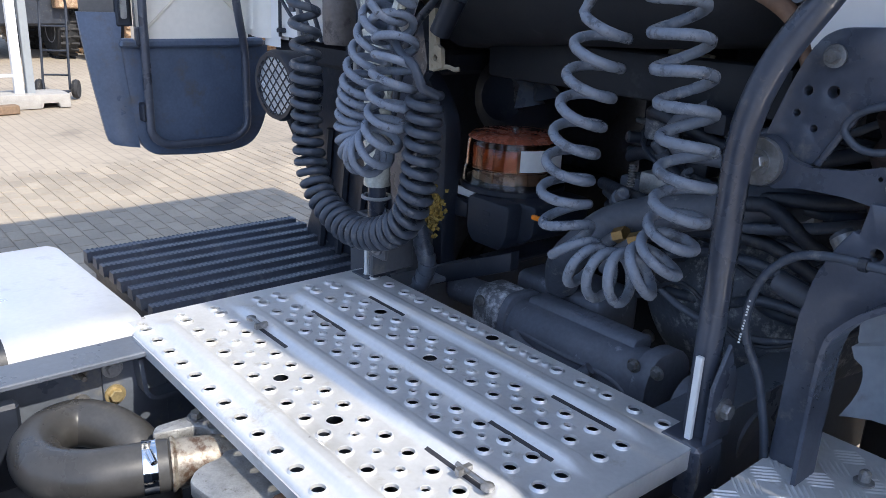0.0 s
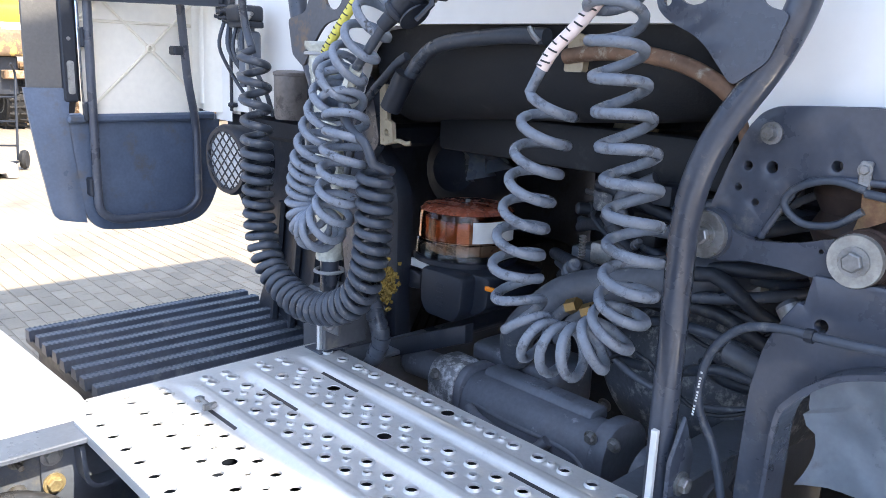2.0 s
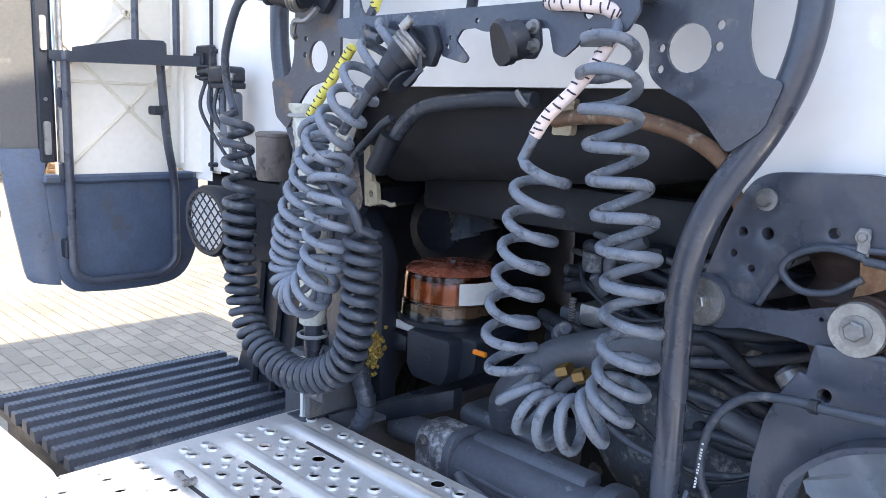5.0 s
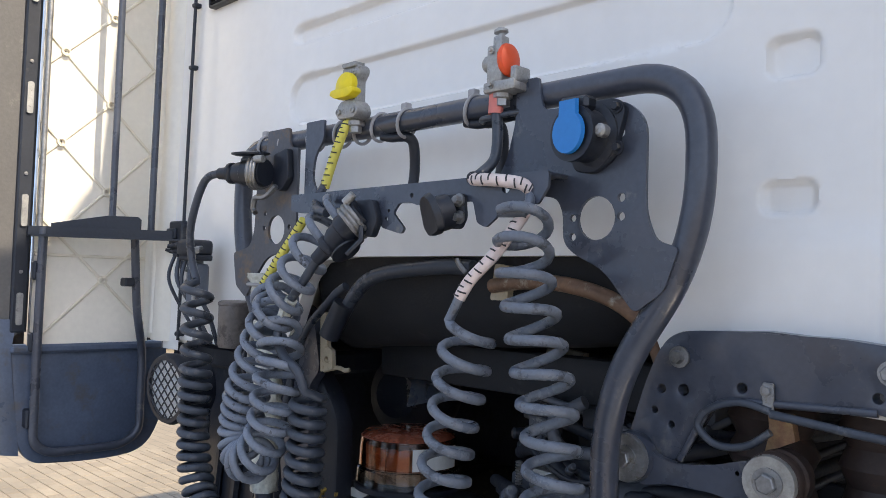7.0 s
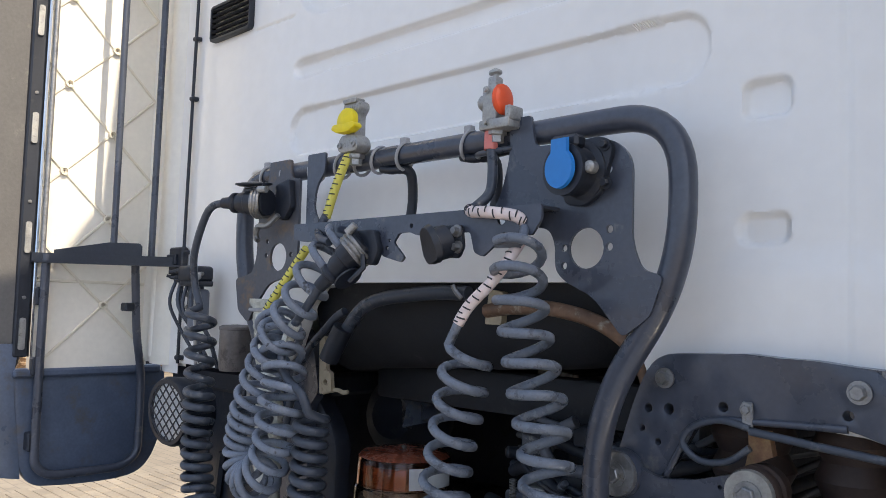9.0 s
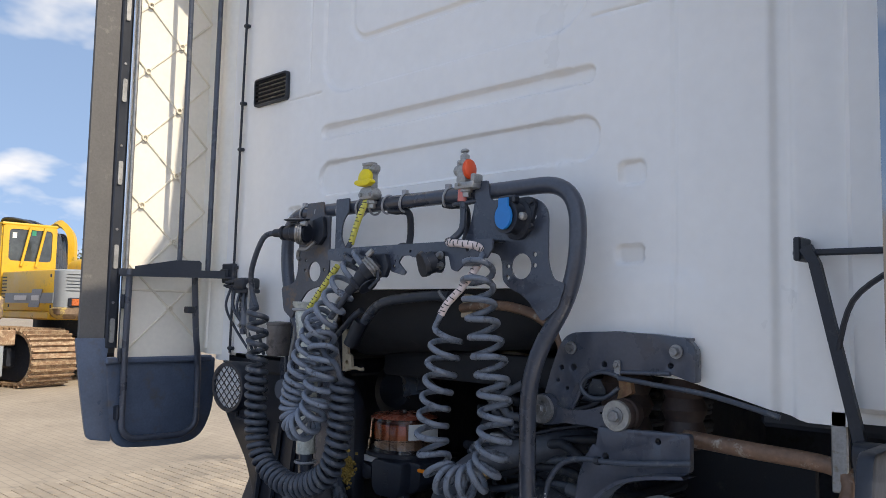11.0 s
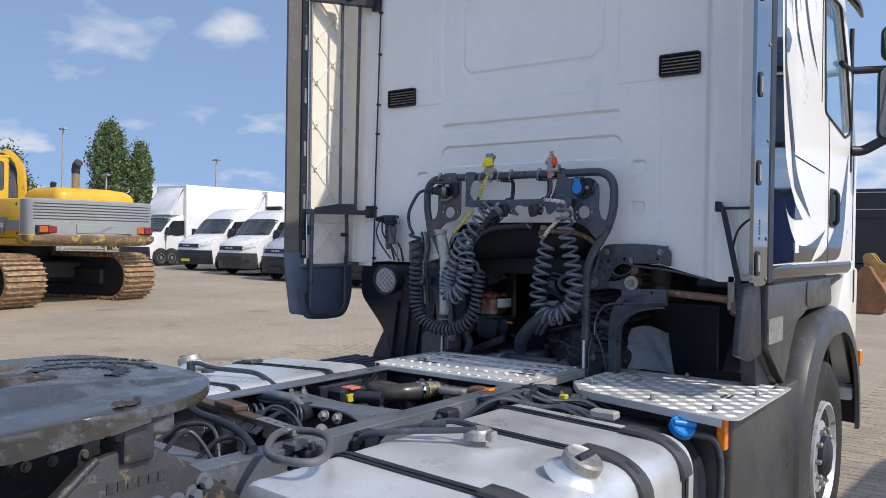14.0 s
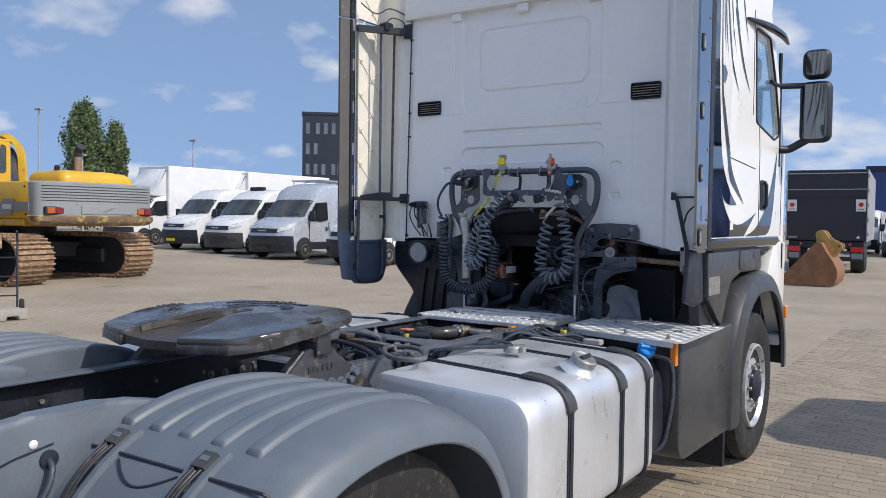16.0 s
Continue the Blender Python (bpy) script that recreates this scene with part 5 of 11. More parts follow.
# ---- fuel tanks ----
def fuel_tank(sgn, y0, y1, straps, cap_y):
    bm = bmesh.new()
    xo, xi, zt, zb = 1.215, 0.47, 0.945, 0.33
    out = round_poly([(sgn * xi, zb), (sgn * xo, zb), (sgn * xo, zt - 0.03), (sgn * (xi + 0.02), zt)], [0.06, 0.09, 0.12, 0.07], 8)
    plate(bm, out, 'y', y0, y1, (), 0.028)
    t = part("fuel_tank", bm, TANKALU, truck, "brushed aluminium fuel tank with black straps", angle=40)
    ring = round_poly([(sgn * xi - sgn * 0.004, zb - 0.005), (sgn * (xo + 0.005), zb - 0.005), (sgn * (xo + 0.005), zt - 0.026), (sgn * (xi + 0.016), zt + 0.005)], [0.06, 0.09, 0.12, 0.07], 8)
    for y in straps:
        for (w, off, mt) in ((0.024, 0.0, BLACK),):
            bm = bmesh.new()
            plate(bm, ring, 'y', y - w, y + w)
            s = part("tank_strap", bm, mt, t, "black steel strap with rubber edge")
        bm = bmesh.new()
        big = round_poly([(sgn * (xi - 0.006), zb - 0.009), (sgn * (xo + 0.008), zb - 0.009), (sgn * (xo + 0.008), zt - 0.022), (sgn * (xi + 0.014), zt + 0.008)], [0.06, 0.09, 0.12, 0.07], 8)
        plate(bm, big, 'y', y - 0.009, y + 0.009)
        part("strap_band", bm, BLACK, s)
        bm = bmesh.new()
        arc = []
        for k in range(9):
            a = k / 8
            arc.append((sgn * (xo - 0.20 + 0.215 * math.sin(a * math.pi / 2) ** 0.8), zt + 0.0 - 0.115 * (1 - math.cos(a * math.pi / 2)) - 0.012 * a))
        inn = [(u - sgn * 0.012, v - 0.014) for u, v in arc]
        plate(bm, arc + inn[::-1], 'y', y - 0.038, y + 0.038, (), 0.006)
        part("strap_cover", bm, DARKGUARD, s, "grey plastic strap cover")
        bm = bmesh.new()
        lathe(bm, [(0.008, 0), (0.008, 0.004)], (sgn * (xo + 0.006), y, zt - 0.13), (sgn, 0, 0), 10)
        part("strap_screw", bm, BLACK, s)
        for k in range(2):
            bm = bmesh.new()
            box(bm, min(sgn * (xo + 0.005), sgn * (xo + 0.0095)), max(sgn * (xo + 0.005), sgn * (xo + 0.0095)), y - 0.012, y - 0.006, 0.70 - k * 0.03, 0.715 - k * 0.03)
            part("strap_slot", bm, BLACK, s)
    # filler neck
    a = Vector((sgn * 0.42, 0, 0.9)).normalized()
    o = Vector((sgn * 1.115, cap_y, zt - 0.012))
    bm = bmesh.new()
    lathe(bm, [(0.09, -0.02), (0.07, 0.0), (0.055, 0.012), (0.052, 0.02)], o, a, 28)
    neck = part("filler_neck", bm, TANKALU, t)
    bm = bmesh.new()
    lathe(bm, [(0.053, 0.018), (0.056, 0.022), (0.056, 0.045), (0.05, 0.053), (0.044, 0.049), (0.0, 0.047)], o, a, 28)
    u = Vector((0, 1, 0))
    part("filler_cap", bm, CASTALU, neck, "ribbed metal filler cap")
    bm = bmesh.new()
    tube(bm, [o + a * 0.052 - u * 0.042, o + a * 0.054 + u * 0.042], 0.010, 8)
    part("cap_grip", bm, BLACK, neck)
    return t


rtank = fuel_tank(1, -2.20, -0.90, (-1.86, -1.33, -1.01), -1.56)
ltank = fuel_tank(-1, -2.25, -0.58, (-2.1, -1.40, -0.86), -1.17)
bm = bmesh.new()
lathe(bm, [(0.045, 0), (0.045, 0.022), (0.038, 0.03), (0, 0.03)], (0.75, -1.50, 0.955), (0, 0, 1), 22)
box(bm, 0.79, 0.815, -1.52, -1.49, 0.955, 0.985, 0.004)
snd = part("level_sender", bm, CASTALU, rtank, "tank level sender with cables")
bm = bmesh.new()
tube(bm, smoothed([(0.74, -1.5, 0.99), (0.66, -1.52, 1.0), (0.6, -1.58, 0.985), (0.5, -1.62, 0.96), (0.42, -1.6, 0.9)], 6), 0.008, 8)
tube(bm, smoothed([(0.76, -1.52, 0.985), (0.68, -1.57, 0.98), (0.56, -1.66, 0.975), (0.46, -1.7, 0.95), (0.41, -1.68, 0.88)], 6), 0.01, 8)
cyl(bm, (0.60, -1.58, 0.987), (0.66, -1.545, 0.99), 0.014, 10)
part("sender_cable", bm, CABLE, snd)
bm = bmesh.new()
lathe(bm, [(0.03, 0), (0.03, 0.012), (0.0, 0.014)], (-0.86, -1.27, 0.95), (0, 0, 1), 16)
tube(bm, smoothed([(-0.99, -1.27, 0.975), (-0.94, -1.26, 0.98), (-0.86, -1.24, 0.965), (-0.75, -1.22, 0.965), (-0.6, -1.2, 0.96), (-0.44, -1.2, 0.9)], 6), 0.011, 8)
box(bm, -1.0, -0.965, -1.285, -1.255, 0.935, 0.985, 0.005)
part("level_sender", bm, CABLE, ltank, "tank level sender with cable")
# brackets, plugs and hoses between rail and right tank
bm = bmesh.new()
plate(bm, rrect(-1.96, -1.88, 0.955, 0.97, 0.004), 'x', 0.39, 0.44)
part("blue_tag", bm, NAVY, truck)
for y0 in (-1.93, -1.68, -1.25, -0.98):
    bm = bmesh.new()
    box(bm, 0.40, 0.46, y0, y0 + 0.07, 0.80, 0.955, 0.008)
    box(bm, 0.405, 0.43, y0 - 0.02, y0 + 0.09, 0.84, 0.94, 0.008)
    part("tank_bracket", bm, BLACK, truck)
bm = bmesh.new()
hoop = []
for k in range(32):
    a = 2 * math.pi * k / 32
    cu, sv = math.copysign(abs(math.cos(a)) ** 0.75, math.cos(a)), math.copysign(abs(math.sin(a)) ** 0.75, math.sin(a))
    hoop.append(Vector((0.50 + 0.085 * cu - 0.11 * sv, -2.0 + 0.03 * cu + 0.125 * sv, 0.99)))
tube(bm, hoop, 0.011, 10, True)
tube(bm, smoothed([(0.43, -1.86, 0.90), (0.45, -1.9, 0.95), (0.47, -1.93, 0.985)], 4), 0.008, 8)
part("cable_hoop", bm, GREY, truck, "bent grey cable guide hoop")
random.seed(11)
for k in range(9):
    y = -0.9 + 0.04 * k
    bm = bmesh.new()
    tube(bm, smoothed([(0.42, y - 0.2, 0.9), (0.5 + random.uniform(-.02, .02), y - 0.1, 0.95 + random.uniform(0, .03)), (0.58, y + random.uniform(-.05, .05), 0.93), (0.68, y + 0.1, 0.90 + random.uniform(0, .04)), (0.8, y + 0.12, 0.86)], 5), 0.009, 7)
    part("air_pipe", bm, CABLE, truck)
for x0, x1, y0, y1, z1 in ((0.46, 0.54, -0.86, -0.76, 0.98), (0.48, 0.60, -0.68, -0.58, 0.965)):
    bm = bmesh.new()
    box(bm, x0, x1, y0, y1, 0.88, z1, 0.012)
    part("pipe_valve", bm, BLACK, truck)
bm = bmesh.new()
cyl(bm, (0.52, -0.8, 0.97), (0.52, -0.8, 0.99), 0.032, 14)
part("valve_cap", bm, BLACK, truck)
bm = bmesh.new()
box(bm, 0.625, 0.655, -0.76, -0.73, 0.945, 0.965, 0.004)
part("yellow_connector", bm, DULLYEL, truck)
bm = bmesh.new()
box(bm, 0.80, 0.90, -0.85, -0.80, 0.915, 0.945, 0.006)
part("pale_connector", bm, PALEPLUG, truck)
bm = bmesh.new()
box(bm, 0.43, 0.455, -0.99, -0.95, 0.985, 0.995, 0.002)
part("orange_reflector", bm, ORANGE, truck)

# ---- between the rails ----
WORNPIPE = mat("brown_stained_pipe", (0.3, 0.275, 0.235), 0.5, 0.4, var=0.4, scale=22, fine=110, bump=0.2, dirt=(0.1, 0.06, 0.04), dirty=0.5)
YELZINC = mat("yellow_zinc_bolt", (0.5, 0.4, 0.22), 0.42, 0.6, var=0.3, scale=60, fine=200, bump=0.2)
SHINYRUB = mat("shiny_rubber_pipe", (0.05, 0.049, 0.048), 0.36, var=0.3, scale=9, fine=180, bump=0.06, dirt=(0.09, 0.085, 0.08), dirty=0.08)
bm = bmesh.new()
loop = smoothed([(-0.072, -0.735, 0.89), (-0.085, -0.775, 0.89), (-0.108, -0.825, 0.889), (-0.155, -0.862, 0.887), (-0.222, -0.861, 0.884), (-0.272, -0.828, 0.881), (-0.283, -0.782, 0.878), (-0.246, -0.745, 0.872), (-0.195, -0.722, 0.855), (-0.16, -0.71, 0.80), (-0.15, -0.705, 0.70)], 8)
tube(bm, loop, 0.0385, 26)
elbow = part("charge_air_elbow", bm, SHINYRUB, truck, "black rubber pipe bent into a loop")
d = Vector((0.031, 0.095, 0.0)).normalized()
o = Vector((-0.076, -0.748, 0.89))
bm = bmesh.new()
lathe(bm, [(0.0385, -0.004), (0.041, -0.003), (0.041, 0.0), (0.0405, 0.002), (0.0405, 0.013), (0.041, 0.015), (0.041, 0.017), (0.0385, 0.018)], o, d, 28)
cyl(bm, (-0.055, -0.748, 0.929), (-0.036, -0.748, 0.92), 0.005, 12)
part("hose_clamp", bm, CHROME, elbow)
bm = bmesh.new()
lathe(bm, [(0.0385, 0.0), (0.0385, 0.014), (0.036, 0.016)], o + d * 0.018, d, 28)
part("rubber_lip", bm, SHINYRUB, elbow)
bm = bmesh.new()
lathe(bm, [(0.036, 0), (0.036, 0.004), (0.041, 0.006), (0.041, 0.009), (0.036, 0.014), (0.034, 0.06), (0.033, 0.075), (0.028, 0.088), (0.027, 0.13)], o + d * 0.03, d, 28)
part("metal_pipe_end", bm, WORNPIPE, elbow)
bm = bmesh.new()
plate(bm, round_poly([(-0.128, -0.718), (-0.15, -0.705), (-0.15, -0.62), (0.13, -0.62), (0.13, -0.685), (0.07, -0.715), (0.02, -0.722), (0.0, -0.705), (-0.01, -0.685), (-0.012, -0.655), (-0.05, -0.642), (-0.10, -0.642), (-0.115, -0.655)], [0.006, 0.01, 0.01, 0.01, 0.02, 0.02, 0.012, 0.008, 0.01, 0.02, 0.012, 0.012, 0.008], 4), 'z', 0.885, 0.91, (), 0.004)
box(bm, 0.02, 0.10, -0.70, -0.62, 0.80, 0.886, 0.01)
part("alloy_bracket", bm, CASTALU, truck)
for q in ((-0.135, -0.645, 0.91), (-0.10, -0.628, 0.91)):
    bm = bmesh.new()
    bolt(bm, q, (0.2, 0, 1), 0.009, 0.012)
    part("bracket_bolt", bm, STEEL, truck)
# bolted plate and bent strap on the rail's inner side
bm = bmesh.new()
plate(bm, round_poly([(-0.712, 0.72), (-0.712, 0.915), (-0.70, 0.935), (-0.60, 0.935), (-0.60, 0.72)], 0.008, 3), 'x', -0.39, -0.383, (), 0.002)
web = part("web_plate", bm, RAIL, truck, "bolted plate inside the frame rail")
for q, m, r in (((-0.383, -0.694, 0.911), CASTALU, 0.0125), ((-0.383, -0.693, 0.858), YELZINC, 0.0125)):
    bm = bmesh.new()
    bolt(bm, q, (1, 0, 0), r, 0.012)
    part("bolt", bm, m, web)
bm = bmesh.new()
bolt(bm, (-0.39, -0.747, 0.913), (1, 0, 0), 0.009, 0.006)
cyl(bm, (-0.384, -0.747, 0.913), (-0.358, -0.747, 0.913), 0.0048, 10)
part("stud", bm, WORNPIPE, web)
bm = bmesh.new()
st = rounded([(-0.655, 0.93, 0), (-0.648, 0.845, 0), (-0.56, 0.85, 0)], 0.03, 6)
ou, inn_ = [], []
for k, q in enumerate(st):
    t = (st[min(k + 1, len(st) - 1)] - st[max(k - 1, 0)]).normalized() * 0.004
    ou.append((q.x - t.y, q.y + t.x))
    inn_.append((q.x + t.y, q.y - t.x))
plate(bm, ou + inn_[::-1], 'x', -0.382, -0.345)
part("bent_strap", bm, RAIL, web)
bm = bmesh.new()
tube(bm, smoothed([(0.14, -0.64, 0.90), (0.22, -0.66, 0.905), (0.29, -0.70, 0.87), (0.31, -0.73, 0.78)], 6), 0.026, 14)
part("rusty_hose", bm, RUST, truck)
bm = bmesh.new()
box(bm, -0.33, -0.30, -1.12, -0.86, 0.78, 0.93, 0.006)
box(bm, -0.30, -0.22, -1.08, -0.92, 0.80, 0.92, 0.01)
ecu = part("control_unit", bm, BLACK, truck, "black electronic unit with coloured plugs")
for a, b, r in (((-0.27, -1.02, 0.885), (-0.10, -0.96, 0.885), 0.026), ((-0.27, -1.06, 0.83), (-0.12, -1.0, 0.82), 0.024)):
    bm = bmesh.new()
    cyl(bm, a, b, r, 14)
    part("cable_boot", bm, BLACK, ecu)
for k in range(7):
    bm = bmesh.new()
    tube(bm, smoothed([(-0.22, -0.95 - 0.015 * k, 0.83), (-0.14, -0.92 - 0.02 * k, 0.84 + 0.01 * (k % 3)), (-0.08, -0.96, 0.80), (-0.02, -0.98 + 0.02 * k, 0.72)], 5), 0.006, 6)
    part("wire", bm, CABLE, ecu)
bm = bmesh.new()
plate(bm, rrect(-1.055, -1.005, 0.868, 0.9, 0.01), 'x', -0.222, -0.207)
part("yellow_plug", bm, DULLYEL, ecu)
bm = bmesh.new()
plate(bm, rrect(-1.04, -0.98, 0.918, 0.926, 0.003), 'x', -0.26, -0.205)
part("red_plug_lock", bm, REDSLEEVE, ecu)
bm = bmesh.new()
cyl(bm, (-0.30, -1.62, 0.80), (-0.30, -1.62, 0.88), 0.035, 16)
part("brake_valve", bm, DARK, truck, "dark brake valve")
bar_dir = Matrix.Translation((0.08, -1.835, 0.98)) @ Matrix.Rotation(radians(-10), 4, 'Z')
bm = bmesh.new()
box(bm, -0.34, 0.10, -0.022, 0.022, -0.008, 0.012, 0.003)
box(bm, -0.16, -0.03, -0.028, 0.028, 0.012, 0.032, 0.004)
bmesh.ops.transform(bm, matrix=bar_dir, verts=bm.verts)
rel = part("release_bar", bm, RUSTYBAR, truck, "rusty flat release bar lying over the rails")
bm = bmesh.new()
plate(bm, round_poly([(0.09, -0.021), (0.3, -0.021), (0.3, 0.021), (0.09, 0.021)], 0.008), 'z', -0.006, 0.0125, [(0.13, 0.0, 0.007), (0.18, 0.0, 0.007), (0.23, 0.0, 0.007), (0.275, 0.0, 0.006)])
bmesh.ops.transform(bm, matrix=bar_dir, verts=bm.verts)
part("scraped_end", bm, STEEL, rel)
bm = bmesh.new()
tube(bm, smoothed([(-0.12, -1.93, 1.03), (-0.02, -1.95, 1.0), (0.12, -1.97, 0.995), (0.26, -2.0, 0.985), (0.385, -2.06, 0.972)], 5), 0.012, 10)
part("release_lever", bm, BLACK, truck)
for q in ([(0.1, -2.08, 0.86), (0.17, -2.02, 0.95), (0.24, -2.0, 0.968), (0.34, -2.05, 0.965), (0.37, -2.12, 0.9)], [(-0.2, -2.1, 0.8), (-0.12, -1.96, 0.93), (0.0, -1.9, 0.94), (0.1, -1.95, 0.8)], [(0.02, -2.2, 0.8), (0.1, -2.1, 0.97), (0.14, -2.05, 0.95), (0.2, -2.0, 0.8)]):
    bm = bmesh.new()
    tube(bm, smoothed(q, 6), 0.007, 8)
    part("air_pipe", bm, CABLE, truck)

# ---- fifth wheel ----
FZ, FY = 1.175, -2.50
half = [(0.0, -2.0), (0.20, -2.005), (0.34, -2.08), (0.43, -2.2), (0.485, -2.40), (0.482, -2.55), (0.445, -2.72), (0.375, -2.855), (0.165, -2.915), (0.135, -2.80), (0.055, -2.52), (0.035, -2.43), (0.0, -2.40)]
half = [(x, y if y < -2.42 else -2.42 + (y + 2.42) * 0.74) for x, y in half]
full = round_poly(half + [(-x, y) for x, y in half[-2:0:-1]], [0.0, 0.08, 0.08, 0.08, 0.08, 0.06, 0.05, 0.03, 0.02, 0.05, 0.05, 0.03, 0.03, 0.03, 0.05, 0.05, 0.02, 0.03, 0.05, 0.06, 0.08, 0.08, 0.08, 0.08], 4)


def table_drop(x, y):
    """How far the coupling table falls below its flat middle: ramps behind, a slight fall to the rim."""
    d = max(0.0, -2.58 - y) * 0.15 + max(0.0, abs(x) - 0.34) * 0.10
    return d


def settle(bm):
    """Cut the table along its folds, then let the outer parts fall."""
    for co, no in (((0, -2.58, 0), (0, 1, 0)), ((0.34, 0, 0), (1, 0, 0)), ((-0.34, 0, 0), (1, 0, 0))):
        bmesh.ops.bisect_plane(bm, geom=bm.verts[:] + bm.edges[:] + bm.faces[:], plane_co=co, plane_no=no)
    for v in bm.verts:
        v.co.z -= table_drop(v.co.x, v.co.y)


bm = bmesh.new()
plate(bm, full, 'z', FZ - 0.028, FZ, (), 0.006)
settle(bm)
fifth = part("fifth_wheel", bm, FIFTH, truck, "dark greasy fifth wheel coupling plate", angle=25)
for sgn in (-1, 1):
    bm = bmesh.new()
    plate(bm, round_poly([(sgn * 0.486, -2.44), (sgn * 0.4835, -2.55), (sgn * 0.446, -2.72), (sgn * 0.376, -2.857), (sgn * 0.166, -2.917), (sgn * 0.16, -2.87), (sgn * 0.34, -2.81), (sgn * 0.40, -2.69), (sgn * 0.44, -2.44)], 0.008), 'z', FZ - 0.058, FZ - 0.018, (), 0.004)
    for v in bm.verts:
        f = max(0.0, min(1.0, (v.co.y + 2.62) / 0.18))
        if v.co.z < FZ - 0.04:
            v.co.z += 0.022 * f
    settle(bm)
    for v in bm.verts:
        v.co.x *= 0.996
        v.co.y = -2.42 + (v.co.y + 2.42) * 0.996
    part("side_skirt", bm, FIFTH, fifth, angle=25)
    bm = bmesh.new()
    box(bm, sgn * 0.34, sgn * 0.46, FY - 0.02, FY + 0.14, FZ - 0.09, FZ - 0.03, 0.015, 2)
    part("pivot_block", bm, FIFTH, fifth)
    bm = bmesh.new()
    for k in range(26):
        a, r = random.uniform(0, 6.28), abs(random.gauss(0, 0.02))
        lathe(bm, [(0.0, 0.0), (0.012, 0.001), (0.007, 0.006), (0, 0.008)], (sgn * 0.43 + r * math.cos(a), FY + 0.02 + 1.6 * r * math.sin(a), FZ - 0.009), (0, 0, 1), 6)
    tagged(part("grease_heap", bm, SLOTGREASE, fifth), kind="stuff")
bm = bmesh.new()
plate(bm, [(0.0, -2.38), (0.06, -2.44), (0.17, -2.90), (0.0, -2.92), (-0.17, -2.90), (-0.06, -2.44)], 'z', FZ - 0.05, FZ - 0.018)
for v in bm.verts:
    v.co.z -= table_drop(v.co.x, v.co.y)
part("lock_channel", bm, SLOTGREASE, fifth, "channel with old brown grease")
# smeared grease ring round the lock and along one edge of the channel
rng = random.Random(21)
for r0, r1, a0, a1, cy in ((0.10, 0.135, 20, 235, -2.36), (0.17, 0.19, 60, 200, -2.34), (0.27, 0.285, 100, 165, -2.38)):
    bm = bmesh.new()
    prev = None
    n = 60
    for k in range(n + 1):
        q = radians(a0 + (a1 - a0) * k / n)
        w0, w1 = r0 + rng.uniform(-0.012, 0.006), r1 + rng.uniform(-0.006, 0.014)
        row = [bm.verts.new((w * math.cos(q), cy + w * math.sin(q), FZ + h)) for w, h in ((w0, -0.001), (w0 + 0.006, rng.uniform(0.001, 0.005)), (w1 - 0.006, rng.uniform(0.001, 0.004)), (w1, -0.001))]
        if prev and rng.random() > 0.06:
            for i in range(3):
                bm.faces.new((prev[i], prev[i + 1], row[i + 1], row[i]))
        prev = row
    tagged(part("grease_ring", bm, GREASE, fifth, "smeared black grease"), kind="stuff")
bm = bmesh.new()
prev = None
for k in range(50):
    f_ = k / 49
    y = -2.44 - 0.40 * f_
    xe = -0.05 - 0.09 * f_
    w = 0.02 + 0.05 * abs(math.sin(f_ * 5)) * rng.uniform(0.6, 1.2)
    row = [bm.verts.new((xe - u, y, FZ + h - table_drop(xe, y))) for u, h in ((-0.004, -0.02), (0.0, 0.003), (w * 0.6, rng.uniform(0.002, 0.007)), (w, -0.001))]
    if prev:
        for i in range(3):
            bm.faces.new((prev[i], prev[i + 1], row[i + 1], row[i]))
    prev = row
tagged(part("grease_edge", bm, SLOTGREASE, fifth, "lumpy grease along the channel"), kind="stuff")
FZ = 1.16
for sgn in (-1, 1):
    bm = bmesh.new()
    prof = round_poly([(-2.78, 0.74), (-2.74, 0.91), (-2.56, 1.06), (-2.42, 1.07), (-2.24, 0.945), (-2.14, 0.87), (-2.14, 0.74)], [0.01, 0.03, 0.04, 0.04, 0.04, 0.03, 0.01], 4)
    plate(bm, prof, 'x', sgn * 0.405, sgn * 0.445, (), 0.01)
    box(bm, sgn * 0.36, sgn * 0.465, -2.50, -2.42, RT + 0.08, RT + 0.17, 0.008, 2)
    for ya, za, yb, zb in ((-2.72, 0.92, -2.55, 1.055),):
        tube(bm, [(sgn * 0.437, ya, za), (sgn * 0.437, yb, zb)], 0.011, 8)
    brk = part("mounting_bracket", bm, CASTDARK, fifth, "dark cast mounting bracket with ochre rust spots")
    bm = bmesh.new()
    for k in range(6):
        y = -2.53 + k * 0.026
        box(bm, sgn * 0.443, sgn * 0.4485, y, y + 0.018, 0.975, 0.997, 0.0)
    part("cast_marks", bm, CASTDARK, brk)
    for yy, zz in ((-2.46, 0.92), (-2.405, 0.917), (-2.349, 0.911), (-2.302, 0.92), (-2.272, 0.943), (-2.242, 0.864), (-2.296, 0.858)):
        bm = bmesh.new()
        bolt(bm, (sgn * 0.445, yy, zz), (sgn, 0, 0), 0.0165, 0.022)
        part("bolt", bm, RAIL, brk)


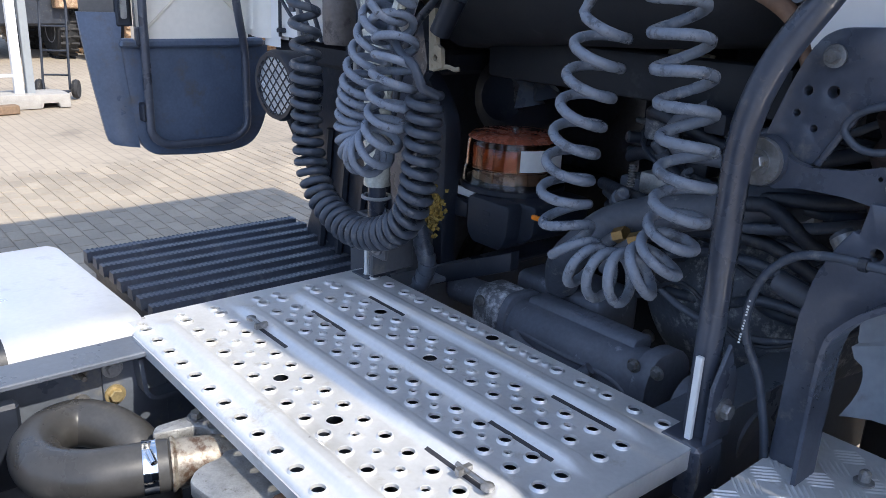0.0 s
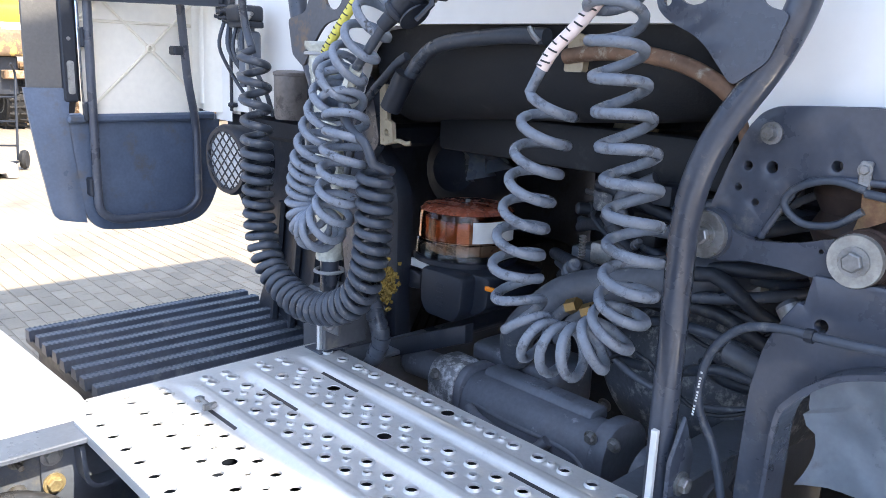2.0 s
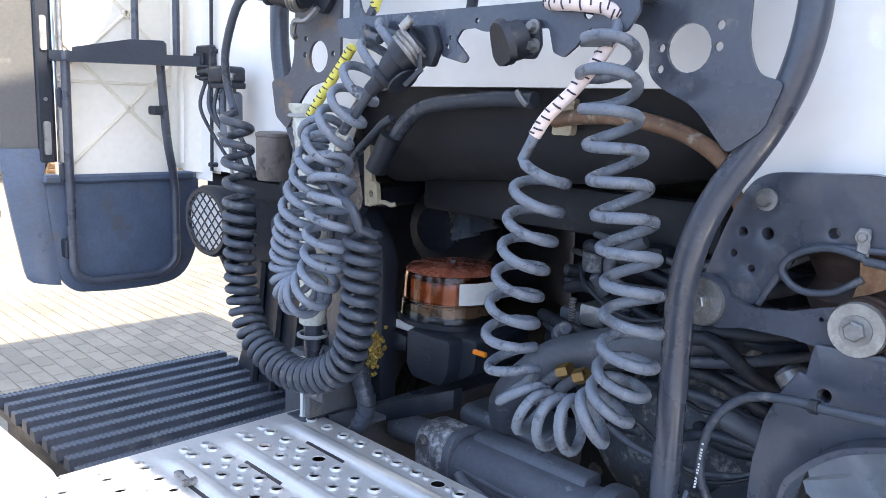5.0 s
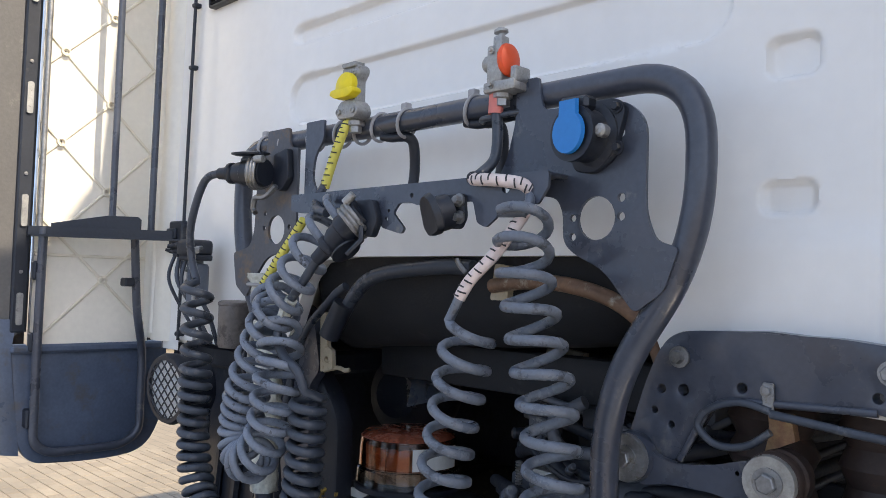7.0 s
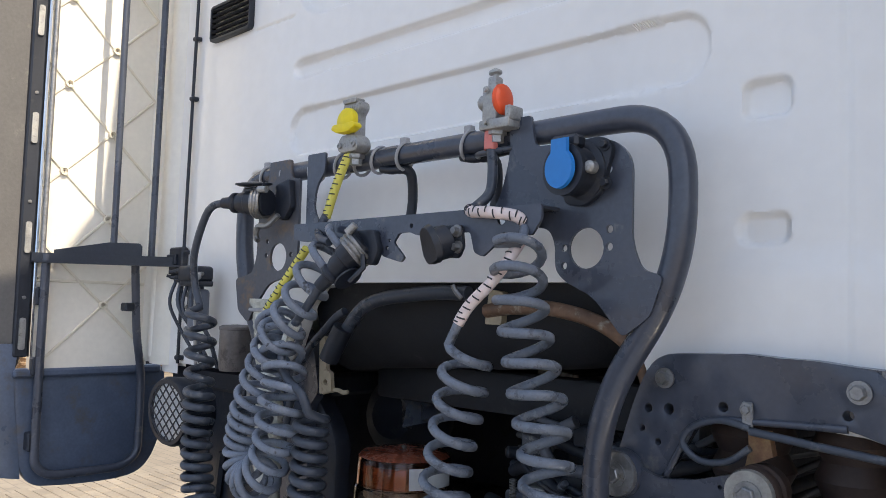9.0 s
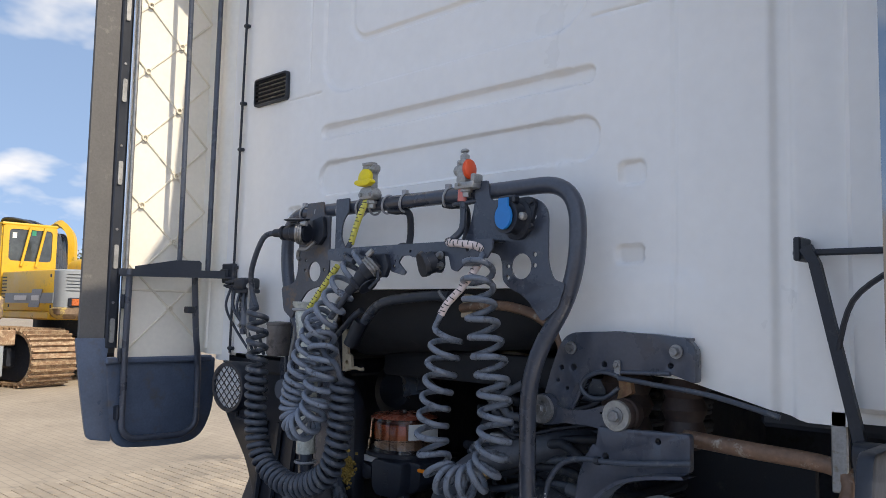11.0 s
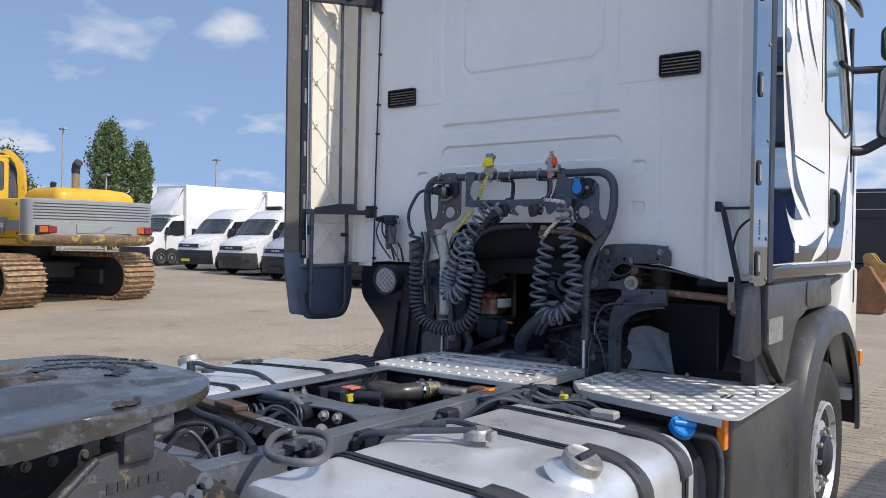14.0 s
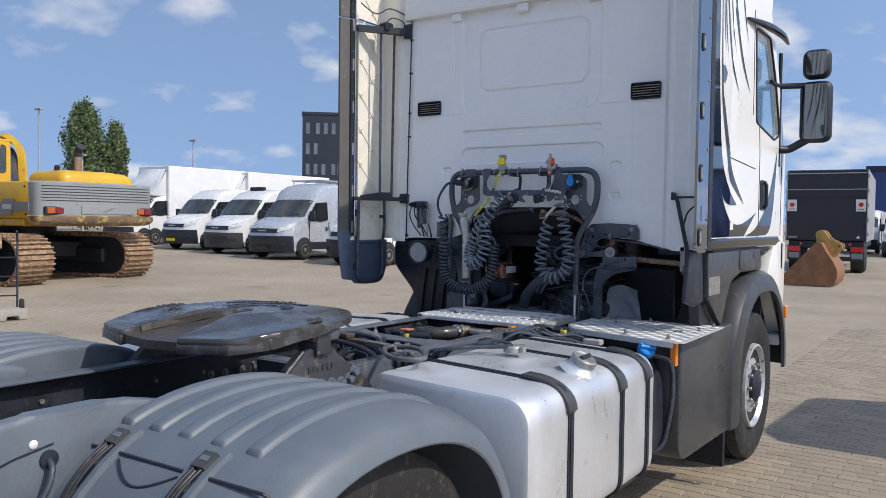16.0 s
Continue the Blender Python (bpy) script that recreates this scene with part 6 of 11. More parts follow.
# ---- mudguards and rear wheels ----
def mudguard(sgn):
    bm = bmesh.new()
    yc, zc, R = -2.98, 0.345, 0.68
    secs = []
    N = 36
    for k in range(N + 1):
        a = radians(-8 + 182 * k / N)
        secs.append((yc + R * math.cos(a) * (1.02 if a < 1.6 else 1.06), zc + R * math.sin(a)))
    # section across the guard: inner edge, flat top, rounded shoulder, short outer lip
    cross = [(0.47, -0.02), (0.49, 0.0), (0.8, 0.003), (1.0, 0.003), (1.15, -0.004), (1.21, -0.022), (1.245, -0.055), (1.255, -0.10)]
    th = 0.006
    outer, inner = [], []
    for y, z in secs:
        d = Vector((0, y - yc, z - zc)).normalized()
        outer.append([bm.verts.new((sgn * u, y + d.y * w, z + d.z * w)) for u, w in cross])
        inner.append([bm.verts.new((sgn * (u - 0.004), y + d.y * (w - th), z + d.z * (w - th))) for u, w in cross])
    for g in (outer, inner):
        for a, b in zip(g, g[1:]):
            for k in range(len(cross) - 1):
                bm.faces.new((a[k], a[k + 1], b[k + 1], b[k]))
    for a, b, c, d2 in zip(outer, outer[1:], inner, inner[1:]):
        bm.faces.new((a[-1], b[-1], d2[-1], c[-1]))
        bm.faces.new((a[0], c[0], d2[0], b[0]))
    for g, h in ((outer[0], inner[0]), (outer[-1], inner[-1])):
        for k in range(len(cross) - 1):
            bm.faces.new((g[k], h[k], h[k + 1], g[k + 1]))
    guard = part("mudguard", bm, GUARD, truck, "grey plastic rear mudguard with raised ribs")
    for x in (0.515, 0.645, 0.772, 0.907, 1.043):
        bm = bmesh.new()
        def rib_row(deg, h):
            a = radians(deg)
            d = Vector((0, math.cos(a), math.sin(a)))
            base = Vector((0, yc + R * math.cos(a) * (1.02 if a < 1.6 else 1.06), zc + R * math.sin(a)))
            return [bm.verts.new(base + d * hh + Vector((sgn * (x + o), 0, 0))) for o, hh in ((-0.029, -0.002), (-0.024, h * 0.8), (-0.017, h + 0.001), (0.017, h + 0.001), (0.024, h * 0.8), (0.029, -0.002))]

        rows = [rib_row(48 + 70 * k / 18, 0.014 * min(1, k / 4)) for k in range(19)]
        rows += [rib_row(118.5, 0.012), rib_row(119.4, -0.002)]
        for a, b in zip(rows, rows[1:]):
            for k in range(5):
                bm.faces.new((a[k], a[k + 1], b[k + 1], b[k]))
        part("rib", bm, GUARD, guard, angle=50)
    # seam and rubber latches at the rear section
    bm = bmesh.new()
    a = radians(127)
    d = Vector((0, math.cos(a), math.sin(a)))
    p = Vector((0, yc + R * d.y * 1.06, zc + R * d.z)) + d * 0.004
    tube(bm, [p + Vector((sgn * 0.49, 0, 0)), p + Vector((sgn * 1.18, 0, 0)), p + Vector((sgn * 1.235, 0, 0)) - d * 0.05], 0.005, 6)
    part("section_seam", bm, BLACK, guard)
    for x in (0.575, 0.945):
        def on(aa, off, u):
            dd = Vector((0, math.cos(radians(aa)), math.sin(radians(aa))))
            return Vector((sgn * (x + u), yc + R * dd.y * 1.06, zc + R * dd.z)) + dd * off

        def pad(a0, a1, w0, w1, h, mt, name, parent, label=""):
            bm = bmesh.new()
            rows = []
            for k in range(6):
                aa = a0 + (a1 - a0) * k / 5
                w = w0 + (w1 - w0) * k / 5
                rows.append([bm.verts.new(on(aa, hh, o)) for o, hh in ((-w, 0.0), (-w * 0.93, h), (w * 0.93, h), (w, 0.0))])
            for a_, b_ in zip(rows, rows[1:]):
                for k in range(3):
                    bm.faces.new((a_[k], a_[k + 1], b_[k + 1], b_[k]))
            bm.faces.new(rows[0][::-1])
            bm.faces.new(rows[-1])
            return part(name, bm, mt, parent, label)

        lt = pad(120.5, 148, 0.046, 0.040, 0.017, GUARD, "rubber_latch", guard, "raised mudguard latch with black strap")
        pad(124, 147, 0.024, 0.021, 0.0185, BLACK, "latch_recess", lt)
        pad(122.2, 126.2, 0.026, 0.026, 0.027, DARKGUARD, "latch_grip", lt)
        pad(123.4, 124.6, 0.016, 0.016, 0.0285, GUARD, "raised_mark", lt)
        pad(129.5, 131.5, 0.019, 0.019, 0.026, DARKGUARD, "latch_bridge", lt)
        pad(137, 139.5, 0.020, 0.017, 0.025, DARKGUARD, "latch_bridge", lt)
        for o in (-0.014, 0.014):
            bm = bmesh.new()
            tube(bm, [on(126 + 2.6 * k, 0.019 + 0.006 * math.sin(k * 0.6), o * (1 - 0.04 * k)) for k in range(9)], 0.0055, 8)
            part("latch_strap", bm, BLACK, lt)
        bm = bmesh.new()
        tube(bm, [on(127, 0.02, 0.0), on(131, 0.024, 0.003), on(135, 0.022, -0.002), on(141, 0.02, 0.0)], 0.007, 8)
        part("latch_tongue", bm, SLOTGREASE, lt)
        bm = bmesh.new()
        tube(bm, [on(141, 0.022, -0.012), on(143, 0.026, 0.0), on(141, 0.022, 0.012)], 0.005, 6)
        part("strap_link", bm, STEEL, lt)
    # shallow moulded hollows between the latches
    for xa, xb in ((0.635, 0.885),):
        bm = bmesh.new()
        rows = []
        for k in range(13):
            q = k / 12
            aa = 128.5 + 4.5 * math.sin(math.pi * q)
            dd = Vector((0, math.cos(radians(aa)), math.sin(radians(aa))))
            rows.append(Vector((sgn * (xa + (xb - xa) * q), yc + R * dd.y * 1.06, zc + R * dd.z)) + dd * 0.003)
        tube(bm, rows, 0.004, 6)
        part("moulded_line", bm, BLACK, guard)
    # side wall that closes the guard towards the rail
    bm = bmesh.new()
    wall = [(yc + R * math.cos(radians(q)) * (1.02 if q < 91 else 1.06) * 0.995, zc + R * math.sin(radians(q)) * 0.995) for q in range(24, 160, 6)]
    plate(bm, wall + [(wall[-1][0], 0.62), (wall[0][0], 0.62)], 'x', min(sgn * 0.466, sgn * 0.472), max(sgn * 0.466, sgn * 0.472))
    part("inner_wall", bm, GUARD, guard)
    # inner bracket panel towards the rail
    bm = bmesh.new()
    plate(bm, round_poly([(-3.10, 0.98), (-3.35, 1.03), (-3.66, 1.03), (-3.9, 0.985), (-4.5, 0.94), (-4.5, 0.6), (-3.5, 0.6), (-3.2, 0.8)], [0.05, 0.05, 0.06, 0.05, 0.02, 0.02, 0.1, 0.1]), 'x', sgn * 0.43, sgn * 0.49, (), 0.02)
    part("inner_panel", bm, GUARD, guard)
    bm = bmesh.new()
    tube(bm, [(sgn * 0.491, -3.55, 0.945), (sgn * 0.491, -3.66, 0.925), (sgn * 0.491, -3.9, 0.85)], 0.003, 6)
    part("panel_seam", bm, BLACK, guard)
    bm = bmesh.new()
    lathe(bm, [(0.012, 0), (0.012, 0.003), (0.009, 0.005), (0, 0.006)], (sgn * 0.49, -3.605, 0.954), (sgn, 0, 0), 16)
    part("white_plug", bm, PAPER, guard)
    bm = bmesh.new()
    lathe(bm, [(0.026, 0), (0.026, 0.006), (0.01, 0.008)], (sgn * 0.49, -3.563, 0.905), (sgn, 0, 0), 16)
    grom = part("grommet", bm, BLACK, guard)
    bm = bmesh.new()
    tube(bm, smoothed([(sgn * 0.49, -3.563, 0.905), (sgn * 0.52, -3.57, 0.88), (sgn * 0.53, -3.60, 0.82), (sgn * 0.53, -3.68, 0.74)], 5), 0.009, 8)
    part("tail_cable", bm, CABLE, grom)
    # wear slits along two ribs
    for x, y0 in ((0.64, -3.0), (1.02, -3.02)):
        bm = bmesh.new()
        rows = [Vector((sgn * (x + 0.012 * math.sin(k)), y0 - 0.05 + 0.02 * k, 0)) for k in range(6)]
        for q in rows:
            q.z = zc + math.sqrt(max(0.0, (R + 0.0035) ** 2 - (q.y - yc) ** 2))
        tube(bm, rows, [0.001, 0.003, 0.004, 0.004, 0.003, 0.001], 6)
        part("wear_slit", bm, BLACK, guard)
    # the arch is a little squarer than a circle
    parts = [guard] + [c for c in guard.children_recursive if c.name.split(".")[0] not in ("inner_panel", "panel_seam", "white_plug", "grommet", "tail_cable")]
    for ob in parts:
        for v in ob.data.vertices:
            q = Vector((0, v.co.y - yc, v.co.z - zc))
            a = math.atan2(q.z, q.y)
            v.co = Vector((v.co.x, yc, zc)) + q * (1 + (0.045 if q.y < 0 else 0.06) * math.sin(2 * a) ** 2)
    return guard


mudguard(1)
mudguard(-1)


def wheel(x0, x1, y, z, R, name, label, outer):
    """A lorry wheel between x0 and x1; outer is the sign of its outside."""
    bm = bmesh.new()
    cx, w = (x0 + x1) / 2, abs(x1 - x0) / 2
    prof = [(0.30, -w * 0.8), (0.34, -w * 0.95), (R * 0.82, -w), (R * 0.93, -w * 0.97), (R * 0.985, -w * 0.86), (R, -w * 0.6), (R, -w * 0.35), (R - 0.013, -w * 0.33), (R - 0.013, -w * 0.27), (R, -w * 0.25),
            (R, -w * 0.04), (R - 0.013, -w * 0.02), (R - 0.013, w * 0.02), (R, w * 0.04), (R, w * 0.25), (R - 0.013, w * 0.27), (R - 0.013, w * 0.33), (R, w * 0.35), (R, w * 0.6), (R * 0.985, w * 0.86), (R * 0.93, w * 0.97), (R * 0.82, w), (0.34, w * 0.95), (0.30, w * 0.8)]
    lathe(bm, prof, (cx, y, z), (1, 0, 0), 56)
    whl = part(name, bm, RUBBER, truck, label)
    bm = bmesh.new()
    s = outer
    o = (cx, y, z)
    e = w
    lathe(bm, [(0.30, s * e * 0.75), (0.295, s * e * 1.0), (0.28, s * e * 1.02), (0.262, s * e * 0.8), (0.24, s * e * 0.7), (0.17, s * e * 0.85), (0.12, s * e * 0.88), (0.12, s * e * 0.4), (0.0, s * e * 0.4)], o, (1, 0, 0), 48)
    rim = part("rim", bm, RIMSTEEL, whl, "silver steel rim")
    for k in range(10):
        a = 2 * math.pi * k / 10
        bm = bmesh.new()
        lathe(bm, [(0.016, 0), (0.016, 0.03 * 1), (0.008, 0.036)], (cx + s * e * 0.82, y + 0.145 * math.cos(a), z + 0.145 * math.sin(a)), (s, 0, 0), 6)
        part("wheel_nut", bm, STEEL, rim)
        bm = bmesh.new()
        a += math.pi / 10
        lathe(bm, [(0.0, 0.002), (0.02, 0.002), (0.02, 0.0)], (cx + s * e * 0.80, y + 0.212 * math.cos(a), z + 0.212 * math.sin(a)), (s, 0, 0), 12)
        part("hand_hole", bm, BLACK, rim)
    bm = bmesh.new()
    lathe(bm, [(0.115, s * e * 0.4), (0.11, s * e * 1.05), (0.09, s * e * 1.15), (0.0, s * e * 1.18)], o, (1, 0, 0), 32)
    part("hub", bm, BLACK, whl)
    return whl


for s in (-1, 1):
    wheel(s * 0.92, s * 1.20, 1.22, 0.41, 0.52, "front_wheel", "front wheel with silver rim and worn tyre", s)
    wheel(s * 0.90, s * 1.17, -2.98, 0.395, 0.505, "rear_wheel", "outer rear wheel under the mudguard", s)
    wheel(s * 0.57, s * 0.84, -2.98, 0.395, 0.505, "rear_wheel", "inner rear wheel under the mudguard", -s)

# front wing and lower cab trim on the right
bm = bmesh.new()
yc, zc = 1.22, 0.43
secs = []
for k in range(30):
    a = radians(2 + 191 * k / 29)
    ry, rz = 0.80, 0.80
    ry, rz = ry * (1 + 0.06 * abs(math.sin(2 * a))), rz * (1 + 0.05 * abs(math.sin(2 * a)))
    secs.append((yc + ry * math.cos(a), zc + rz * math.sin(a), a))
cross = [(0.85, 0.0), (1.13, 0.0), (1.19, -0.008), (1.235, -0.035), (1.255, -0.085), (1.258, -0.15), (1.235, -0.155)]
g1 = []
for y, z, a in secs:
    d = Vector((0, math.cos(a), math.sin(a)))
    g1.append([bm.verts.new((u, y + d.y * w, z + d.z * w)) for u, w in cross])
for a, b in zip(g1, g1[1:]):
    for k in range(len(cross) - 1):
        bm.faces.new((a[k], a[k + 1], b[k + 1], b[k]))
wing = part("front_wing", bm, DARKGUARD, truck, "grey plastic front wing")
bm = bmesh.new()
plate(bm, round_poly([(0.0, 1.385), (-0.005, 1.13), (0.20, 0.985), (0.30, 0.93), (0.40, 1.08), (0.50, 1.19), (0.72, 1.24), (1.30, 1.235), (1.25, 1.385)], [0.01, 0.02, 0.03, 0.01, 0.05, 0.06, 0.05, 0.03, 0.02]), 'x', 1.165, 1.20, (), 0.006)
low = part("lower_cab_panel", bm, DARKGUARD, truck, "dark grey worn lower cab panel")
bm = bmesh.new()
plate(bm, round_poly([(0.70, 1.384), (0.68, 1.27), (0.74, 1.25), (1.28, 1.25), (1.22, 1.384)], 0.03), 'x', 1.20, 1.206, (), 0.003)
part("step_panel", bm, DARKGUARD, low)
bm = bmesh.new()
plate(bm, rrect(-0.002, 0.225, 1.135, 1.242, 0.012), 'x', 1.20, 1.207)
badge = part("badge_plate", bm, CASTALU, low, "square metal badge plate")
for k in range(5):
    bm = bmesh.new()
    box(bm, 1.207, 1.2105, 0.03 + k * 0.034, 0.055 + k * 0.034, 1.19, 1.215)
    part("badge_mark", bm, CHROME, badge)
bm = bmesh.new()
plate(bm, round_poly([(-0.05, 1.38), (-0.04, 1.12), (0.2, 0.96), (0.3, 0.6), (0.12, 0.6), (0.0, 0.93), (-0.12, 1.38)], 0.03), 'x', 1.10, 1.16)
part("panel_return", bm, BLACK, low)
bm = bmesh.new()
plate(bm, round_poly([(1.75, 1.42), (1.55, 1.18), (1.95, 0.75), (2.1, 0.6), (2.15, 1.42)], 0.04), 'x', 1.10, 1.19, (), 0.01)
part("front_corner_panel", bm, WHITE, truck)
bm = bmesh.new()
box(bm, 1.02, 1.22, 1.86, 2.06, 0.62, 0.70, 0.01)
part("front_step", bm, ALU, truck, "metal front step")
bm = bmesh.new()
box(bm, 1.235, 1.26, 1.90, 1.95, 0.83, 0.93, 0.008)
part("side_marker", bm, ORANGE, truck, "orange side marker lamp")
bm = bmesh.new()
box(bm, 0.9, 1.2, 0.42, 0.45, 0.02, 0.6, 0.006)
part("mud_flap", bm, RUBBER, truck)

# left ribbed step plate
STEPGREY = mat("dusty_blue_black_tread", (0.075, 0.088, 0.115), 0.42, var=0.3, scale=6, fine=140, bump=0.2, dirt=(0.15, 0.155, 0.165), dirty=0.2)
bm = bmesh.new()
box(bm, -1.30, -0.62, -0.48, 0.16, 0.795, 0.815)
st = part("step_plate", bm, BLACK, truck, "black ribbed anti-slip step plate")
for k in range(9):
    x = -1.285 + k * 0.068
    bm = bmesh.new()
    plate(bm, [(x, 0.812), (x + 0.006, 0.84), (x + 0.034, 0.84), (x + 0.04, 0.812)], 'y', -0.485 + 0.004 * (k % 2), 0.165)
    r = part("tread_rib", bm, STEPGREY, st)
    bm = bmesh.new()
    for j in range(50):
        y = -0.478 + j * 0.0128
        for xx in (x + 0.009, x + 0.031):
            v = [bm.verts.new(q) for q in ((xx - 0.004, y, 0.84), (xx + 0.004, y, 0.84), (xx + 0.004, y + 0.008, 0.84), (xx - 0.004, y + 0.008, 0.84), (xx, y + 0.004, 0.8435))]
            for a, b in ((0, 1), (1, 2), (2, 3), (3, 0)):
                bm.faces.new((v[a], v[b], v[4]))
    tagged(part("grip_teeth", bm, STEPGREY, r), kind="stuff")
bm = bmesh.new()
box(bm, -1.29, -0.55, -0.46, 0.12, 0.30, 0.795, 0.02)
part("battery_box", bm, BLACK, truck, "black battery box under the step plate")
bm = bmesh.new()
box(bm, 0.41, 0.82, 0.55, 0.57, 0.22, 1.25, 0.004)
part("splash_guard", bm, BLACK, truck)

# ---- hose rack ----
RY = -0.11
bm = bmesh.new()
tube(bm, rounded([(0.416, RY, 0.86), (0.412, RY, 1.46), (0.546, RY, 1.66), (0.546, RY, 1.883), (-0.535, RY, 1.883), (-0.532, RY, 1.66), (-0.41, RY, 1.46), (-0.405, RY, 0.86)], 0.10, 10), 0.0195, 24)
rack = part("hose_rack", bm, NAVY, truck, "dark blue-grey tubular hose rack")
PY0, PY1 = RY - 0.024, RY - 0.018
bm = bmesh.new()
plate(bm, round_poly([(0.262, 1.906), (0.262, 1.845), (0.245, 1.785), (0.222, 1.752), (0.30, 1.734), (0.342, 1.726), (0.352, 1.704), (0.353, 1.664), (0.372, 1.647), (0.42, 1.626), (0.468, 1.57), (0.51, 1.60), (0.53, 1.655), (0.497, 1.664), (0.482, 1.70), (0.482, 1.822), (0.45, 1.852), (0.312, 1.856), (0.302, 1.906)], [0.004, 0.02, 0.03, 0.01, 0.004, 0.012, 0.01, 0.02, 0.02, 0.02, 0.01, 0.01, 0.01, 0.012, 0.02, 0.03, 0.03, 0.012, 0.004]), 'y', PY0, PY1,
      [(0.407, 1.696, 0.030), (0.369, 1.697, 0.0055), (0.369, 1.671, 0.0055), (0.446, 1.722, 0.006), (0.446, 1.697, 0.006), (0.444, 1.808, 0.006)])
part("socket_plate", bm, NAVY, rack, "dark steel plate with round holes")
bm = bmesh.new()
plate(bm, round_poly([(-0.405, 1.906), (-0.33, 1.906), (-0.325, 1.866), (-0.296, 1.862), (-0.296, 1.69), (-0.325, 1.66), (-0.395, 1.645), (-0.43, 1.61), (-0.47, 1.56), (-0.51, 1.585), (-0.525, 1.655), (-0.46, 1.668), (-0.445, 1.70), (-0.44, 1.83), (-0.41, 1.862)], [0.005, 0.005, 0.01, 0.006, 0.02, 0.02, 0.02, 0.02, 0.01, 0.01, 0.01, 0.015, 0.015, 0.02, 0.01]), 'y', PY0, PY1, [(-0.364, 1.701, 0.030), (-0.408, 1.705, 0.0055), (-0.318, 1.705, 0.0055), (-0.405, 1.735, 0.0055)])
part("socket_plate", bm, WORNNAVY, rack, "dark steel plate with round hole and rust stains")
# shelf: left strap, top, front flange with its tabs
bm = bmesh.new()
plate(bm, round_poly([(-0.262, 1.906), (-0.205, 1.906), (-0.205, 1.868), (-0.232, 1.84), (-0.238, 1.79), (-0.21, 1.758), (-0.21, 1.735), (-0.262, 1.735)], [0.004, 0.004, 0.01, 0.02, 0.02, 0.01, 0.003, 0.01]), 'y', PY0 - 0.006, PY0 - 0.001)
part("shelf_strap", bm, NAVY, rack)
bm = bmesh.new()
box(bm, -0.224, 0.36, RY - 0.08, RY - 0.02, 1.753, 1.758, 0.0015)
part("cross_shelf", bm, NAVY, rack, "dark steel cross shelf")
bm = bmesh.new()
plate(bm, round_poly([(-0.224, 1.757), (0.372, 1.757), (0.372, 1.735), (0.355, 1.712), (0.315, 1.714), (0.302, 1.720), (0.282, 1.697), (0.262, 1.683), (0.245, 1.69), (0.236, 1.722), (0.118, 1.722), (0.10, 1.728), (0.075, 1.727), (0.062, 1.712), (0.09, 1.686), (0.082, 1.678), (0.036, 1.689), (0.022, 1.71), (0.016, 1.724), (-0.19, 1.722), (-0.224, 1.728)], 0.005), 'y', RY - 0.085, RY - 0.08,
      [(0.292, 1.708, 0.004), (0.046, 1.703, 0.004), (0.052, 1.716, 0.003), (0.105, 1.738, 0.004), (0.298, 1.738, 0.008)])
part("shelf_flange", bm, NAVY, rack)
# rubber hangers and cable ties
for x in (-0.02, 0.185):
    bm = bmesh.new()
    tube(bm, smoothed([(x - 0.045, RY - 0.004, 1.862), (x - 0.02, RY, 1.857), (x + 0.005, RY + 0.008, 1.858), (x + 0.012, RY + 0.02, 1.845), (x + 0.006, RY + 0.03, 1.80), (x, RY + 0.03, 1.762)], 5), [0.008] * 8 + [0.0095] * 18, 8)
    hg = part("hanger", bm, BLACK, rack)
    bm = bmesh.new()
    lathe(bm, [(0.0, 1.775), (0.012, 1.772), (0.022, 1.765), (0.026, 1.752), (0.026, 1.745)][::-1], (x - 0.012, RY + 0.022, 0), (0, 0, 1), 14)
    part("hanger_foot", bm, BLACK, hg)
for x in (-0.445, -0.37, -0.27, -0.185, -0.125, -0.075, -0.005, 0.155):
    bm = bmesh.new()
    ring = [Vector((x + 0.006 * math.sin(a), RY + 0.0222 * math.cos(a), 1.88 + 0.0245 * math.sin(a))) for a in [2 * math.pi * k / 20 for k in range(20)]]
    tube(bm, ring, 0.0032, 6, True)
    if x in (-0.005, 0.155, -0.445):
        box(bm, x - 0.008, x + 0.008, RY - 0.01, RY + 0.004, 1.901, 1.914, 0.002)
    part("cable_tie", bm, TIE, rack, "grey cable tie")
# post feet with the pale strip
for sx in (0.416, -0.405):
    bm = bmesh.new()
    box(bm, sx - 0.035, sx + 0.035, RY - 0.05, RY + 0.02, 0.88, 0.97, 0.006)
    plate(bm, [(RY - 0.03, 0.97), (RY + 0.03, 0.97), (RY + 0.03, 1.06), (RY, 1.12), (RY - 0.03, 1.06)], 'x', sx + 0.026, sx + 0.034, (), 0.003)
    foot = part("post_foot", bm, NAVY, rack)
    bm = bmesh.new()
    bolt(bm, (sx + 0.034, RY, 1.02), (1, 0, 0), 0.012, 0.012)
    part("bolt", bm, STEEL, foot)
    bm = bmesh.new()
    box(bm, sx + 0.0, sx + 0.01, RY - 0.034, RY - 0.026, 0.97, 1.10, 0.001)
    part("pale_strip", bm, PAPER, foot)
bm = bmesh.new()
box(bm, -0.345, -0.295, RY - 0.06, RY - 0.048, 1.035, 1.085, 0.003)
box(bm, -0.35, -0.338, RY - 0.06, RY + 0.05, 0.99, 1.085, 0.003)
lug = part("lug_bracket", bm, GREY, truck, "grey steel lug with a hexagon bolt")
bm = bmesh.new()
bolt(bm, (-0.318, RY - 0.06, 1.06), (0, -1, 0), 0.011, 0.012)
part("bolt", bm, STEEL, lug)
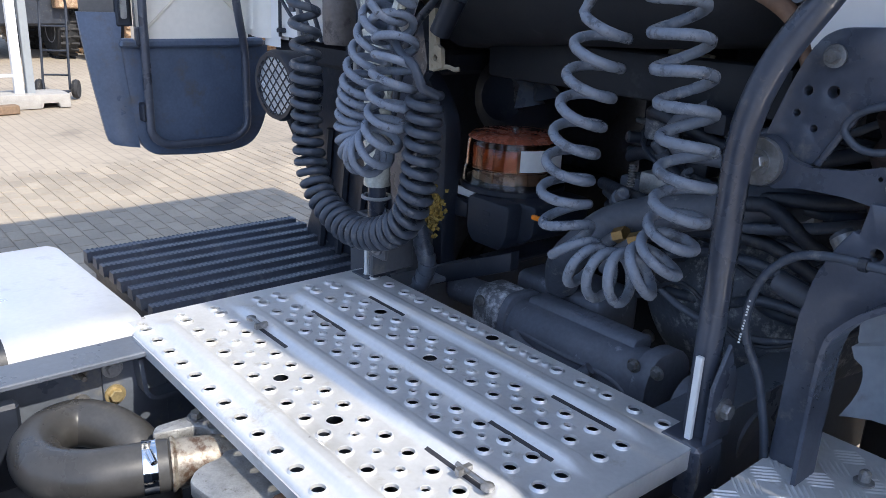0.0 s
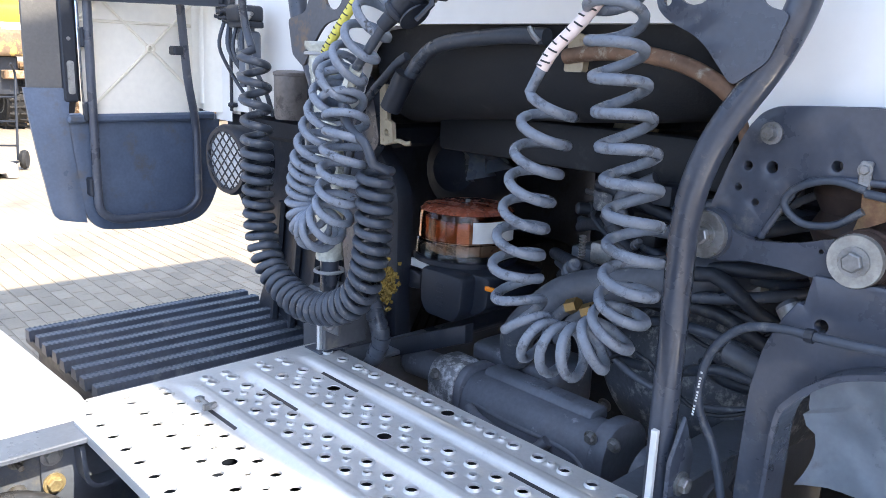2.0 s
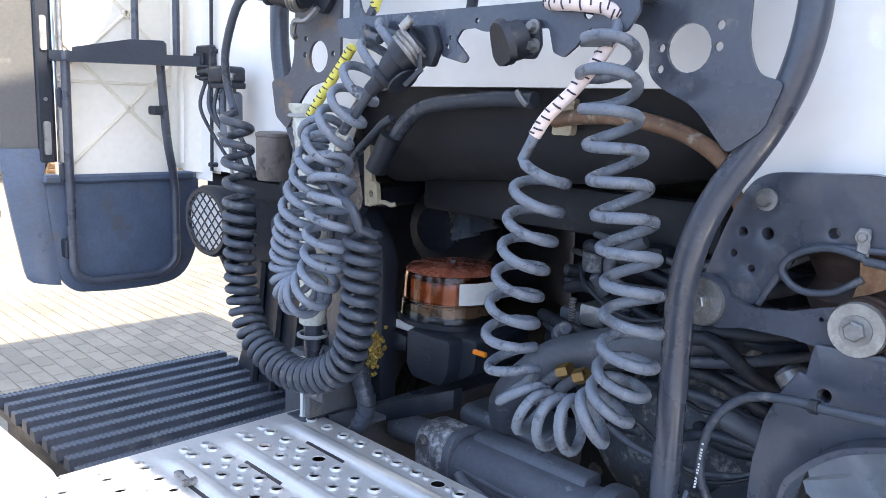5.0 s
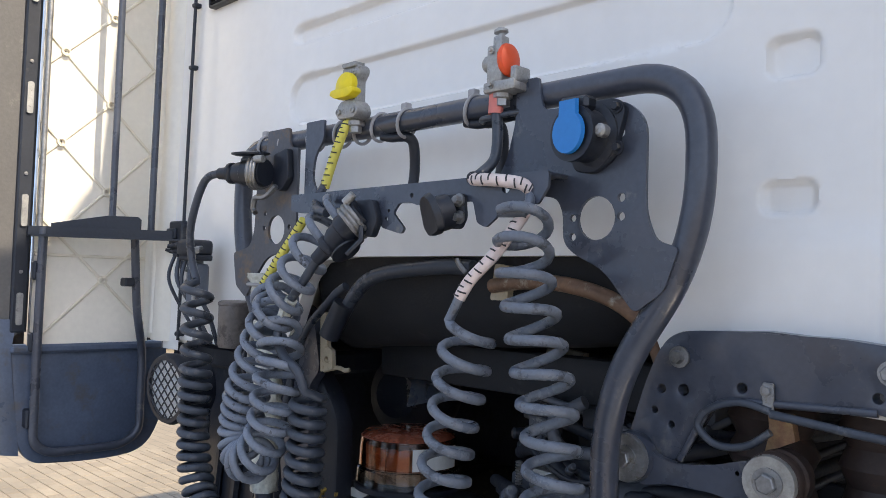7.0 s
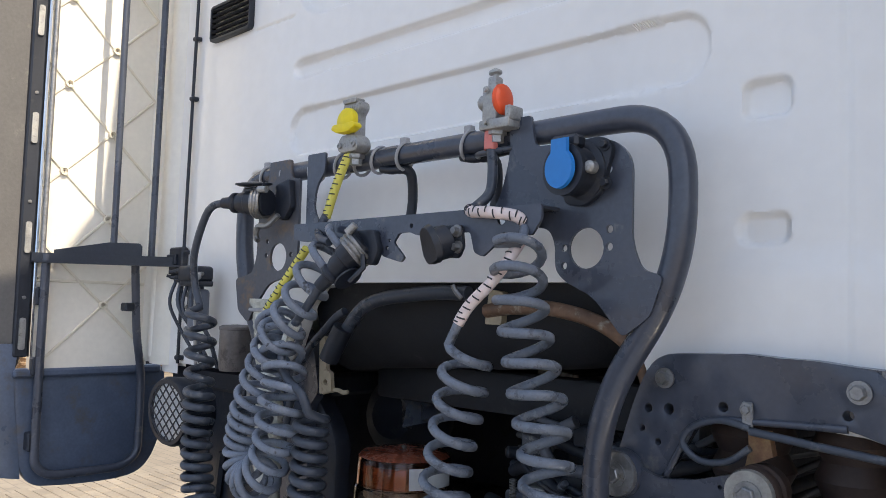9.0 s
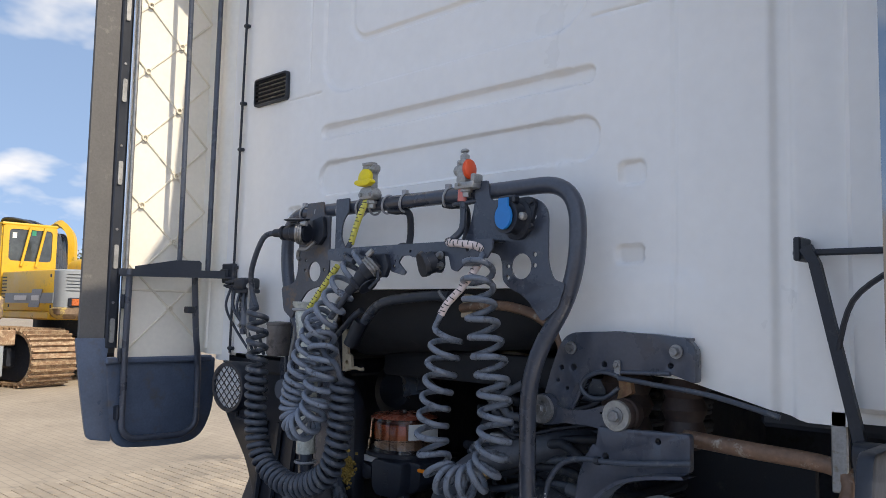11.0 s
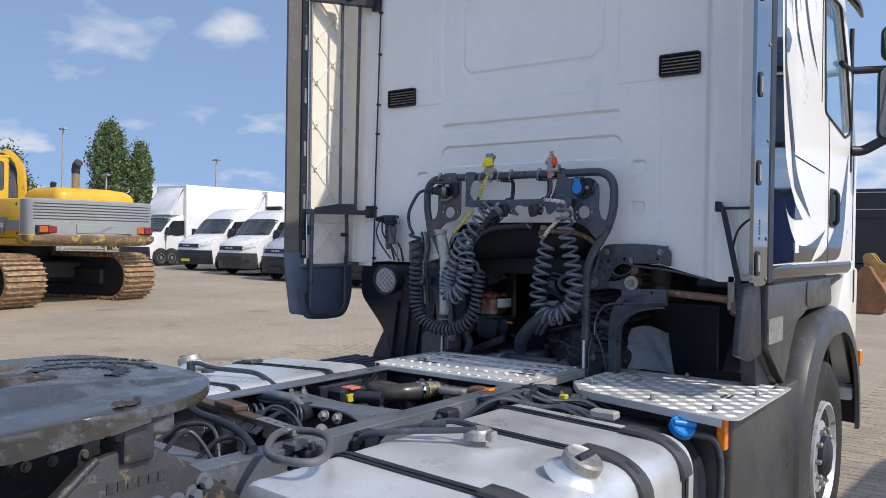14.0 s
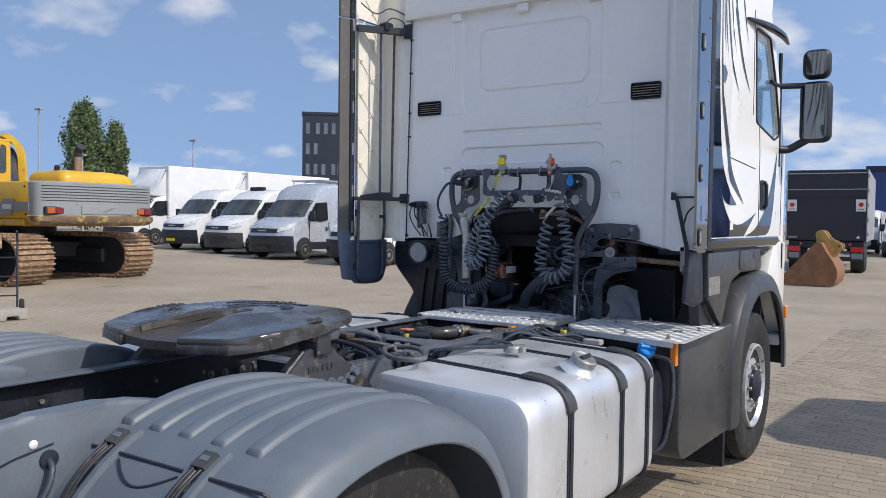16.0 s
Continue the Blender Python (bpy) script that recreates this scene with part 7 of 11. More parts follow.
# plastic sheet wound round the left post, crinkled and gathered
rng = random.Random(3)
bm = bmesh.new()
NR, NS = 60, 22
rings = []
for k in range(NR):
    z = 1.612 - 0.447 * k / (NR - 1)
    cx = -0.442 + 0.034 * min(1.0, (1.612 - z) / 0.17)
    flare = 0.007 * math.exp(-((z - 1.607) / 0.016) ** 2) - 0.004 * math.exp(-((z - 1.588) / 0.012) ** 2)
    row = []
    for j in range(NS):
        a = 2 * math.pi * j / NS
        r = 0.0245 + flare + 0.004 * abs(math.sin(a * 3 + k * 0.55 + math.sin(k * 0.3) * 2)) + rng.uniform(0, 0.0022)
        row.append(bm.verts.new((cx + r * math.cos(a), RY + r * math.sin(a), z)))
    rings.append(row)
for a, b in zip(rings, rings[1:]):
    for j in range(NS):
        bm.faces.new((a[j], a[(j + 1) % NS], b[(j + 1) % NS], b[j]))
part("plastic_wrap", bm, TAPE, rack, "crumpled clear plastic wrapped round the post")
for z, cx in ((1.588, -0.443), (1.14, -0.408)):
    bm = bmesh.new()
    tube(bm, [Vector((cx + 0.03 * math.cos(a), RY + 0.03 * math.sin(a), z)) for a in [2 * math.pi * k / 18 for k in range(18)]], 0.004, 6, True)
    part("cable_tie", bm, TIE, rack)


def coupling(x, capm, label, open_side):
    """A trailer brake coupling head standing on the rack: oval foot with screws, waisted body, flared top, hinged cap."""
    o = Vector((x, RY - 0.032, 1.885))
    bm = bmesh.new()
    lathe(bm, [(0.014, -0.004), (0.014, 0.008), (0.019, 0.010), (0.019, 0.019), (0.013, 0.021), (0.013, 0.03)], o, (0, 0, 1), 6)
    if open_side:
        # body seen from the side: square foot with a stepped jaw, boss, slim stem with a mushroom head
        box(bm, x - 0.024, x + 0.046, RY - 0.055, RY - 0.012, 1.902, 1.921, 0.004, 2)
        box(bm, x + 0.034, x + 0.048, RY - 0.053, RY - 0.014, 1.915, 1.942, 0.004, 2)
        box(bm, x - 0.02, x + 0.014, RY - 0.052, RY - 0.016, 1.918, 1.985, 0.005, 2)
        box(bm, x - 0.012, x + 0.008, RY - 0.046, RY - 0.024, 1.98, 2.002, 0.004, 2)
        lathe(bm, [(0.015, 0), (0.0155, 0.012), (0.011, 0.018), (0.0, 0.019)], (x - 0.018, RY - 0.034, 1.957), (-1, -0.1, 0), 14)
        lathe(bm, [(0.006, 0), (0.006, 0.008), (0.0125, 0.011), (0.0125, 0.015), (0.007, 0.019), (0.0, 0.019)], (x - 0.002, RY - 0.034, 1.998), (-0.12, 0, 1), 14)
        for z in (1.915, 1.975):
            bolt(bm, (x - 0.006, RY - 0.055, z), (0, -1, 0), 0.0045, 0.005)
    else:
        plate(bm, round_poly([(x - 0.036, 1.918), (x - 0.026, 1.906), (x + 0.026, 1.906), (x + 0.036, 1.918), (x + 0.03, 1.934), (x + 0.02, 1.944), (x - 0.02, 1.944), (x - 0.03, 1.934)], 0.007), 'y', RY - 0.058, RY - 0.018, (), 0.004)
        plate(bm, round_poly([(x - 0.017, 1.94), (x + 0.017, 1.94), (x + 0.016, 1.985), (x + 0.029, 2.0), (x + 0.027, 2.014), (x + 0.012, 2.02), (x - 0.012, 2.02), (x - 0.027, 2.014), (x - 0.029, 2.0), (x - 0.016, 1.985)], 0.006), 'y', RY - 0.05, RY - 0.02, (), 0.004)
        plate(bm, round_poly([(x - 0.02, 2.012), (x + 0.02, 2.012), (x + 0.023, 2.022), (x - 0.023, 2.022)], 0.003), 'y', RY - 0.056, RY - 0.03, (), 0.002)
        for a in (-1, 1):
            lathe(bm, [(0.0065, 0), (0.0065, 0.004), (0.003, 0.005), (0.003, 0.003), (0.0, 0.003)], (x + a * 0.023, RY - 0.058, 1.921), (0, -1, 0), 10)
            lathe(bm, [(0.0055, 0), (0.0055, 0.004), (0.0025, 0.005), (0.0025, 0.003), (0.0, 0.003)], (x + a * 0.016, RY - 0.05, 2.0), (0, -1, 0), 10)
    low_by = -0.014 if open_side else -0.014
    bmesh.ops.translate(bm, vec=(0, 0, low_by), verts=bm.verts)
    shrink = Matrix.Translation((x, RY - 0.034, 1.885)) @ Matrix.Scale(0.88, 4) @ Matrix.Translation((-x, 0.034 - RY, -1.885))
    bmesh.ops.transform(bm, matrix=shrink, verts=bm.verts)
    c = part("coupling_head", bm, CASTALU, rack, label)
    bm = bmesh.new()
    if open_side:
        lathe(bm, [(0.022, 0), (0.0235, 0.005), (0.021, 0.011), (0.012, 0.016), (0, 0.017)], (x + 0.012, RY - 0.036, 1.957), (0.98, -0.14, 0.1), 22)
        for v in bm.verts:
            v.co.z = 1.957 + (v.co.z - 1.957) * 1.25
    else:
        # domed cap with a flat visor along its lower edge
        lathe(bm, [(0.027, 0), (0.0285, 0.006), (0.027, 0.014), (0.019, 0.019), (0, 0.021)], (x, RY - 0.052, 1.972), (0, -1, 0.1), 26)
        plate(bm, round_poly([(x - 0.041, 1.956), (x - 0.02, 1.946), (x + 0.02, 1.946), (x + 0.041, 1.956), (x + 0.034, 1.966), (x - 0.034, 1.966)], 0.006), 'y', RY - 0.073, RY - 0.05, (), 0.003)
    bmesh.ops.translate(bm, vec=(0, 0, low_by), verts=bm.verts)
    bmesh.ops.transform(bm, matrix=shrink, verts=bm.verts)
    part("coupling_cap", bm, capm, c)


coupling(-0.108, YELLOW, "grey coupling head with yellow cap", False)
coupling(0.24, REDP, "grey coupling head with red cap", True)

# blue-capped socket on the right plate
bm = bmesh.new()
lathe(bm, [(0.046, 0.0), (0.046, 0.01), (0.036, 0.014), (0.034, 0.036), (0.038, 0.038), (0.038, 0.047), (0, 0.047)], (0.402, PY0, 1.806), (-0.12, -1, 0), 26)
box(bm, 0.372, 0.42, PY0 - 0.046, PY0 - 0.02, 1.836, 1.856, 0.005)
plate(bm, round_poly([(0.36, 1.852), (0.44, 1.855), (0.458, 1.84), (0.44, 1.775), (0.41, 1.755), (0.375, 1.76)], 0.012), 'y', PY0 - 0.012, PY0, (), 0.003)
sock = part("trailer_socket", bm, BLACK, rack, "black trailer socket with blue lid")
for dx, dz in ((-0.03, 0.045), (0.04, 0.035), (0.0425, -0.02)):
    bm = bmesh.new()
    bolt(bm, (0.405 + dx, PY0 - 0.012, 1.806 + dz), (0, -1, 0), 0.006, 0.008)
    part("bolt", bm, BLACK, sock)
bm = bmesh.new()
a = Vector((-0.12, -1, 0)).normalized()
c = Vector((0.402, PY0, 1.806)) + a * 0.05
u, w = Vector((1, -0.12, 0)).normalized(), Vector((0, 0, 1))
out = [(0.027 * math.cos(t), 0.029 * math.sin(t)) for t in [radians(125 + 290 * k / 24) for k in range(25)]] + [(0.015, 0.044), (-0.015, 0.044)]
f0 = [bm.verts.new(c + u * p + w * q) for p, q in out]
f1 = [bm.verts.new(c + u * p * 0.95 + w * q * 0.97 + a * 0.006) for p, q in out]
bm.faces.new(f1)
for k in range(len(out)):
    bm.faces.new((f0[k], f0[(k + 1) % len(out)], f1[(k + 1) % len(out)], f1[k]))
part("socket_lid", bm, BLUE, sock)
bm = bmesh.new()
lathe(bm, [(0.009, 0), (0.009, 0.012), (0.006, 0.016), (0, 0.017)], (0.438, PY0 - 0.03, 1.806), (0, -1, 0), 12)
part("hinge_pin", bm, CASTALU, sock)
# middle socket, closed, hanging under the shelf
bm = bmesh.new()
a = Vector((-0.35, -0.85, -0.35)).normalized()
plate(bm, round_poly([(0.152, 1.735), (0.232, 1.735), (0.238, 1.69), (0.225, 1.668), (0.16, 1.672)], 0.008), 'y', RY - 0.096, RY - 0.086, (), 0.002)
lathe(bm, [(0.034, 0.0), (0.033, 0.028), (0.036, 0.030), (0.036, 0.034)], (0.196, RY - 0.096, 1.703), a, 22)
mid = part("trailer_socket", bm, BLACK, rack, "black closed trailer socket under the shelf")
bm = bmesh.new()
u = Vector((0.9, -0.35, 0.2)).normalized()
u = (u - a * u.dot(a)).normalized()
w = a.cross(u)
c = Vector((0.196, RY - 0.096, 1.703)) + a * 0.034
out = round_poly([(-0.04, 0.012), (-0.03, 0.034), (0.03, 0.034), (0.042, 0.01), (0.042, -0.03), (0.02, -0.045), (-0.012, -0.04)], 0.018, 6)
f0 = [bm.verts.new(c + u * p - w * q) for p, q in out]
f1 = [bm.verts.new(c + u * p * 0.9 - w * q * 0.9 + a * 0.012) for p, q in out]
bm.faces.new(f1)
bm.faces.new(f0[::-1])
for k in range(len(out)):
    bm.faces.new((f0[k], f0[(k + 1) % len(out)], f1[(k + 1) % len(out)], f1[k]))
part("socket_lid", bm, BLACK, mid)
for x, z in ((0.224, 1.722), (0.226, 1.69)):
    bm = bmesh.new()
    bolt(bm, (x, RY - 0.096, z), (0, -1, 0), 0.0085, 0.014)
    part("bolt", bm, STEEL, mid)
hang = Vector((0.2, RY - 0.088, 1.728))
for ob in (mid, *mid.children):
    for v in ob.data.vertices:
        v.co = hang + (v.co - hang) * 0.78


def plug(p0, d, lab, flip):
    """A cable plug in its socket: flange, body, spring clamp and lid."""
    d = Vector(d).normalized()
    p0 = Vector(p0)
    bm = bmesh.new()
    lathe(bm, [(0.033, -0.03), (0.036, -0.005), (0.034, 0.0), (0.034, 0.03), (0.030, 0.034), (0.028, 0.055), (0.022, 0.07), (0.027, 0.074), (0.027, 0.082), (0.017, 0.09), (0.0145, 0.12)], p0, d, 24)
    up = Vector((0, 0, 1)) - d * d.z
    up = up.normalized()
    side = d.cross(up).normalized()
    for q in (0.9, 2.4):
        o = p0 + d * 0.04 + (up * math.cos(q) + side * math.sin(q)) * 0.029
        lathe(bm, [(0.006, -0.004), (0.006, 0.004), (0.0, 0.005)], o, o - (p0 + d * 0.04), 8)
    b = part("cable_plug", bm, BLACK, rack, lab)
    for t in (-0.018, -0.008, 0.002):
        bm = bmesh.new()
        ring = [p0 + d * (t + 0.004 * math.cos(2 * q)) + (up * math.cos(q) + side * math.sin(q)) * 0.0385 for q in [2 * math.pi * k / 20 for k in range(20)]]
        tube(bm, ring, 0.005, 6, True)
        part("spring_clamp", bm, STEEL, b)
    bm = bmesh.new()
    if flip:
        c = p0 + d * 0.02 + Vector((0, 0, 0.047))
        lathe(bm, [(0.036, -0.004), (0.048, 0.0), (0.048, 0.004), (0.02, 0.008), (0, 0.008)], c, (0.05, -0.1, 1), 24)
        tube(bm, [c + Vector((0.05, 0, -0.002)), c + Vector((0.02, -0.01, -0.016)), c + Vector((-0.02, -0.01, -0.014))], 0.007, 6)
    else:
        c = p0 + d * 0.045 + Vector((0.022, 0.0, -0.03))
        lathe(bm, [(0.024, -0.003), (0.033, 0.0), (0.033, 0.004), (0.016, 0.008), (0, 0.008)], c, Vector((0.65, 0.1, -0.72)), 22)
        tube(bm, [p0 + Vector((0.035, -0.01, 0.0)), p0 + Vector((0.045, -0.015, -0.04)), c + Vector((0.03, -0.02, -0.01))], 0.006, 6)
    part("socket_lid", bm, BLACK, b)
    bm = bmesh.new()
    cyl(bm, p0 + side * -0.03 + up * 0.03 - d * 0.02, p0 + side * -0.03 + up * 0.03 - d * 0.045, 0.009, 10)
    part("pivot_bolt", bm, CASTALU, b)
    for ob in (b, *b.children):
        for v in ob.data.vertices:
            v.co = p0 + (v.co - p0) * 0.8
    return b


p_left = plug((-0.372, RY - 0.07, 1.812), (-0.93, -0.3, 0.02), "black cable plug with lifted lid", True)
p_mid = plug((-0.018, RY - 0.10, 1.700), (-0.68, -0.28, -0.68), "black cable plug in a metal clamp", False)
bm = bmesh.new()
plate(bm, round_poly([(-0.02, 1.735), (0.026, 1.735), (0.04, 1.70), (0.026, 1.672), (-0.01, 1.68)], 0.008), 'y', RY - 0.10, RY - 0.086, (), 0.002)
part("socket_flange", bm, BLACK, p_mid)
bm = bmesh.new()
plate(bm, round_poly([(-0.36, 1.852), (-0.312, 1.862), (-0.305, 1.80), (-0.33, 1.775), (-0.36, 1.785)], 0.008), 'y', RY - 0.04, RY - 0.025, (), 0.002)
part("socket_flange", bm, BLACK, p_left)
bm = bmesh.new()
tube(bm, smoothed([(-0.33, RY - 0.05, 1.785), (-0.36, RY - 0.055, 1.765), (-0.395, RY - 0.055, 1.765), (-0.41, RY - 0.05, 1.745), (-0.402, RY - 0.05, 1.735)], 5), 0.006, 6)
part("spring_hook", bm, STEEL, p_left)


# ---- coiled hoses and cables ----
def coil(path, radius, pitch, wire, lead_in=(), lead_out=(), per=18, seg=8, hand=-1):
    """A helix round a smooth path, with straight leads at both ends. pitch may be a function of the share of the way."""
    c = smoothed(path, 24)
    ln = [0.0]
    for a, b in zip(c, c[1:]):
        ln.append(ln[-1] + (b - a).length)
    total = ln[-1]

    def at_way(s):
        for i in range(len(ln) - 1):
            if s <= ln[i + 1]:
                t = (s - ln[i]) / max(1e-9, ln[i + 1] - ln[i])
                return c[i].lerp(c[i + 1], t), (c[i + 1] - c[i]).normalized()
        return c[-1], (c[-1] - c[-2]).normalized()

    pts = [Vector(q) for q in lead_in]
    s, ang = 0.0, 0.0
    nrm = None
    while s < total:
        o, t = at_way(s)
        if nrm is None:
            nrm = t.orthogonal().normalized()
        nrm = (nrm - t * nrm.dot(t)).normalized()
        bi = t.cross(nrm)
        wob = 1 + 0.03 * math.sin(s * 37)
        pts.append(o + (nrm * math.cos(ang) + bi * math.sin(ang)) * radius * wob)
        ang += hand * 2 * math.pi / per
        s += (pitch(s / total) if callable(pitch) else pitch) / per
    pts += [Vector(q) for q in lead_out]
    bm = bmesh.new()
    tube(bm, pts, wire, seg)
    return bm


def sleeve(path, r, thing_, name, mt, label, cuts):
    """A spiral-cut sleeve along path, with dark cuts across its near side."""
    c = smoothed(path, 10)
    bm = bmesh.new()
    tube(bm, c, r, 12)
    sl = part(name, bm, mt, thing_, label)
    bm = bmesh.new()
    n = len(c) - 1
    for k in range(cuts):
        f = (k + 0.7) / (cuts + 0.4) * n
        i = min(int(f), n - 1)
        o = c[i].lerp(c[i + 1], f - i)
        t = (c[i + 1] - c[i]).normalized()
        v = Vector((0.2, -1, 0.25))
        v = (v - t * v.dot(t)).normalized()
        w = t.cross(v)
        sh = 0.45 if k % 2 else -0.35
        arc = [o + (v * math.cos(q) + w * math.sin(q)) * (r + 0.0003) + t * 0.002 * q for q in [sh - 0.7 + 1.4 * j / 7 for j in range(8)]]
        tube(bm, arc, 0.0012, 5)
    tagged(part("spiral_cut", bm, INK, sl), kind="stuff")


HY = -0.21
cable = thing("coiled_cable", "dark grey coiled electric trailer cable hanging from the rack", "coiled cable")
bm = coil([(-0.535, HY, 1.58), (-0.528, HY, 1.42), (-0.522, HY, 1.24), (-0.48, HY, 1.15), (-0.41, HY, 1.11), (-0.33, HY, 1.097), (-0.235, HY, 1.12), (-0.165, HY, 1.17), (-0.135, HY, 1.26), (-0.127, HY, 1.40)],
          0.0265, lambda q: 0.043 if q < 0.16 else (0.026 if q < 0.3 else 0.0235), 0.0084,
          smoothed([(-0.452, RY - 0.098, 1.814), (-0.505, RY - 0.11, 1.80), (-0.575, RY - 0.10, 1.71), (-0.583, HY + 0.01, 1.637), (-0.555, HY + 0.01, 1.59)], 5),
          smoothed([(-0.11, HY - 0.02, 1.41), (-0.12, HY - 0.03, 1.445), (-0.16, HY - 0.03, 1.465), (-0.185, HY - 0.03, 1.50), (-0.175, HY - 0.02, 1.55), (-0.125, HY - 0.02, 1.60), (-0.082, HY - 0.024, 1.637)], 5))
part("cable", bm, CABLE, cable)
bm = bmesh.new()
tube(bm, [(-0.181, HY - 0.024, 1.525), (-0.174, HY - 0.02, 1.548), (-0.16, HY - 0.02, 1.566)], 0.0115, 8)
plate(bm, [(-0.19, 1.515), (-0.165, 1.535), (-0.15, 1.566), (-0.172, 1.55)], 'y', HY - 0.036, HY - 0.034)
part("torn_tape", bm, TAPE, cable, "torn silver tape")

yh = thing("coiled_air_hose", "faded blue-grey coiled air hose with yellow sleeve hanging from the rack", "air hose")
HY2 = -0.235
bm = coil([(-0.08, HY2 + 0.05, 1.722), (-0.12, HY2 + 0.02, 1.66), (-0.165, HY2 + 0.01, 1.595), (-0.205, HY2, 1.54), (-0.25, HY2, 1.465), (-0.285, HY2, 1.385), (-0.302, HY2, 1.315), (-0.275, HY2 - 0.005, 1.275), (-0.235, HY2 - 0.01, 1.28), (-0.198, HY2 - 0.01, 1.325), (-0.178, HY2 - 0.01, 1.40), (-0.18, HY2, 1.47), (-0.21, HY2 + 0.01, 1.53), (-0.255, HY2 + 0.03, 1.575)],
          0.036, lambda q: 0.044 if q < 0.25 else (0.034 if q < 0.42 else (0.021 if q < 0.62 else 0.034)), 0.0074, (), [(-0.275, HY2 + 0.03, 1.6)])
part("hose", bm, HOSE, yh)
sleeve([(-0.113, RY - 0.035, 1.905), (-0.123, RY - 0.045, 1.875), (-0.145, RY - 0.05, 1.825), (-0.163, RY - 0.055, 1.77)], 0.0086, yh, "yellow_sleeve", YSLEEVE, "pale yellow spiral-cut sleeve", 17)
bm = bmesh.new()
tube(bm, smoothed([(-0.163, RY - 0.055, 1.775), (-0.158, RY - 0.075, 1.745), (-0.12, RY - 0.10, 1.725), (-0.08, RY - 0.11, 1.716)], 5), 0.008, 8)
part("hose_lead", bm, CABLE, yh)
sleeve([(-0.168, HY2 + 0.03, 1.708), (-0.205, HY2 + 0.028, 1.67), (-0.245, HY2 + 0.025, 1.628), (-0.278, HY2 + 0.022, 1.59)], 0.0084, yh, "yellow_sleeve", YSLEEVE, "pale yellow spiral-cut sleeve", 15)

rh = thing("coiled_air_hose", "chalky worn coiled air hose with pale red spiral-cut sleeve", "air hose")
HY3 = -0.225
bm = coil([(0.338, HY3 + 0.02, 1.70), (0.359, HY3, 1.628), (0.378, HY3, 1.541), (0.399, HY3, 1.46), (0.412, HY3, 1.38), (0.410, HY3, 1.31), (0.392, HY3, 1.255), (0.36, HY3 - 0.01, 1.22), (0.317, HY3 - 0.01, 1.207), (0.272, HY3 - 0.005, 1.21), (0.235, HY3, 1.245), (0.221, HY3, 1.30), (0.229, HY3, 1.37), (0.245, HY3, 1.444), (0.259, HY3, 1.51), (0.268, HY3, 1.545)],
          0.0335, lambda q: 0.0425 if q < 0.4 else (0.034 if q < 0.64 else 0.041), 0.0072, smoothed([(0.335, RY - 0.075, 1.732), (0.345, RY - 0.09, 1.715), (0.345, RY - 0.1, 1.70)], 3), [(0.262, HY3 - 0.02, 1.582)])
part("hose", bm, CHALKHOSE, rh)
sleeve([(0.262, HY3 - 0.02, 1.582), (0.278, HY3 - 0.015, 1.608), (0.31, HY3 - 0.005, 1.642), (0.333, HY3 + 0.01, 1.68), (0.34, HY3 + 0.03, 1.71)], 0.0088, rh, "pink_sleeve", RSLEEVE, "pale red spiral-cut sleeve", 16)
sleeve([(0.226, RY - 0.075, 1.757), (0.245, RY - 0.09, 1.752), (0.285, RY - 0.10, 1.748), (0.325, RY - 0.09, 1.742), (0.34, RY - 0.08, 1.732)], 0.0092, rh, "pink_sleeve", RSLEEVE, "pale red spiral-cut sleeve", 13)
bm = bmesh.new()
tube(bm, smoothed([(0.232, RY - 0.034, 1.90), (0.232, RY - 0.036, 1.858)], 4), 0.0115, 10)
part("red_sleeve", bm, REDSLEEVE, rh, "faded red sleeve")
bm = bmesh.new()
tube(bm, smoothed([(0.232, RY - 0.036, 1.87), (0.237, RY - 0.036, 1.83), (0.236, RY - 0.04, 1.79), (0.225, RY - 0.055, 1.768), (0.226, RY - 0.075, 1.757)], 5), 0.0085, 8)
part("hose_lead", bm, CABLE, rh)
bm = bmesh.new()
tube(bm, smoothed([(0.17, RY + 0.02, 1.862), (0.20, RY - 0.03, 1.855), (0.25, RY - 0.03, 1.857), (0.275, RY + 0.0, 1.865), (0.25, RY + 0.03, 1.87), (0.2, RY + 0.03, 1.866)], 5, True), 0.005, 8, True)
part("hose_loop", bm, CABLE, rh)

# ---- cab suspension tower, right ----
TY0, TY1 = -0.04, -0.012
bm = bmesh.new()
plate(bm, round_poly([(0.406, 1.399), (0.433, 1.476), (0.447, 1.509), (0.462, 1.535), (0.485, 1.547), (0.558, 1.551), (0.69, 1.55), (0.765, 1.542), (0.785, 1.52), (0.785, 1.45), (0.73, 1.468), (0.64, 1.466), (0.559, 1.462), (0.527, 1.449), (0.516, 1.432), (0.481, 1.372), (0.44, 1.36)], [0.01, 0.03, 0.02, 0.02, 0.02, 0.02, 0.02, 0.01, 0.01, 0.01, 0.02, 0.02, 0.02, 0.02, 0.01, 0.01, 0.02]), 'y', TY0, TY1, [(0.456, 1.466, 0.006), (0.489, 1.468, 0.0075), (0.446, 1.436, 0.0045), (0.472, 1.419, 0.0045), (0.57, 1.479, 0.0065), (0.73, 1.485, 0.006)], 0.0025)
plate(bm, [(0.485, 1.546), (0.60, 1.553), (0.768, 1.543), (0.768, 1.537), (0.60, 1.547), (0.485, 1.540)], 'y', TY0 + 0.004, 0.05)
tube(bm, smoothed([(0.486, TY0, 1.374), (0.517, TY0, 1.432), (0.53, TY0, 1.449), (0.56, TY0, 1.461), (0.64, TY0, 1.465), (0.73, TY0, 1.468)], 5), 0.005, 8)
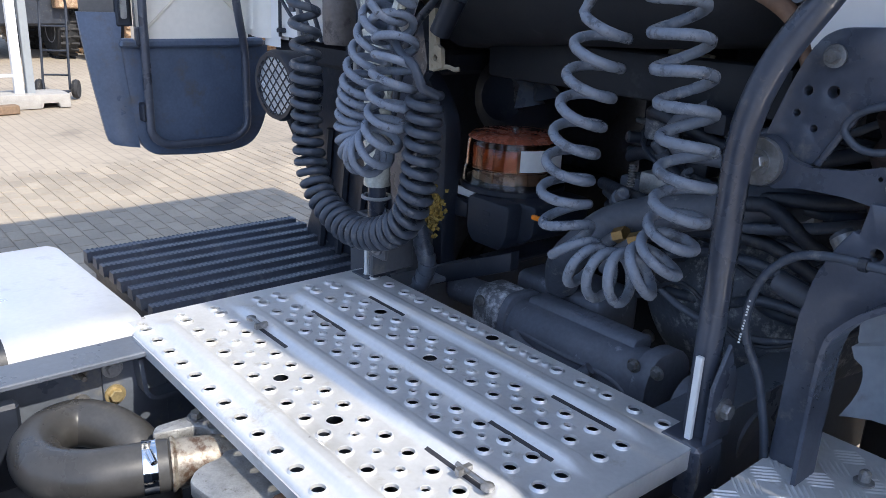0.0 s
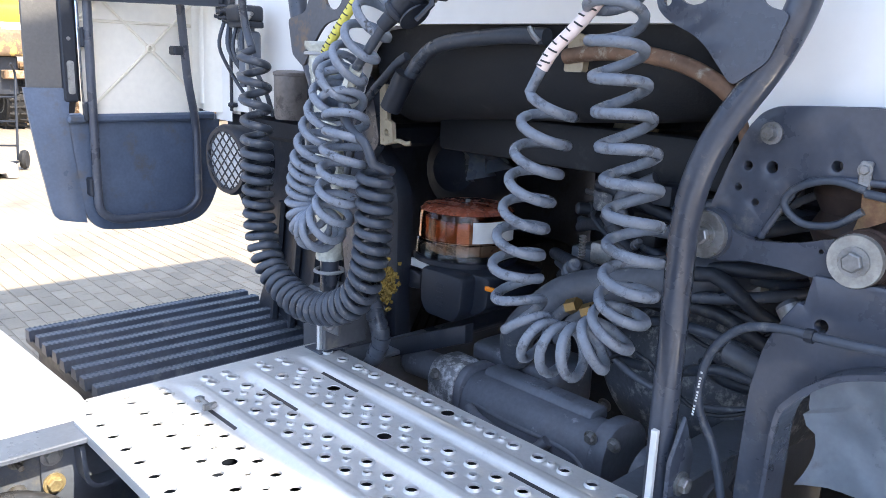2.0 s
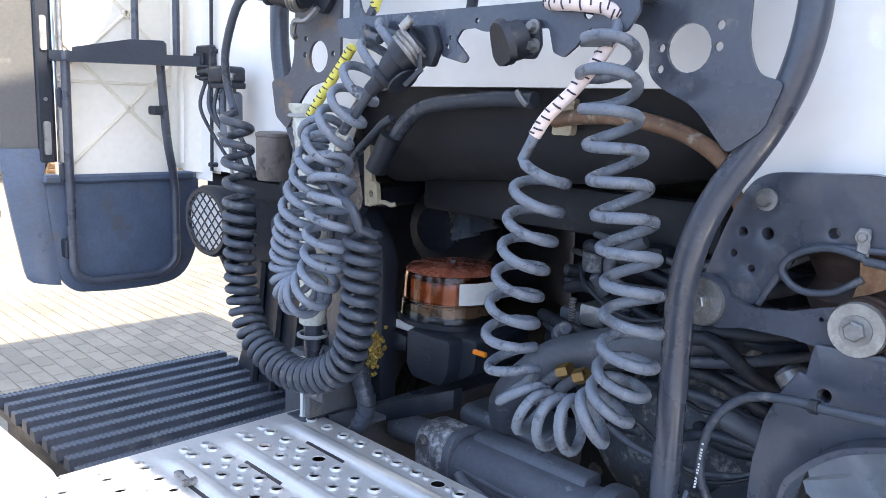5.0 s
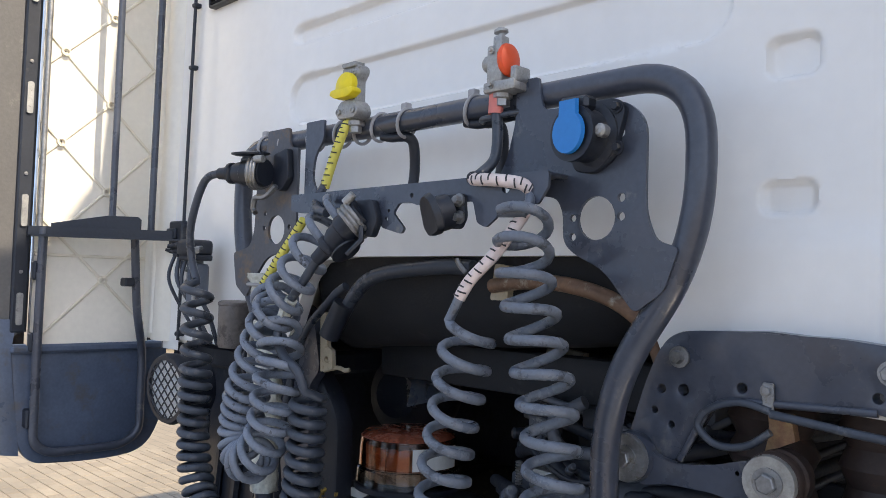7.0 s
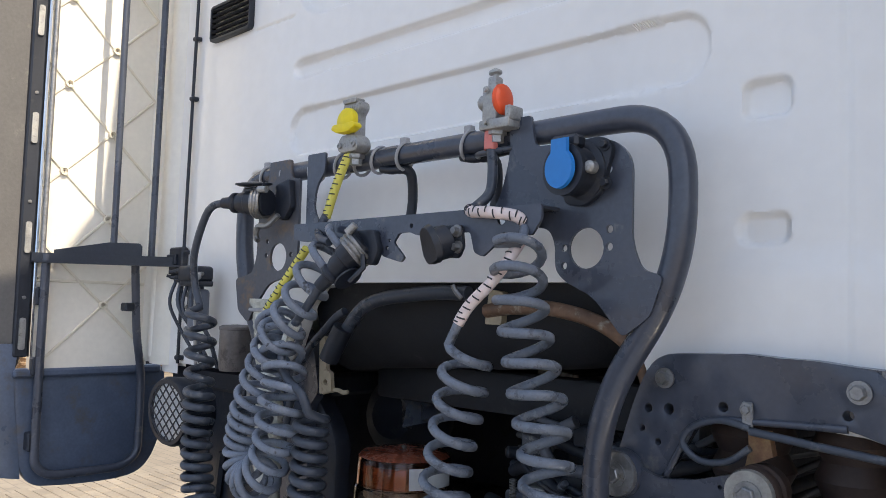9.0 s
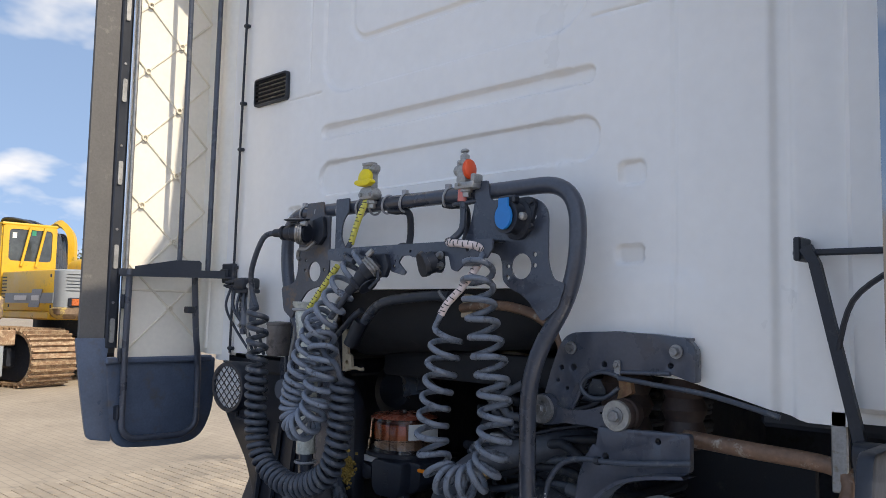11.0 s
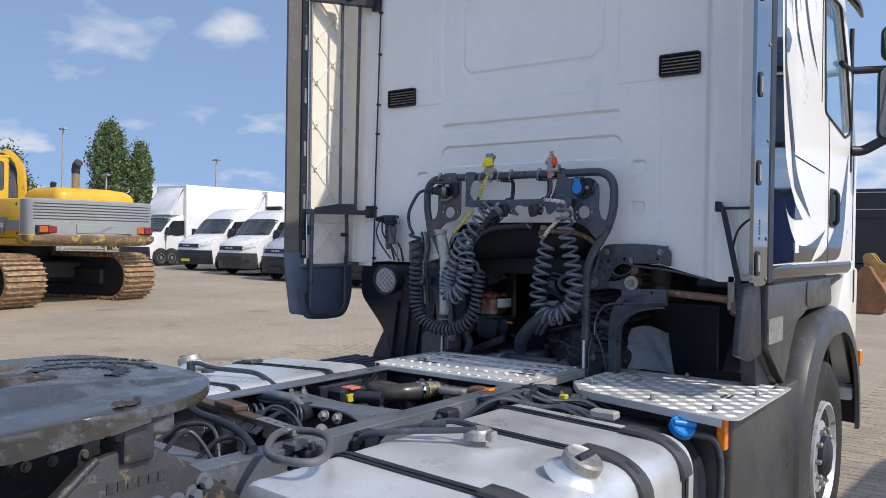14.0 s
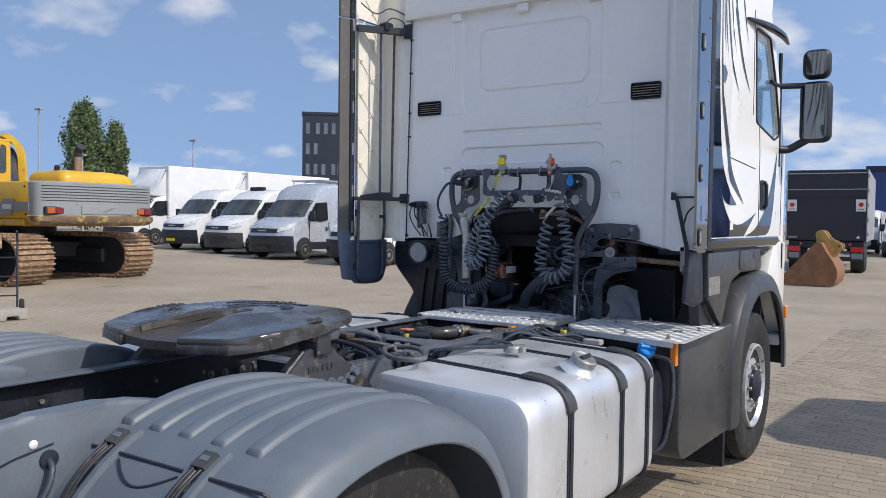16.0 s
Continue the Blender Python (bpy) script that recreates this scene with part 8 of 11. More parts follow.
tower = part("suspension_bracket", bm, NAVY, truck, "dark pressed-steel cab suspension bracket")
for x, z in ((0.485, 1.512), (0.745, 1.515)):
    bm = bmesh.new()
    lathe(bm, [(0.0125, 0.0), (0.0125, 0.003), (0.0, 0.003)], (x, TY0, z), (0, -1, 0), 20)
    bolt(bm, (x, TY0 - 0.003, z), (0, -1, 0), 0.0098, 0.013)
    part("bolt", bm, STEEL, tower)
bm = bmesh.new()
box(bm, 0.598, 0.613, TY0 - 0.006, TY0, 1.452, 1.49, 0.002)
bolt(bm, (0.6055, TY0 - 0.006, 1.48), (0, -1, 0), 0.006, 0.006)
part("zinc_clip", bm, STEEL, tower)
bm = bmesh.new()
plate(bm, round_poly([(0.43, 1.40), (0.46, 1.376), (0.487, 1.371), (0.536, 1.377), (0.58, 1.391), (0.62, 1.40), (0.64, 1.35), (0.609, 1.335), (0.581, 1.337), (0.537, 1.343), (0.475, 1.342), (0.435, 1.333), (0.41, 1.36)], 0.01), 'y', TY0 - 0.016, TY0 - 0.004, [(0.573, 1.374, 0.003)])
arm = part("link_arm", bm, NAVY, tower)
for x, z, r, mt in ((0.4195, 1.369, 0.034, NAVY), (0.618, 1.373, 0.034, STEEL)):
    bm = bmesh.new()
    lathe(bm, [(r * 0.95, -0.04), (r * 1.06, -0.03), (r * 1.06, -0.012), (r * 0.97, -0.008), (r * 1.05, 0.0), (r * 1.05, 0.012), (r, 0.016)], (x, TY0 - 0.008, z), (0, -1, 0), 26)
    b = part("bush", bm, BELLOWS if mt is STEEL else NAVY, arm)
    bm = bmesh.new()
    lathe(bm, [(r * 0.98, 0.014), (r * 0.98, 0.021), (r * 0.94, 0.024), (0, 0.024)], (x, TY0 - 0.008, z), (0, -1, 0), 30)
    cp = part("bush_cap", bm, PALEZINC if mt is STEEL else STEEL, b)
    bm = bmesh.new()
    bolt(bm, (x, TY0 - 0.032, z), (0, -1, 0), 0.0125, 0.01)
    part("bolt", bm, STEEL, cp)
bm = bmesh.new()
plate(bm, round_poly([(0.505, 0.95), (0.508, 1.008), (0.51, 1.155), (0.513, 1.206), (0.532, 1.265), (0.557, 1.307), (0.565, 1.304), (0.571, 1.345), (0.785, 1.352), (0.785, 1.275), (0.70, 1.262), (0.645, 1.246), (0.612, 1.227), (0.58, 1.195), (0.563, 1.156), (0.56, 1.033), (0.56, 0.95)], [0.01, 0.01, 0.03, 0.03, 0.02, 0.004, 0.002, 0.004, 0.01, 0.01, 0.03, 0.03, 0.03, 0.03, 0.03, 0.01, 0.01]), 'y', -0.066, -0.046, [(0.59, 1.283, 0.008), (0.715, 1.33, 0.006)], 0.003)
wb_ = part("wing_bracket", bm, NAVY, truck, "blue-grey wing bracket")
bm = bmesh.new()
c = smoothed([(0.785, 0, 1.275), (0.70, 0, 1.262), (0.645, 0, 1.246), (0.612, 0, 1.227), (0.58, 0, 1.195), (0.563, 0, 1.156), (0.56, 0, 1.033), (0.56, 0, 0.95)], 5)
for a, b in zip(c, c[1:]):
    v = [bm.verts.new((p.x, y, p.z)) for p in (a, b) for y in (-0.105, -0.05)]
    w = [bm.verts.new((p.x + 0.006, y, p.z - 0.006)) for p in (a, b) for y in (-0.105, -0.05)]
    bm.faces.new((v[0], v[1], v[3], v[2]))
    bm.faces.new((w[0], w[2], w[3], w[1]))
    bm.faces.new((v[0], v[2], w[2], w[0]))
part("rolled_edge", bm, NAVY, wb_)
for x, y, r in ((0.57, 0.06, 0.05), (0.70, 0.08, 0.042)):
    bm = bmesh.new()
    lathe(bm, [(r * 0.85, 1.30), (r * 1.15, 1.33), (r * 0.95, 1.36), (r * 1.2, 1.385), (r * 0.95, 1.41), (r * 1.2, 1.435), (r * 0.9, 1.47)], (x, y, 0), (0, 0, 1), 24)
    part("air_spring", bm, BELLOWS, truck, "brown rubber air spring bellows")
bm = bmesh.new()
tube(bm, smoothed([(0.61, TY0 - 0.006, 1.455), (0.57, TY0 - 0.008, 1.462), (0.53, TY0 - 0.008, 1.448), (0.515, TY0 - 0.008, 1.425), (0.54, TY0 - 0.008, 1.404), (0.58, TY0 - 0.008, 1.408), (0.61, TY0 - 0.006, 1.43)], 6), 0.005, 8)
part("brake_pipe", bm, CABLE, truck)
bm = bmesh.new()
tube(bm, smoothed([(0.61, TY0 - 0.006, 1.452), (0.70, TY0 - 0.01, 1.444), (0.82, -0.04, 1.43), (0.95, -0.03, 1.40)], 6), 0.0055, 8)
part("brake_pipe", bm, CABLE, truck)
bm = bmesh.new()
plate(bm, [(0.596, 1.40), (0.634, 1.42), (0.628, 1.452), (0.60, 1.45), (0.602, 1.425)], 'y', -0.03, -0.015)
part("rusty_tab", bm, RUST, truck)
bm = bmesh.new()
tube(bm, smoothed([(0.80, -0.09, 1.30), (0.688, -0.10, 1.285), (0.606, -0.10, 1.279), (0.559, -0.10, 1.278), (0.508, -0.10, 1.265), (0.473, -0.10, 1.229), (0.459, -0.10, 1.188), (0.459, -0.10, 1.138), (0.483, -0.09, 1.08), (0.50, -0.08, 1.0), (0.5, -0.06, 0.93)], 6), 0.0062, 8)
hs = part("brake_hose", bm, CABLE, truck)
bm = bmesh.new()
for k in range(16):
    if k % 5 != 4:
        box(bm, 0.4535 + 0.0004 * k, 0.4565 + 0.0004 * k, -0.1068, -0.1060, 1.125 + k * 0.0042, 1.1275 + k * 0.0042)
tagged(part("printed_marks", bm, PAPER, hs), kind="stuff")
bm = bmesh.new()
lathe(bm, [(0.009, -0.005), (0.009, 0.005)], (0.592, -0.10, 1.2785), (1, 0, 0.02), 10)
part("hose_tie", bm, BLACK, hs)
bm = bmesh.new()
tube(bm, smoothed([(0.74, 0.0, 1.335), (0.88, 0.01, 1.325), (1.02, 0.02, 1.315), (1.06, 0.01, 1.29), (1.06, -0.01, 1.255)], 6), 0.017, 12)
part("heater_pipe", bm, COPPER, truck, "brown painted pipe under the cab")
bm = bmesh.new()
box(bm, 1.03, 1.06, 0.0, 0.02, 1.27, 1.42, 0.003)
part("pipe_bracket", bm, STEEL, truck)
# torn heat-shield sheet between the wing bracket and the deck
bm = bmesh.new()
rng = random.Random(12)
NU, NV = 26, 22
grid = []
for i in range(NU):
    f = i / (NU - 1)
    row = []
    for j in range(NV):
        g = j / (NV - 1)
        lo = 0.94
        hi = 1.13 + 0.012 * math.sin(f * 3) + 0.01 * math.sin(f * 6)
        left = 0.50 + 0.012 * math.sin(g * 6) - 0.012 * (1 if 0.45 < g < 0.6 else 0)
        right = 0.70 + 0.05 * (1 - g) ** 2
        x = left + (right - left) * f
        z = lo + (hi - lo) * g
        y = 0.19 + 0.07 * math.sin(f * 2.6 + 0.4) - 0.05 * (1 - g) ** 2 + 0.008 * math.sin(f * 11 + g * 7) + rng.uniform(-0.002, 0.002)
        row.append(bm.verts.new((x, y, z)))
    grid.append(row)
for i in range(NU - 1):
    for j in range(NV - 1):
        bm.faces.new((grid[i][j], grid[i + 1][j], grid[i + 1][j + 1], grid[i][j + 1]))
ext = bmesh.ops.extrude_face_region(bm, geom=bm.faces[:])
bmesh.ops.translate(bm, vec=(0, 0.003, 0), verts=[v for v in ext["geom"] if isinstance(v, bmesh.types.BMVert)])
part("heat_shield", bm, MILKY, truck, "torn grey-white heat shield sheet")
# left tower, lamp and valves
bm = bmesh.new()
plate(bm, round_poly([(-0.44, 1.40), (-0.465, 1.50), (-0.50, 1.545), (-0.74, 1.545), (-0.77, 1.50), (-0.77, 1.30), (-0.60, 1.28), (-0.55, 1.0), (-0.46, 1.0), (-0.48, 1.36)], 0.02), 'y', 0.045, 0.07)
ltow = part("suspension_bracket", bm, NAVY, truck, "dark pressed-steel cab suspension bracket")
bm = bmesh.new()
cyl(bm, (-0.63, -0.05, 1.33), (-0.63, 0.02, 1.33), 0.032, 18)
part("bush", bm, RAIL, ltow)
bm = bmesh.new()
lathe(bm, [(0.0, 1.435), (0.036, 1.437), (0.04, 1.445), (0.04, 1.535), (0.042, 1.537), (0.042, 1.543), (0.034, 1.547), (0.0, 1.549)], (-0.655, -0.045, 0), (0, 0, 1), 26)
part("metal_canister", bm, mat("brown_grey_canister", (0.16, 0.145, 0.14), 0.4, 0.3, var=0.3, scale=14, fine=110, bump=0.15, dirt=(0.07, 0.065, 0.065), dirty=0.25), ltow)
for x, r, mt in ((-0.625, 0.006, CABLE), (-0.605, 0.005, PALEPLUG), (-0.585, 0.008, CABLE)):
    bm = bmesh.new()
    tube(bm, smoothed([(x, -0.02, 1.2), (x - 0.01, -0.03, 1.4), (x, -0.02, 1.52), (x - 0.03, 0.0, 1.6)], 5), r, 8)
    part("air_pipe", bm, mt, ltow)
bm = bmesh.new()
box(bm, -0.85, -0.786, -0.105, -0.035, 1.652, 1.692, 0.01, 3)
box(bm, -0.855, -0.78, -0.095, -0.04, 1.64, 1.655, 0.004, 2)
valve = part("level_valve", bm, BLACK, truck, "black level valve with pipes")
for k, (x, z, r) in enumerate(((-0.868, 1.683, 0.011), (-0.872, 1.665, 0.009), (-0.888, 1.676, 0.013), (-0.858, 1.652, 0.008), (-0.9, 1.66, 0.009))):
    bm = bmesh.new()
    lathe(bm, [(r, 0), (r, 0.012), (r * 0.7, 0.014), (r * 0.7, 0.024), (r * 0.45, 0.026), (r * 0.45, 0.034)], (x, -0.07, z), (-0.5, -0.8, 0.1 * (k - 2)), 10)
    part("valve_port", bm, DARK if k % 2 else BLACK, valve)
for k, (x, zt, bend) in enumerate(((-0.9, 1.655, -0.01), (-0.875, 1.65, 0.012), (-0.84, 1.645, 0.0), (-0.81, 1.645, 0.015))):
    bm = bmesh.new()
    tube(bm, smoothed([(x, -0.08, zt), (x + bend, -0.09, zt - 0.06), (x + bend * 2 + 0.02, -0.06, zt - 0.13), (x + 0.05, -0.03, zt - 0.21)], 5), 0.0045 + 0.001 * (k % 2), 8)
    part("air_pipe", bm, CABLE, valve)
bm = bmesh.new()
plate(bm, round_poly([(-0.872, 1.65), (-0.845, 1.65), (-0.843, 1.58), (-0.838, 1.5), (-0.862, 1.5), (-0.87, 1.58)], 0.006), 'y', -0.062, -0.054, [(-0.857, 1.632, 0.004), (-0.856, 1.56, 0.004)])
vb = part("valve_bracket", bm, NAVY, valve)
for z in (1.618, 1.586, 1.53):
    bm = bmesh.new()
    bolt(bm, (-0.856, -0.062, z), (0, -1, 0), 0.007, 0.009)
    part("bolt", bm, STEEL, vb)
bm = bmesh.new()
lathe(bm, [(0.022, 1.53), (0.026, 1.535), (0.026, 1.625), (0.022, 1.632), (0.012, 1.634), (0.012, 1.642), (0.0, 1.643)], (-0.815, -0.06, 0), (0, 0, 1), 20)
part("grey_canister", bm, RAIL, valve)
bm = bmesh.new()
tube(bm, [(-0.725, -0.12, 1.655), (-0.742, -0.11, 1.56), (-0.745, -0.1, 1.44)], 0.0038, 8)
lathe(bm, [(0.008, -0.007), (0.0095, 0.0), (0.008, 0.007)], (-0.724, -0.12, 1.662), (0.3, -1, 0), 12)
part("linkage_rod", bm, PALEPLUG, truck)
bm = bmesh.new()
tube(bm, [(-0.786, -0.07, 1.672), (-0.75, -0.1, 1.67), (-0.722, -0.112, 1.662)], 0.005, 8)
part("valve_lever", bm, STEEL, valve)
bm = bmesh.new()
lathe(bm, [(0.075, -0.08), (0.083, -0.02), (0.086, 0.0), (0.08, 0.012), (0.07, 0.012), (0.068, 0.0)], (-0.80, -0.13, 1.33), (0.1, -1, -0.05), 32)
for a in (-1, 1):
    tube(bm, [(-0.8 + a * 0.06, -0.06, 1.28), (-0.8 + a * 0.06, -0.06, 1.22), (-0.8, -0.06, 1.215)], 0.006, 6)
lamp = part("work_lamp", bm, BLACK, truck, "round black work lamp with wire guard")
bm = bmesh.new()
lathe(bm, [(0.069, 0.004), (0.045, 0.007), (0.0, 0.009)], (-0.80, -0.13, 1.33), (0.1, -1, -0.05), 32)
part("reflector", bm, mat("lamp_glass", (0.72, 0.76, 0.8), 0.15, 0.2, var=0.08, scale=30, fine=120, bump=0.1), lamp, "pale ribbed lamp glass")
bm = bmesh.new()
a = Vector((0.1, -1, -0.05)).normalized()
o = Vector((-0.80, -0.13, 1.33)) + a * 0.013
u = Vector((1, 0.1, 0)).normalized()
w = a.cross(u)
for k in range(-3, 4):
    h = math.sqrt(max(0, 0.07 ** 2 - (k * 0.02) ** 2))
    for p, q in ((u + w, u - w), (u - w, u + w)):
        p, q = p.normalized(), q.normalized()
        bm = bmesh.new()
        tube(bm, [o + p * k * 0.02 - q * h, o + p * k * 0.02 + q * h], 0.0019, 5)
        part("guard_wire", bm, BLACK, lamp)

# ---- engine and gearbox seen through the arch ----
BX, BY = -0.335, 0.225
canister = thing("amber_beacon", "amber plastic beacon lamp stowed on a black filter housing", "beacon lamp")
bm = bmesh.new()
lathe(bm, [(0.104, 1.25), (0.109, 1.253), (0.112, 1.24), (0.114, 1.192), (0.109, 1.192), (0.107, 1.24), (0.104, 1.25)][::-1], (BX, BY, 0), (0, 0, 1), 40)
part("amber_dome", bm, AMBER, canister)
bm = bmesh.new()
lathe(bm, [(0.0, 1.268), (0.06, 1.267), (0.098, 1.262), (0.1085, 1.2535), (0.1035, 1.2505), (0.0, 1.25)][::-1], (BX, BY, 0), (0, 0, 1), 40)
part("dome_lid", bm, mat("red_brown_lid", (0.42, 0.12, 0.07), 0.25, var=0.4, scale=30, fine=120, bump=0.2, dirt=(0.12, 0.05, 0.04), dirty=0.3), canister)
bm = bmesh.new()
lathe(bm, [(0.115, 1.19), (0.118, 1.186), (0.118, 1.158), (0.121, 1.152), (0.113, 1.15), (0.113, 1.188)], (BX, BY, 0), (0, 0, 1), 40)
part("clear_ring", bm, SMOKED, canister)
for k in range(22):
    q = 2 * math.pi * k / 22
    bm = bmesh.new()
    o = Vector((BX + 0.087 * math.cos(q), BY + 0.087 * math.sin(q), 0))
    t = Vector((-math.sin(q), math.cos(q), 0)) * 0.0135
    n = Vector((math.cos(q), math.sin(q), 0)) * (0.008 if k % 2 else 0.003)
    v = [bm.verts.new(o + t * s + n + Vector((0, 0, z))) for s, z in ((-1, 1.155), (1, 1.155), (1, 1.235), (-1, 1.235))]
    w = [bm.verts.new(p.co - n * 1.5) for p in v]
    bm.faces.new(v)
    bm.faces.new(w[::-1])
    for i in range(4):
        bm.faces.new((v[i], w[i], w[(i + 1) % 4], v[(i + 1) % 4]))
    part("reflector_facet", bm, COPPERFOIL, canister)
bm = bmesh.new()
lathe(bm, [(0.0, 1.156), (0.11, 1.156), (0.122, 1.148), (0.122, 1.138), (0.0, 1.135)][::-1], (BX, BY, 0), (0, 0, 1), 36)
part("beacon_base", bm, BLACK, canister)
bm = bmesh.new()
lathe(bm, [(0.006, 1.266), (0.006, 1.274), (0.0, 1.275)], (BX, BY, 0), (0, 0, 1), 8)
part("dome_screw", bm, STEEL, canister)
bm = bmesh.new()
ring = []
for k in range(9):
    q = radians(-38 + 60 * k / 8)
    ring.append(((BX + 0.1155 * math.cos(q)), (BY + 0.1155 * math.sin(q))))
vv = [[bm.verts.new((x, y, z)) for x, y in ring] for z in (1.194, 1.242)]
for k in range(8):
    bm.faces.new((vv[0][k], vv[0][k + 1], vv[1][k + 1], vv[1][k]))
part("white_label", bm, PAPER, canister)
bm = bmesh.new()
plate(bm, round_poly([(-0.455, 1.138), (-0.16, 1.138), (-0.165, 1.07), (-0.2, 1.045), (-0.31, 1.05), (-0.34, 1.065), (-0.45, 1.055)], 0.012), 'y', 0.125, 0.30, (), 0.006)
plate(bm, round_poly([(-0.335, 1.136), (-0.2, 1.136), (-0.205, 1.06), (-0.225, 1.03), (-0.315, 1.03), (-0.335, 1.055)], 0.014), 'y', 0.085, 0.17, (), 0.008)
base = part("filter_base", bm, BLACK, truck, "black plastic filter housing")
bm = bmesh.new()
plate(bm, [(-0.45, 1.06), (-0.45, 1.12), (-0.36, 1.105), (-0.36, 1.072)], 'y', 0.108, 0.126, (), 0.004)
part("housing_web", bm, BLACK, base)
bm = bmesh.new()
box(bm, -0.405, -0.345, 0.115, 0.122, 1.118, 1.137, 0.001)
part("white_label", bm, PAPER, base)
for k in range(3):
    bm = bmesh.new()
    box(bm, -0.28, -0.258, 0.0835, 0.0856, 1.06 + k * 0.02, 1.072 + k * 0.02, 0.001)
    part("moulded_mark", bm, BLACK, base)
bm = bmesh.new()
box(bm, -0.15, -0.115, 0.10, 0.11, 1.12, 1.13, 0.002)
part("orange_tag", bm, ORANGE, truck)
# gear actuator with worn paint, pale cap at one end
bm = bmesh.new()
plate(bm, round_poly([(0.038, 0.82), (0.155, 0.82), (0.155, 0.915), (0.125, 0.945), (0.07, 0.945), (0.038, 0.905)], [0.02, 0.02, 0.03, 0.025, 0.025, 0.03], 5), 'x', -0.15, 0.205, (), 0.006)
gear = part("gearbox_actuator", bm, GEARPAINT, truck, "grey gearbox actuator with chipped pale paint")
bm = bmesh.new()
plate(bm, round_poly([(0.085, 0.93), (0.15, 0.93), (0.145, 0.958), (0.095, 0.958)], 0.012, 4), 'x', -0.13, 0.15, (), 0.006)
part("raised_back", bm, GEARPAINT, gear)
bm = bmesh.new()
tube(bm, smoothed([(-0.13, 0.045, 0.898), (0.0, 0.042, 0.893), (0.12, 0.042, 0.893), (0.17, 0.04, 0.88), (0.185, 0.036, 0.85)], 5), 0.006, 8)
part("casting_rib", bm, GEARPAINT, gear)
for x0, x1, g in ((-0.165, -0.145, 0.004), (0.19, 0.225, 0.008)):
    bm = bmesh.new()
    plate(bm, round_poly([(0.038 - g, 0.82), (0.16 + g, 0.82), (0.16 + g, 0.93), (0.13, 0.955 + g), (0.06, 0.955 + g), (0.038 - g, 0.92)], [0.02, 0.02, 0.03, 0.025, 0.025, 0.03], 5), 'x', x0, x1, (), 0.004)
    part("flange", bm, GEARPAINT, gear)
bm = bmesh.new()
plate(bm, round_poly([(0.034, 0.825), (0.15, 0.825), (0.15, 0.93), (0.125, 0.957), (0.055, 0.957), (0.034, 0.93)], [0.02, 0.02, 0.03, 0.02, 0.02, 0.02], 4), 'x', -0.245, -0.165, (), 0.008)
part("chipped_end_cover", bm, CHIPPED, gear, "end cover with flaking pale paint")
bm = bmesh.new()
cyl(bm, (-0.34, 0.075, 0.915), (-0.235, 0.078, 0.92), 0.033, 18)
lathe(bm, [(0.033, 0), (0.026, 0.012), (0.0, 0.014)], (-0.34, 0.075, 0.915), (-1, 0, 0), 18)
part("cylinder_end", bm, GEARPAINT, gear)
bm = bmesh.new()
cyl(bm, (0.265, 0.09, 0.89), (0.40, 0.10, 0.875), 0.05, 20)
lathe(bm, [(0.062, 0), (0.062, 0.014)], (0.30, 0.093, 0.886), (1, 0.07, -0.1), 20)
part("cylinder_end", bm, GEARPAINT, gear)
bm = bmesh.new()
box(bm, -0.25, 0.0, 0.165, 0.31, 0.86, 0.97, 0.022, 3)
part("valve_block", bm, GEARPAINT, gear)
bm = bmesh.new()
tube(bm, smoothed([(-0.1, 0.02, 0.90), (-0.06, 0.015, 0.885), (0.06, 0.015, 0.87), (0.10, 0.03, 0.90)], 5), 0.012, 8)
part("oil_line", bm, GEARPAINT, gear)
for k in range(6):
    bm = bmesh.new()
    box(bm, -0.03 + k * 0.021, -0.014 + k * 0.021, 0.105, 0.128, 0.957, 0.9595, 0.001)
    part("cast_mark", bm, GEARPAINT, gear)
for x, z in ((-0.215, 0.93), (0.19, 0.94), (0.24, 0.945), (0.18, 0.86)):
    bm = bmesh.new()
    bolt(bm, (x, 0.034 if x < 0 else 0.04, z), (0, -1, 0), 0.009, 0.01)
    part("bolt", bm, STEEL, gear)
# bell housing and engine
bm = bmesh.new()
lathe(bm, [(0.0, -0.02), (0.10, -0.01), (0.16, 0.03), (0.19, 0.09), (0.24, 0.12), (0.25, 0.3)], (0.16, 0.26, 0.96), (0.15, 1, 0.25), 32)
bell = part("bell_housing", bm, SPLASH, truck, "grey gearbox housing splashed with pale marks")
for k in range(9):
    q = radians(20 + 40 * k)
    bm = bmesh.new()
    bolt(bm, (0.16 + 0.205 * math.cos(q), 0.35, 0.98 + 0.205 * math.sin(q)), (0.1, -1, -0.2), 0.011, 0.014)
    part("bolt", bm, STEEL, bell)
bm = bmesh.new()
box(bm, -0.30, 0.36, 0.5, 1.2, 0.6, 1.12, 0.05, 2)
part("gearbox_case", bm, DARK, truck, "dark oily gearbox")
bm = bmesh.new()
box(bm, -0.26, 0.30, 0.75, 1.6, 1.0, 1.42, 0.06, 2)
eng = part("engine_block", bm, DARK, truck, "dark oily engine")
for k in range(6):
    bm = bmesh.new()
    box(bm, -0.24, 0.28, 0.735, 0.76, 1.03 + k * 0.06, 1.06 + k * 0.06, 0.01)
    part("cooling_rib", bm, DARK, eng)
bm = bmesh.new()
lathe(bm, [(0.0, -0.11), (0.06, -0.10), (0.11, -0.05), (0.12, 0.0), (0.11, 0.05), (0.06, 0.10), (0.0, 0.11)], (-0.52, 0.42, 1.31), (0.3, -1, 0.1), 26)
part("intake_bend", bm, BLACK, truck, "black moulded intake bend")
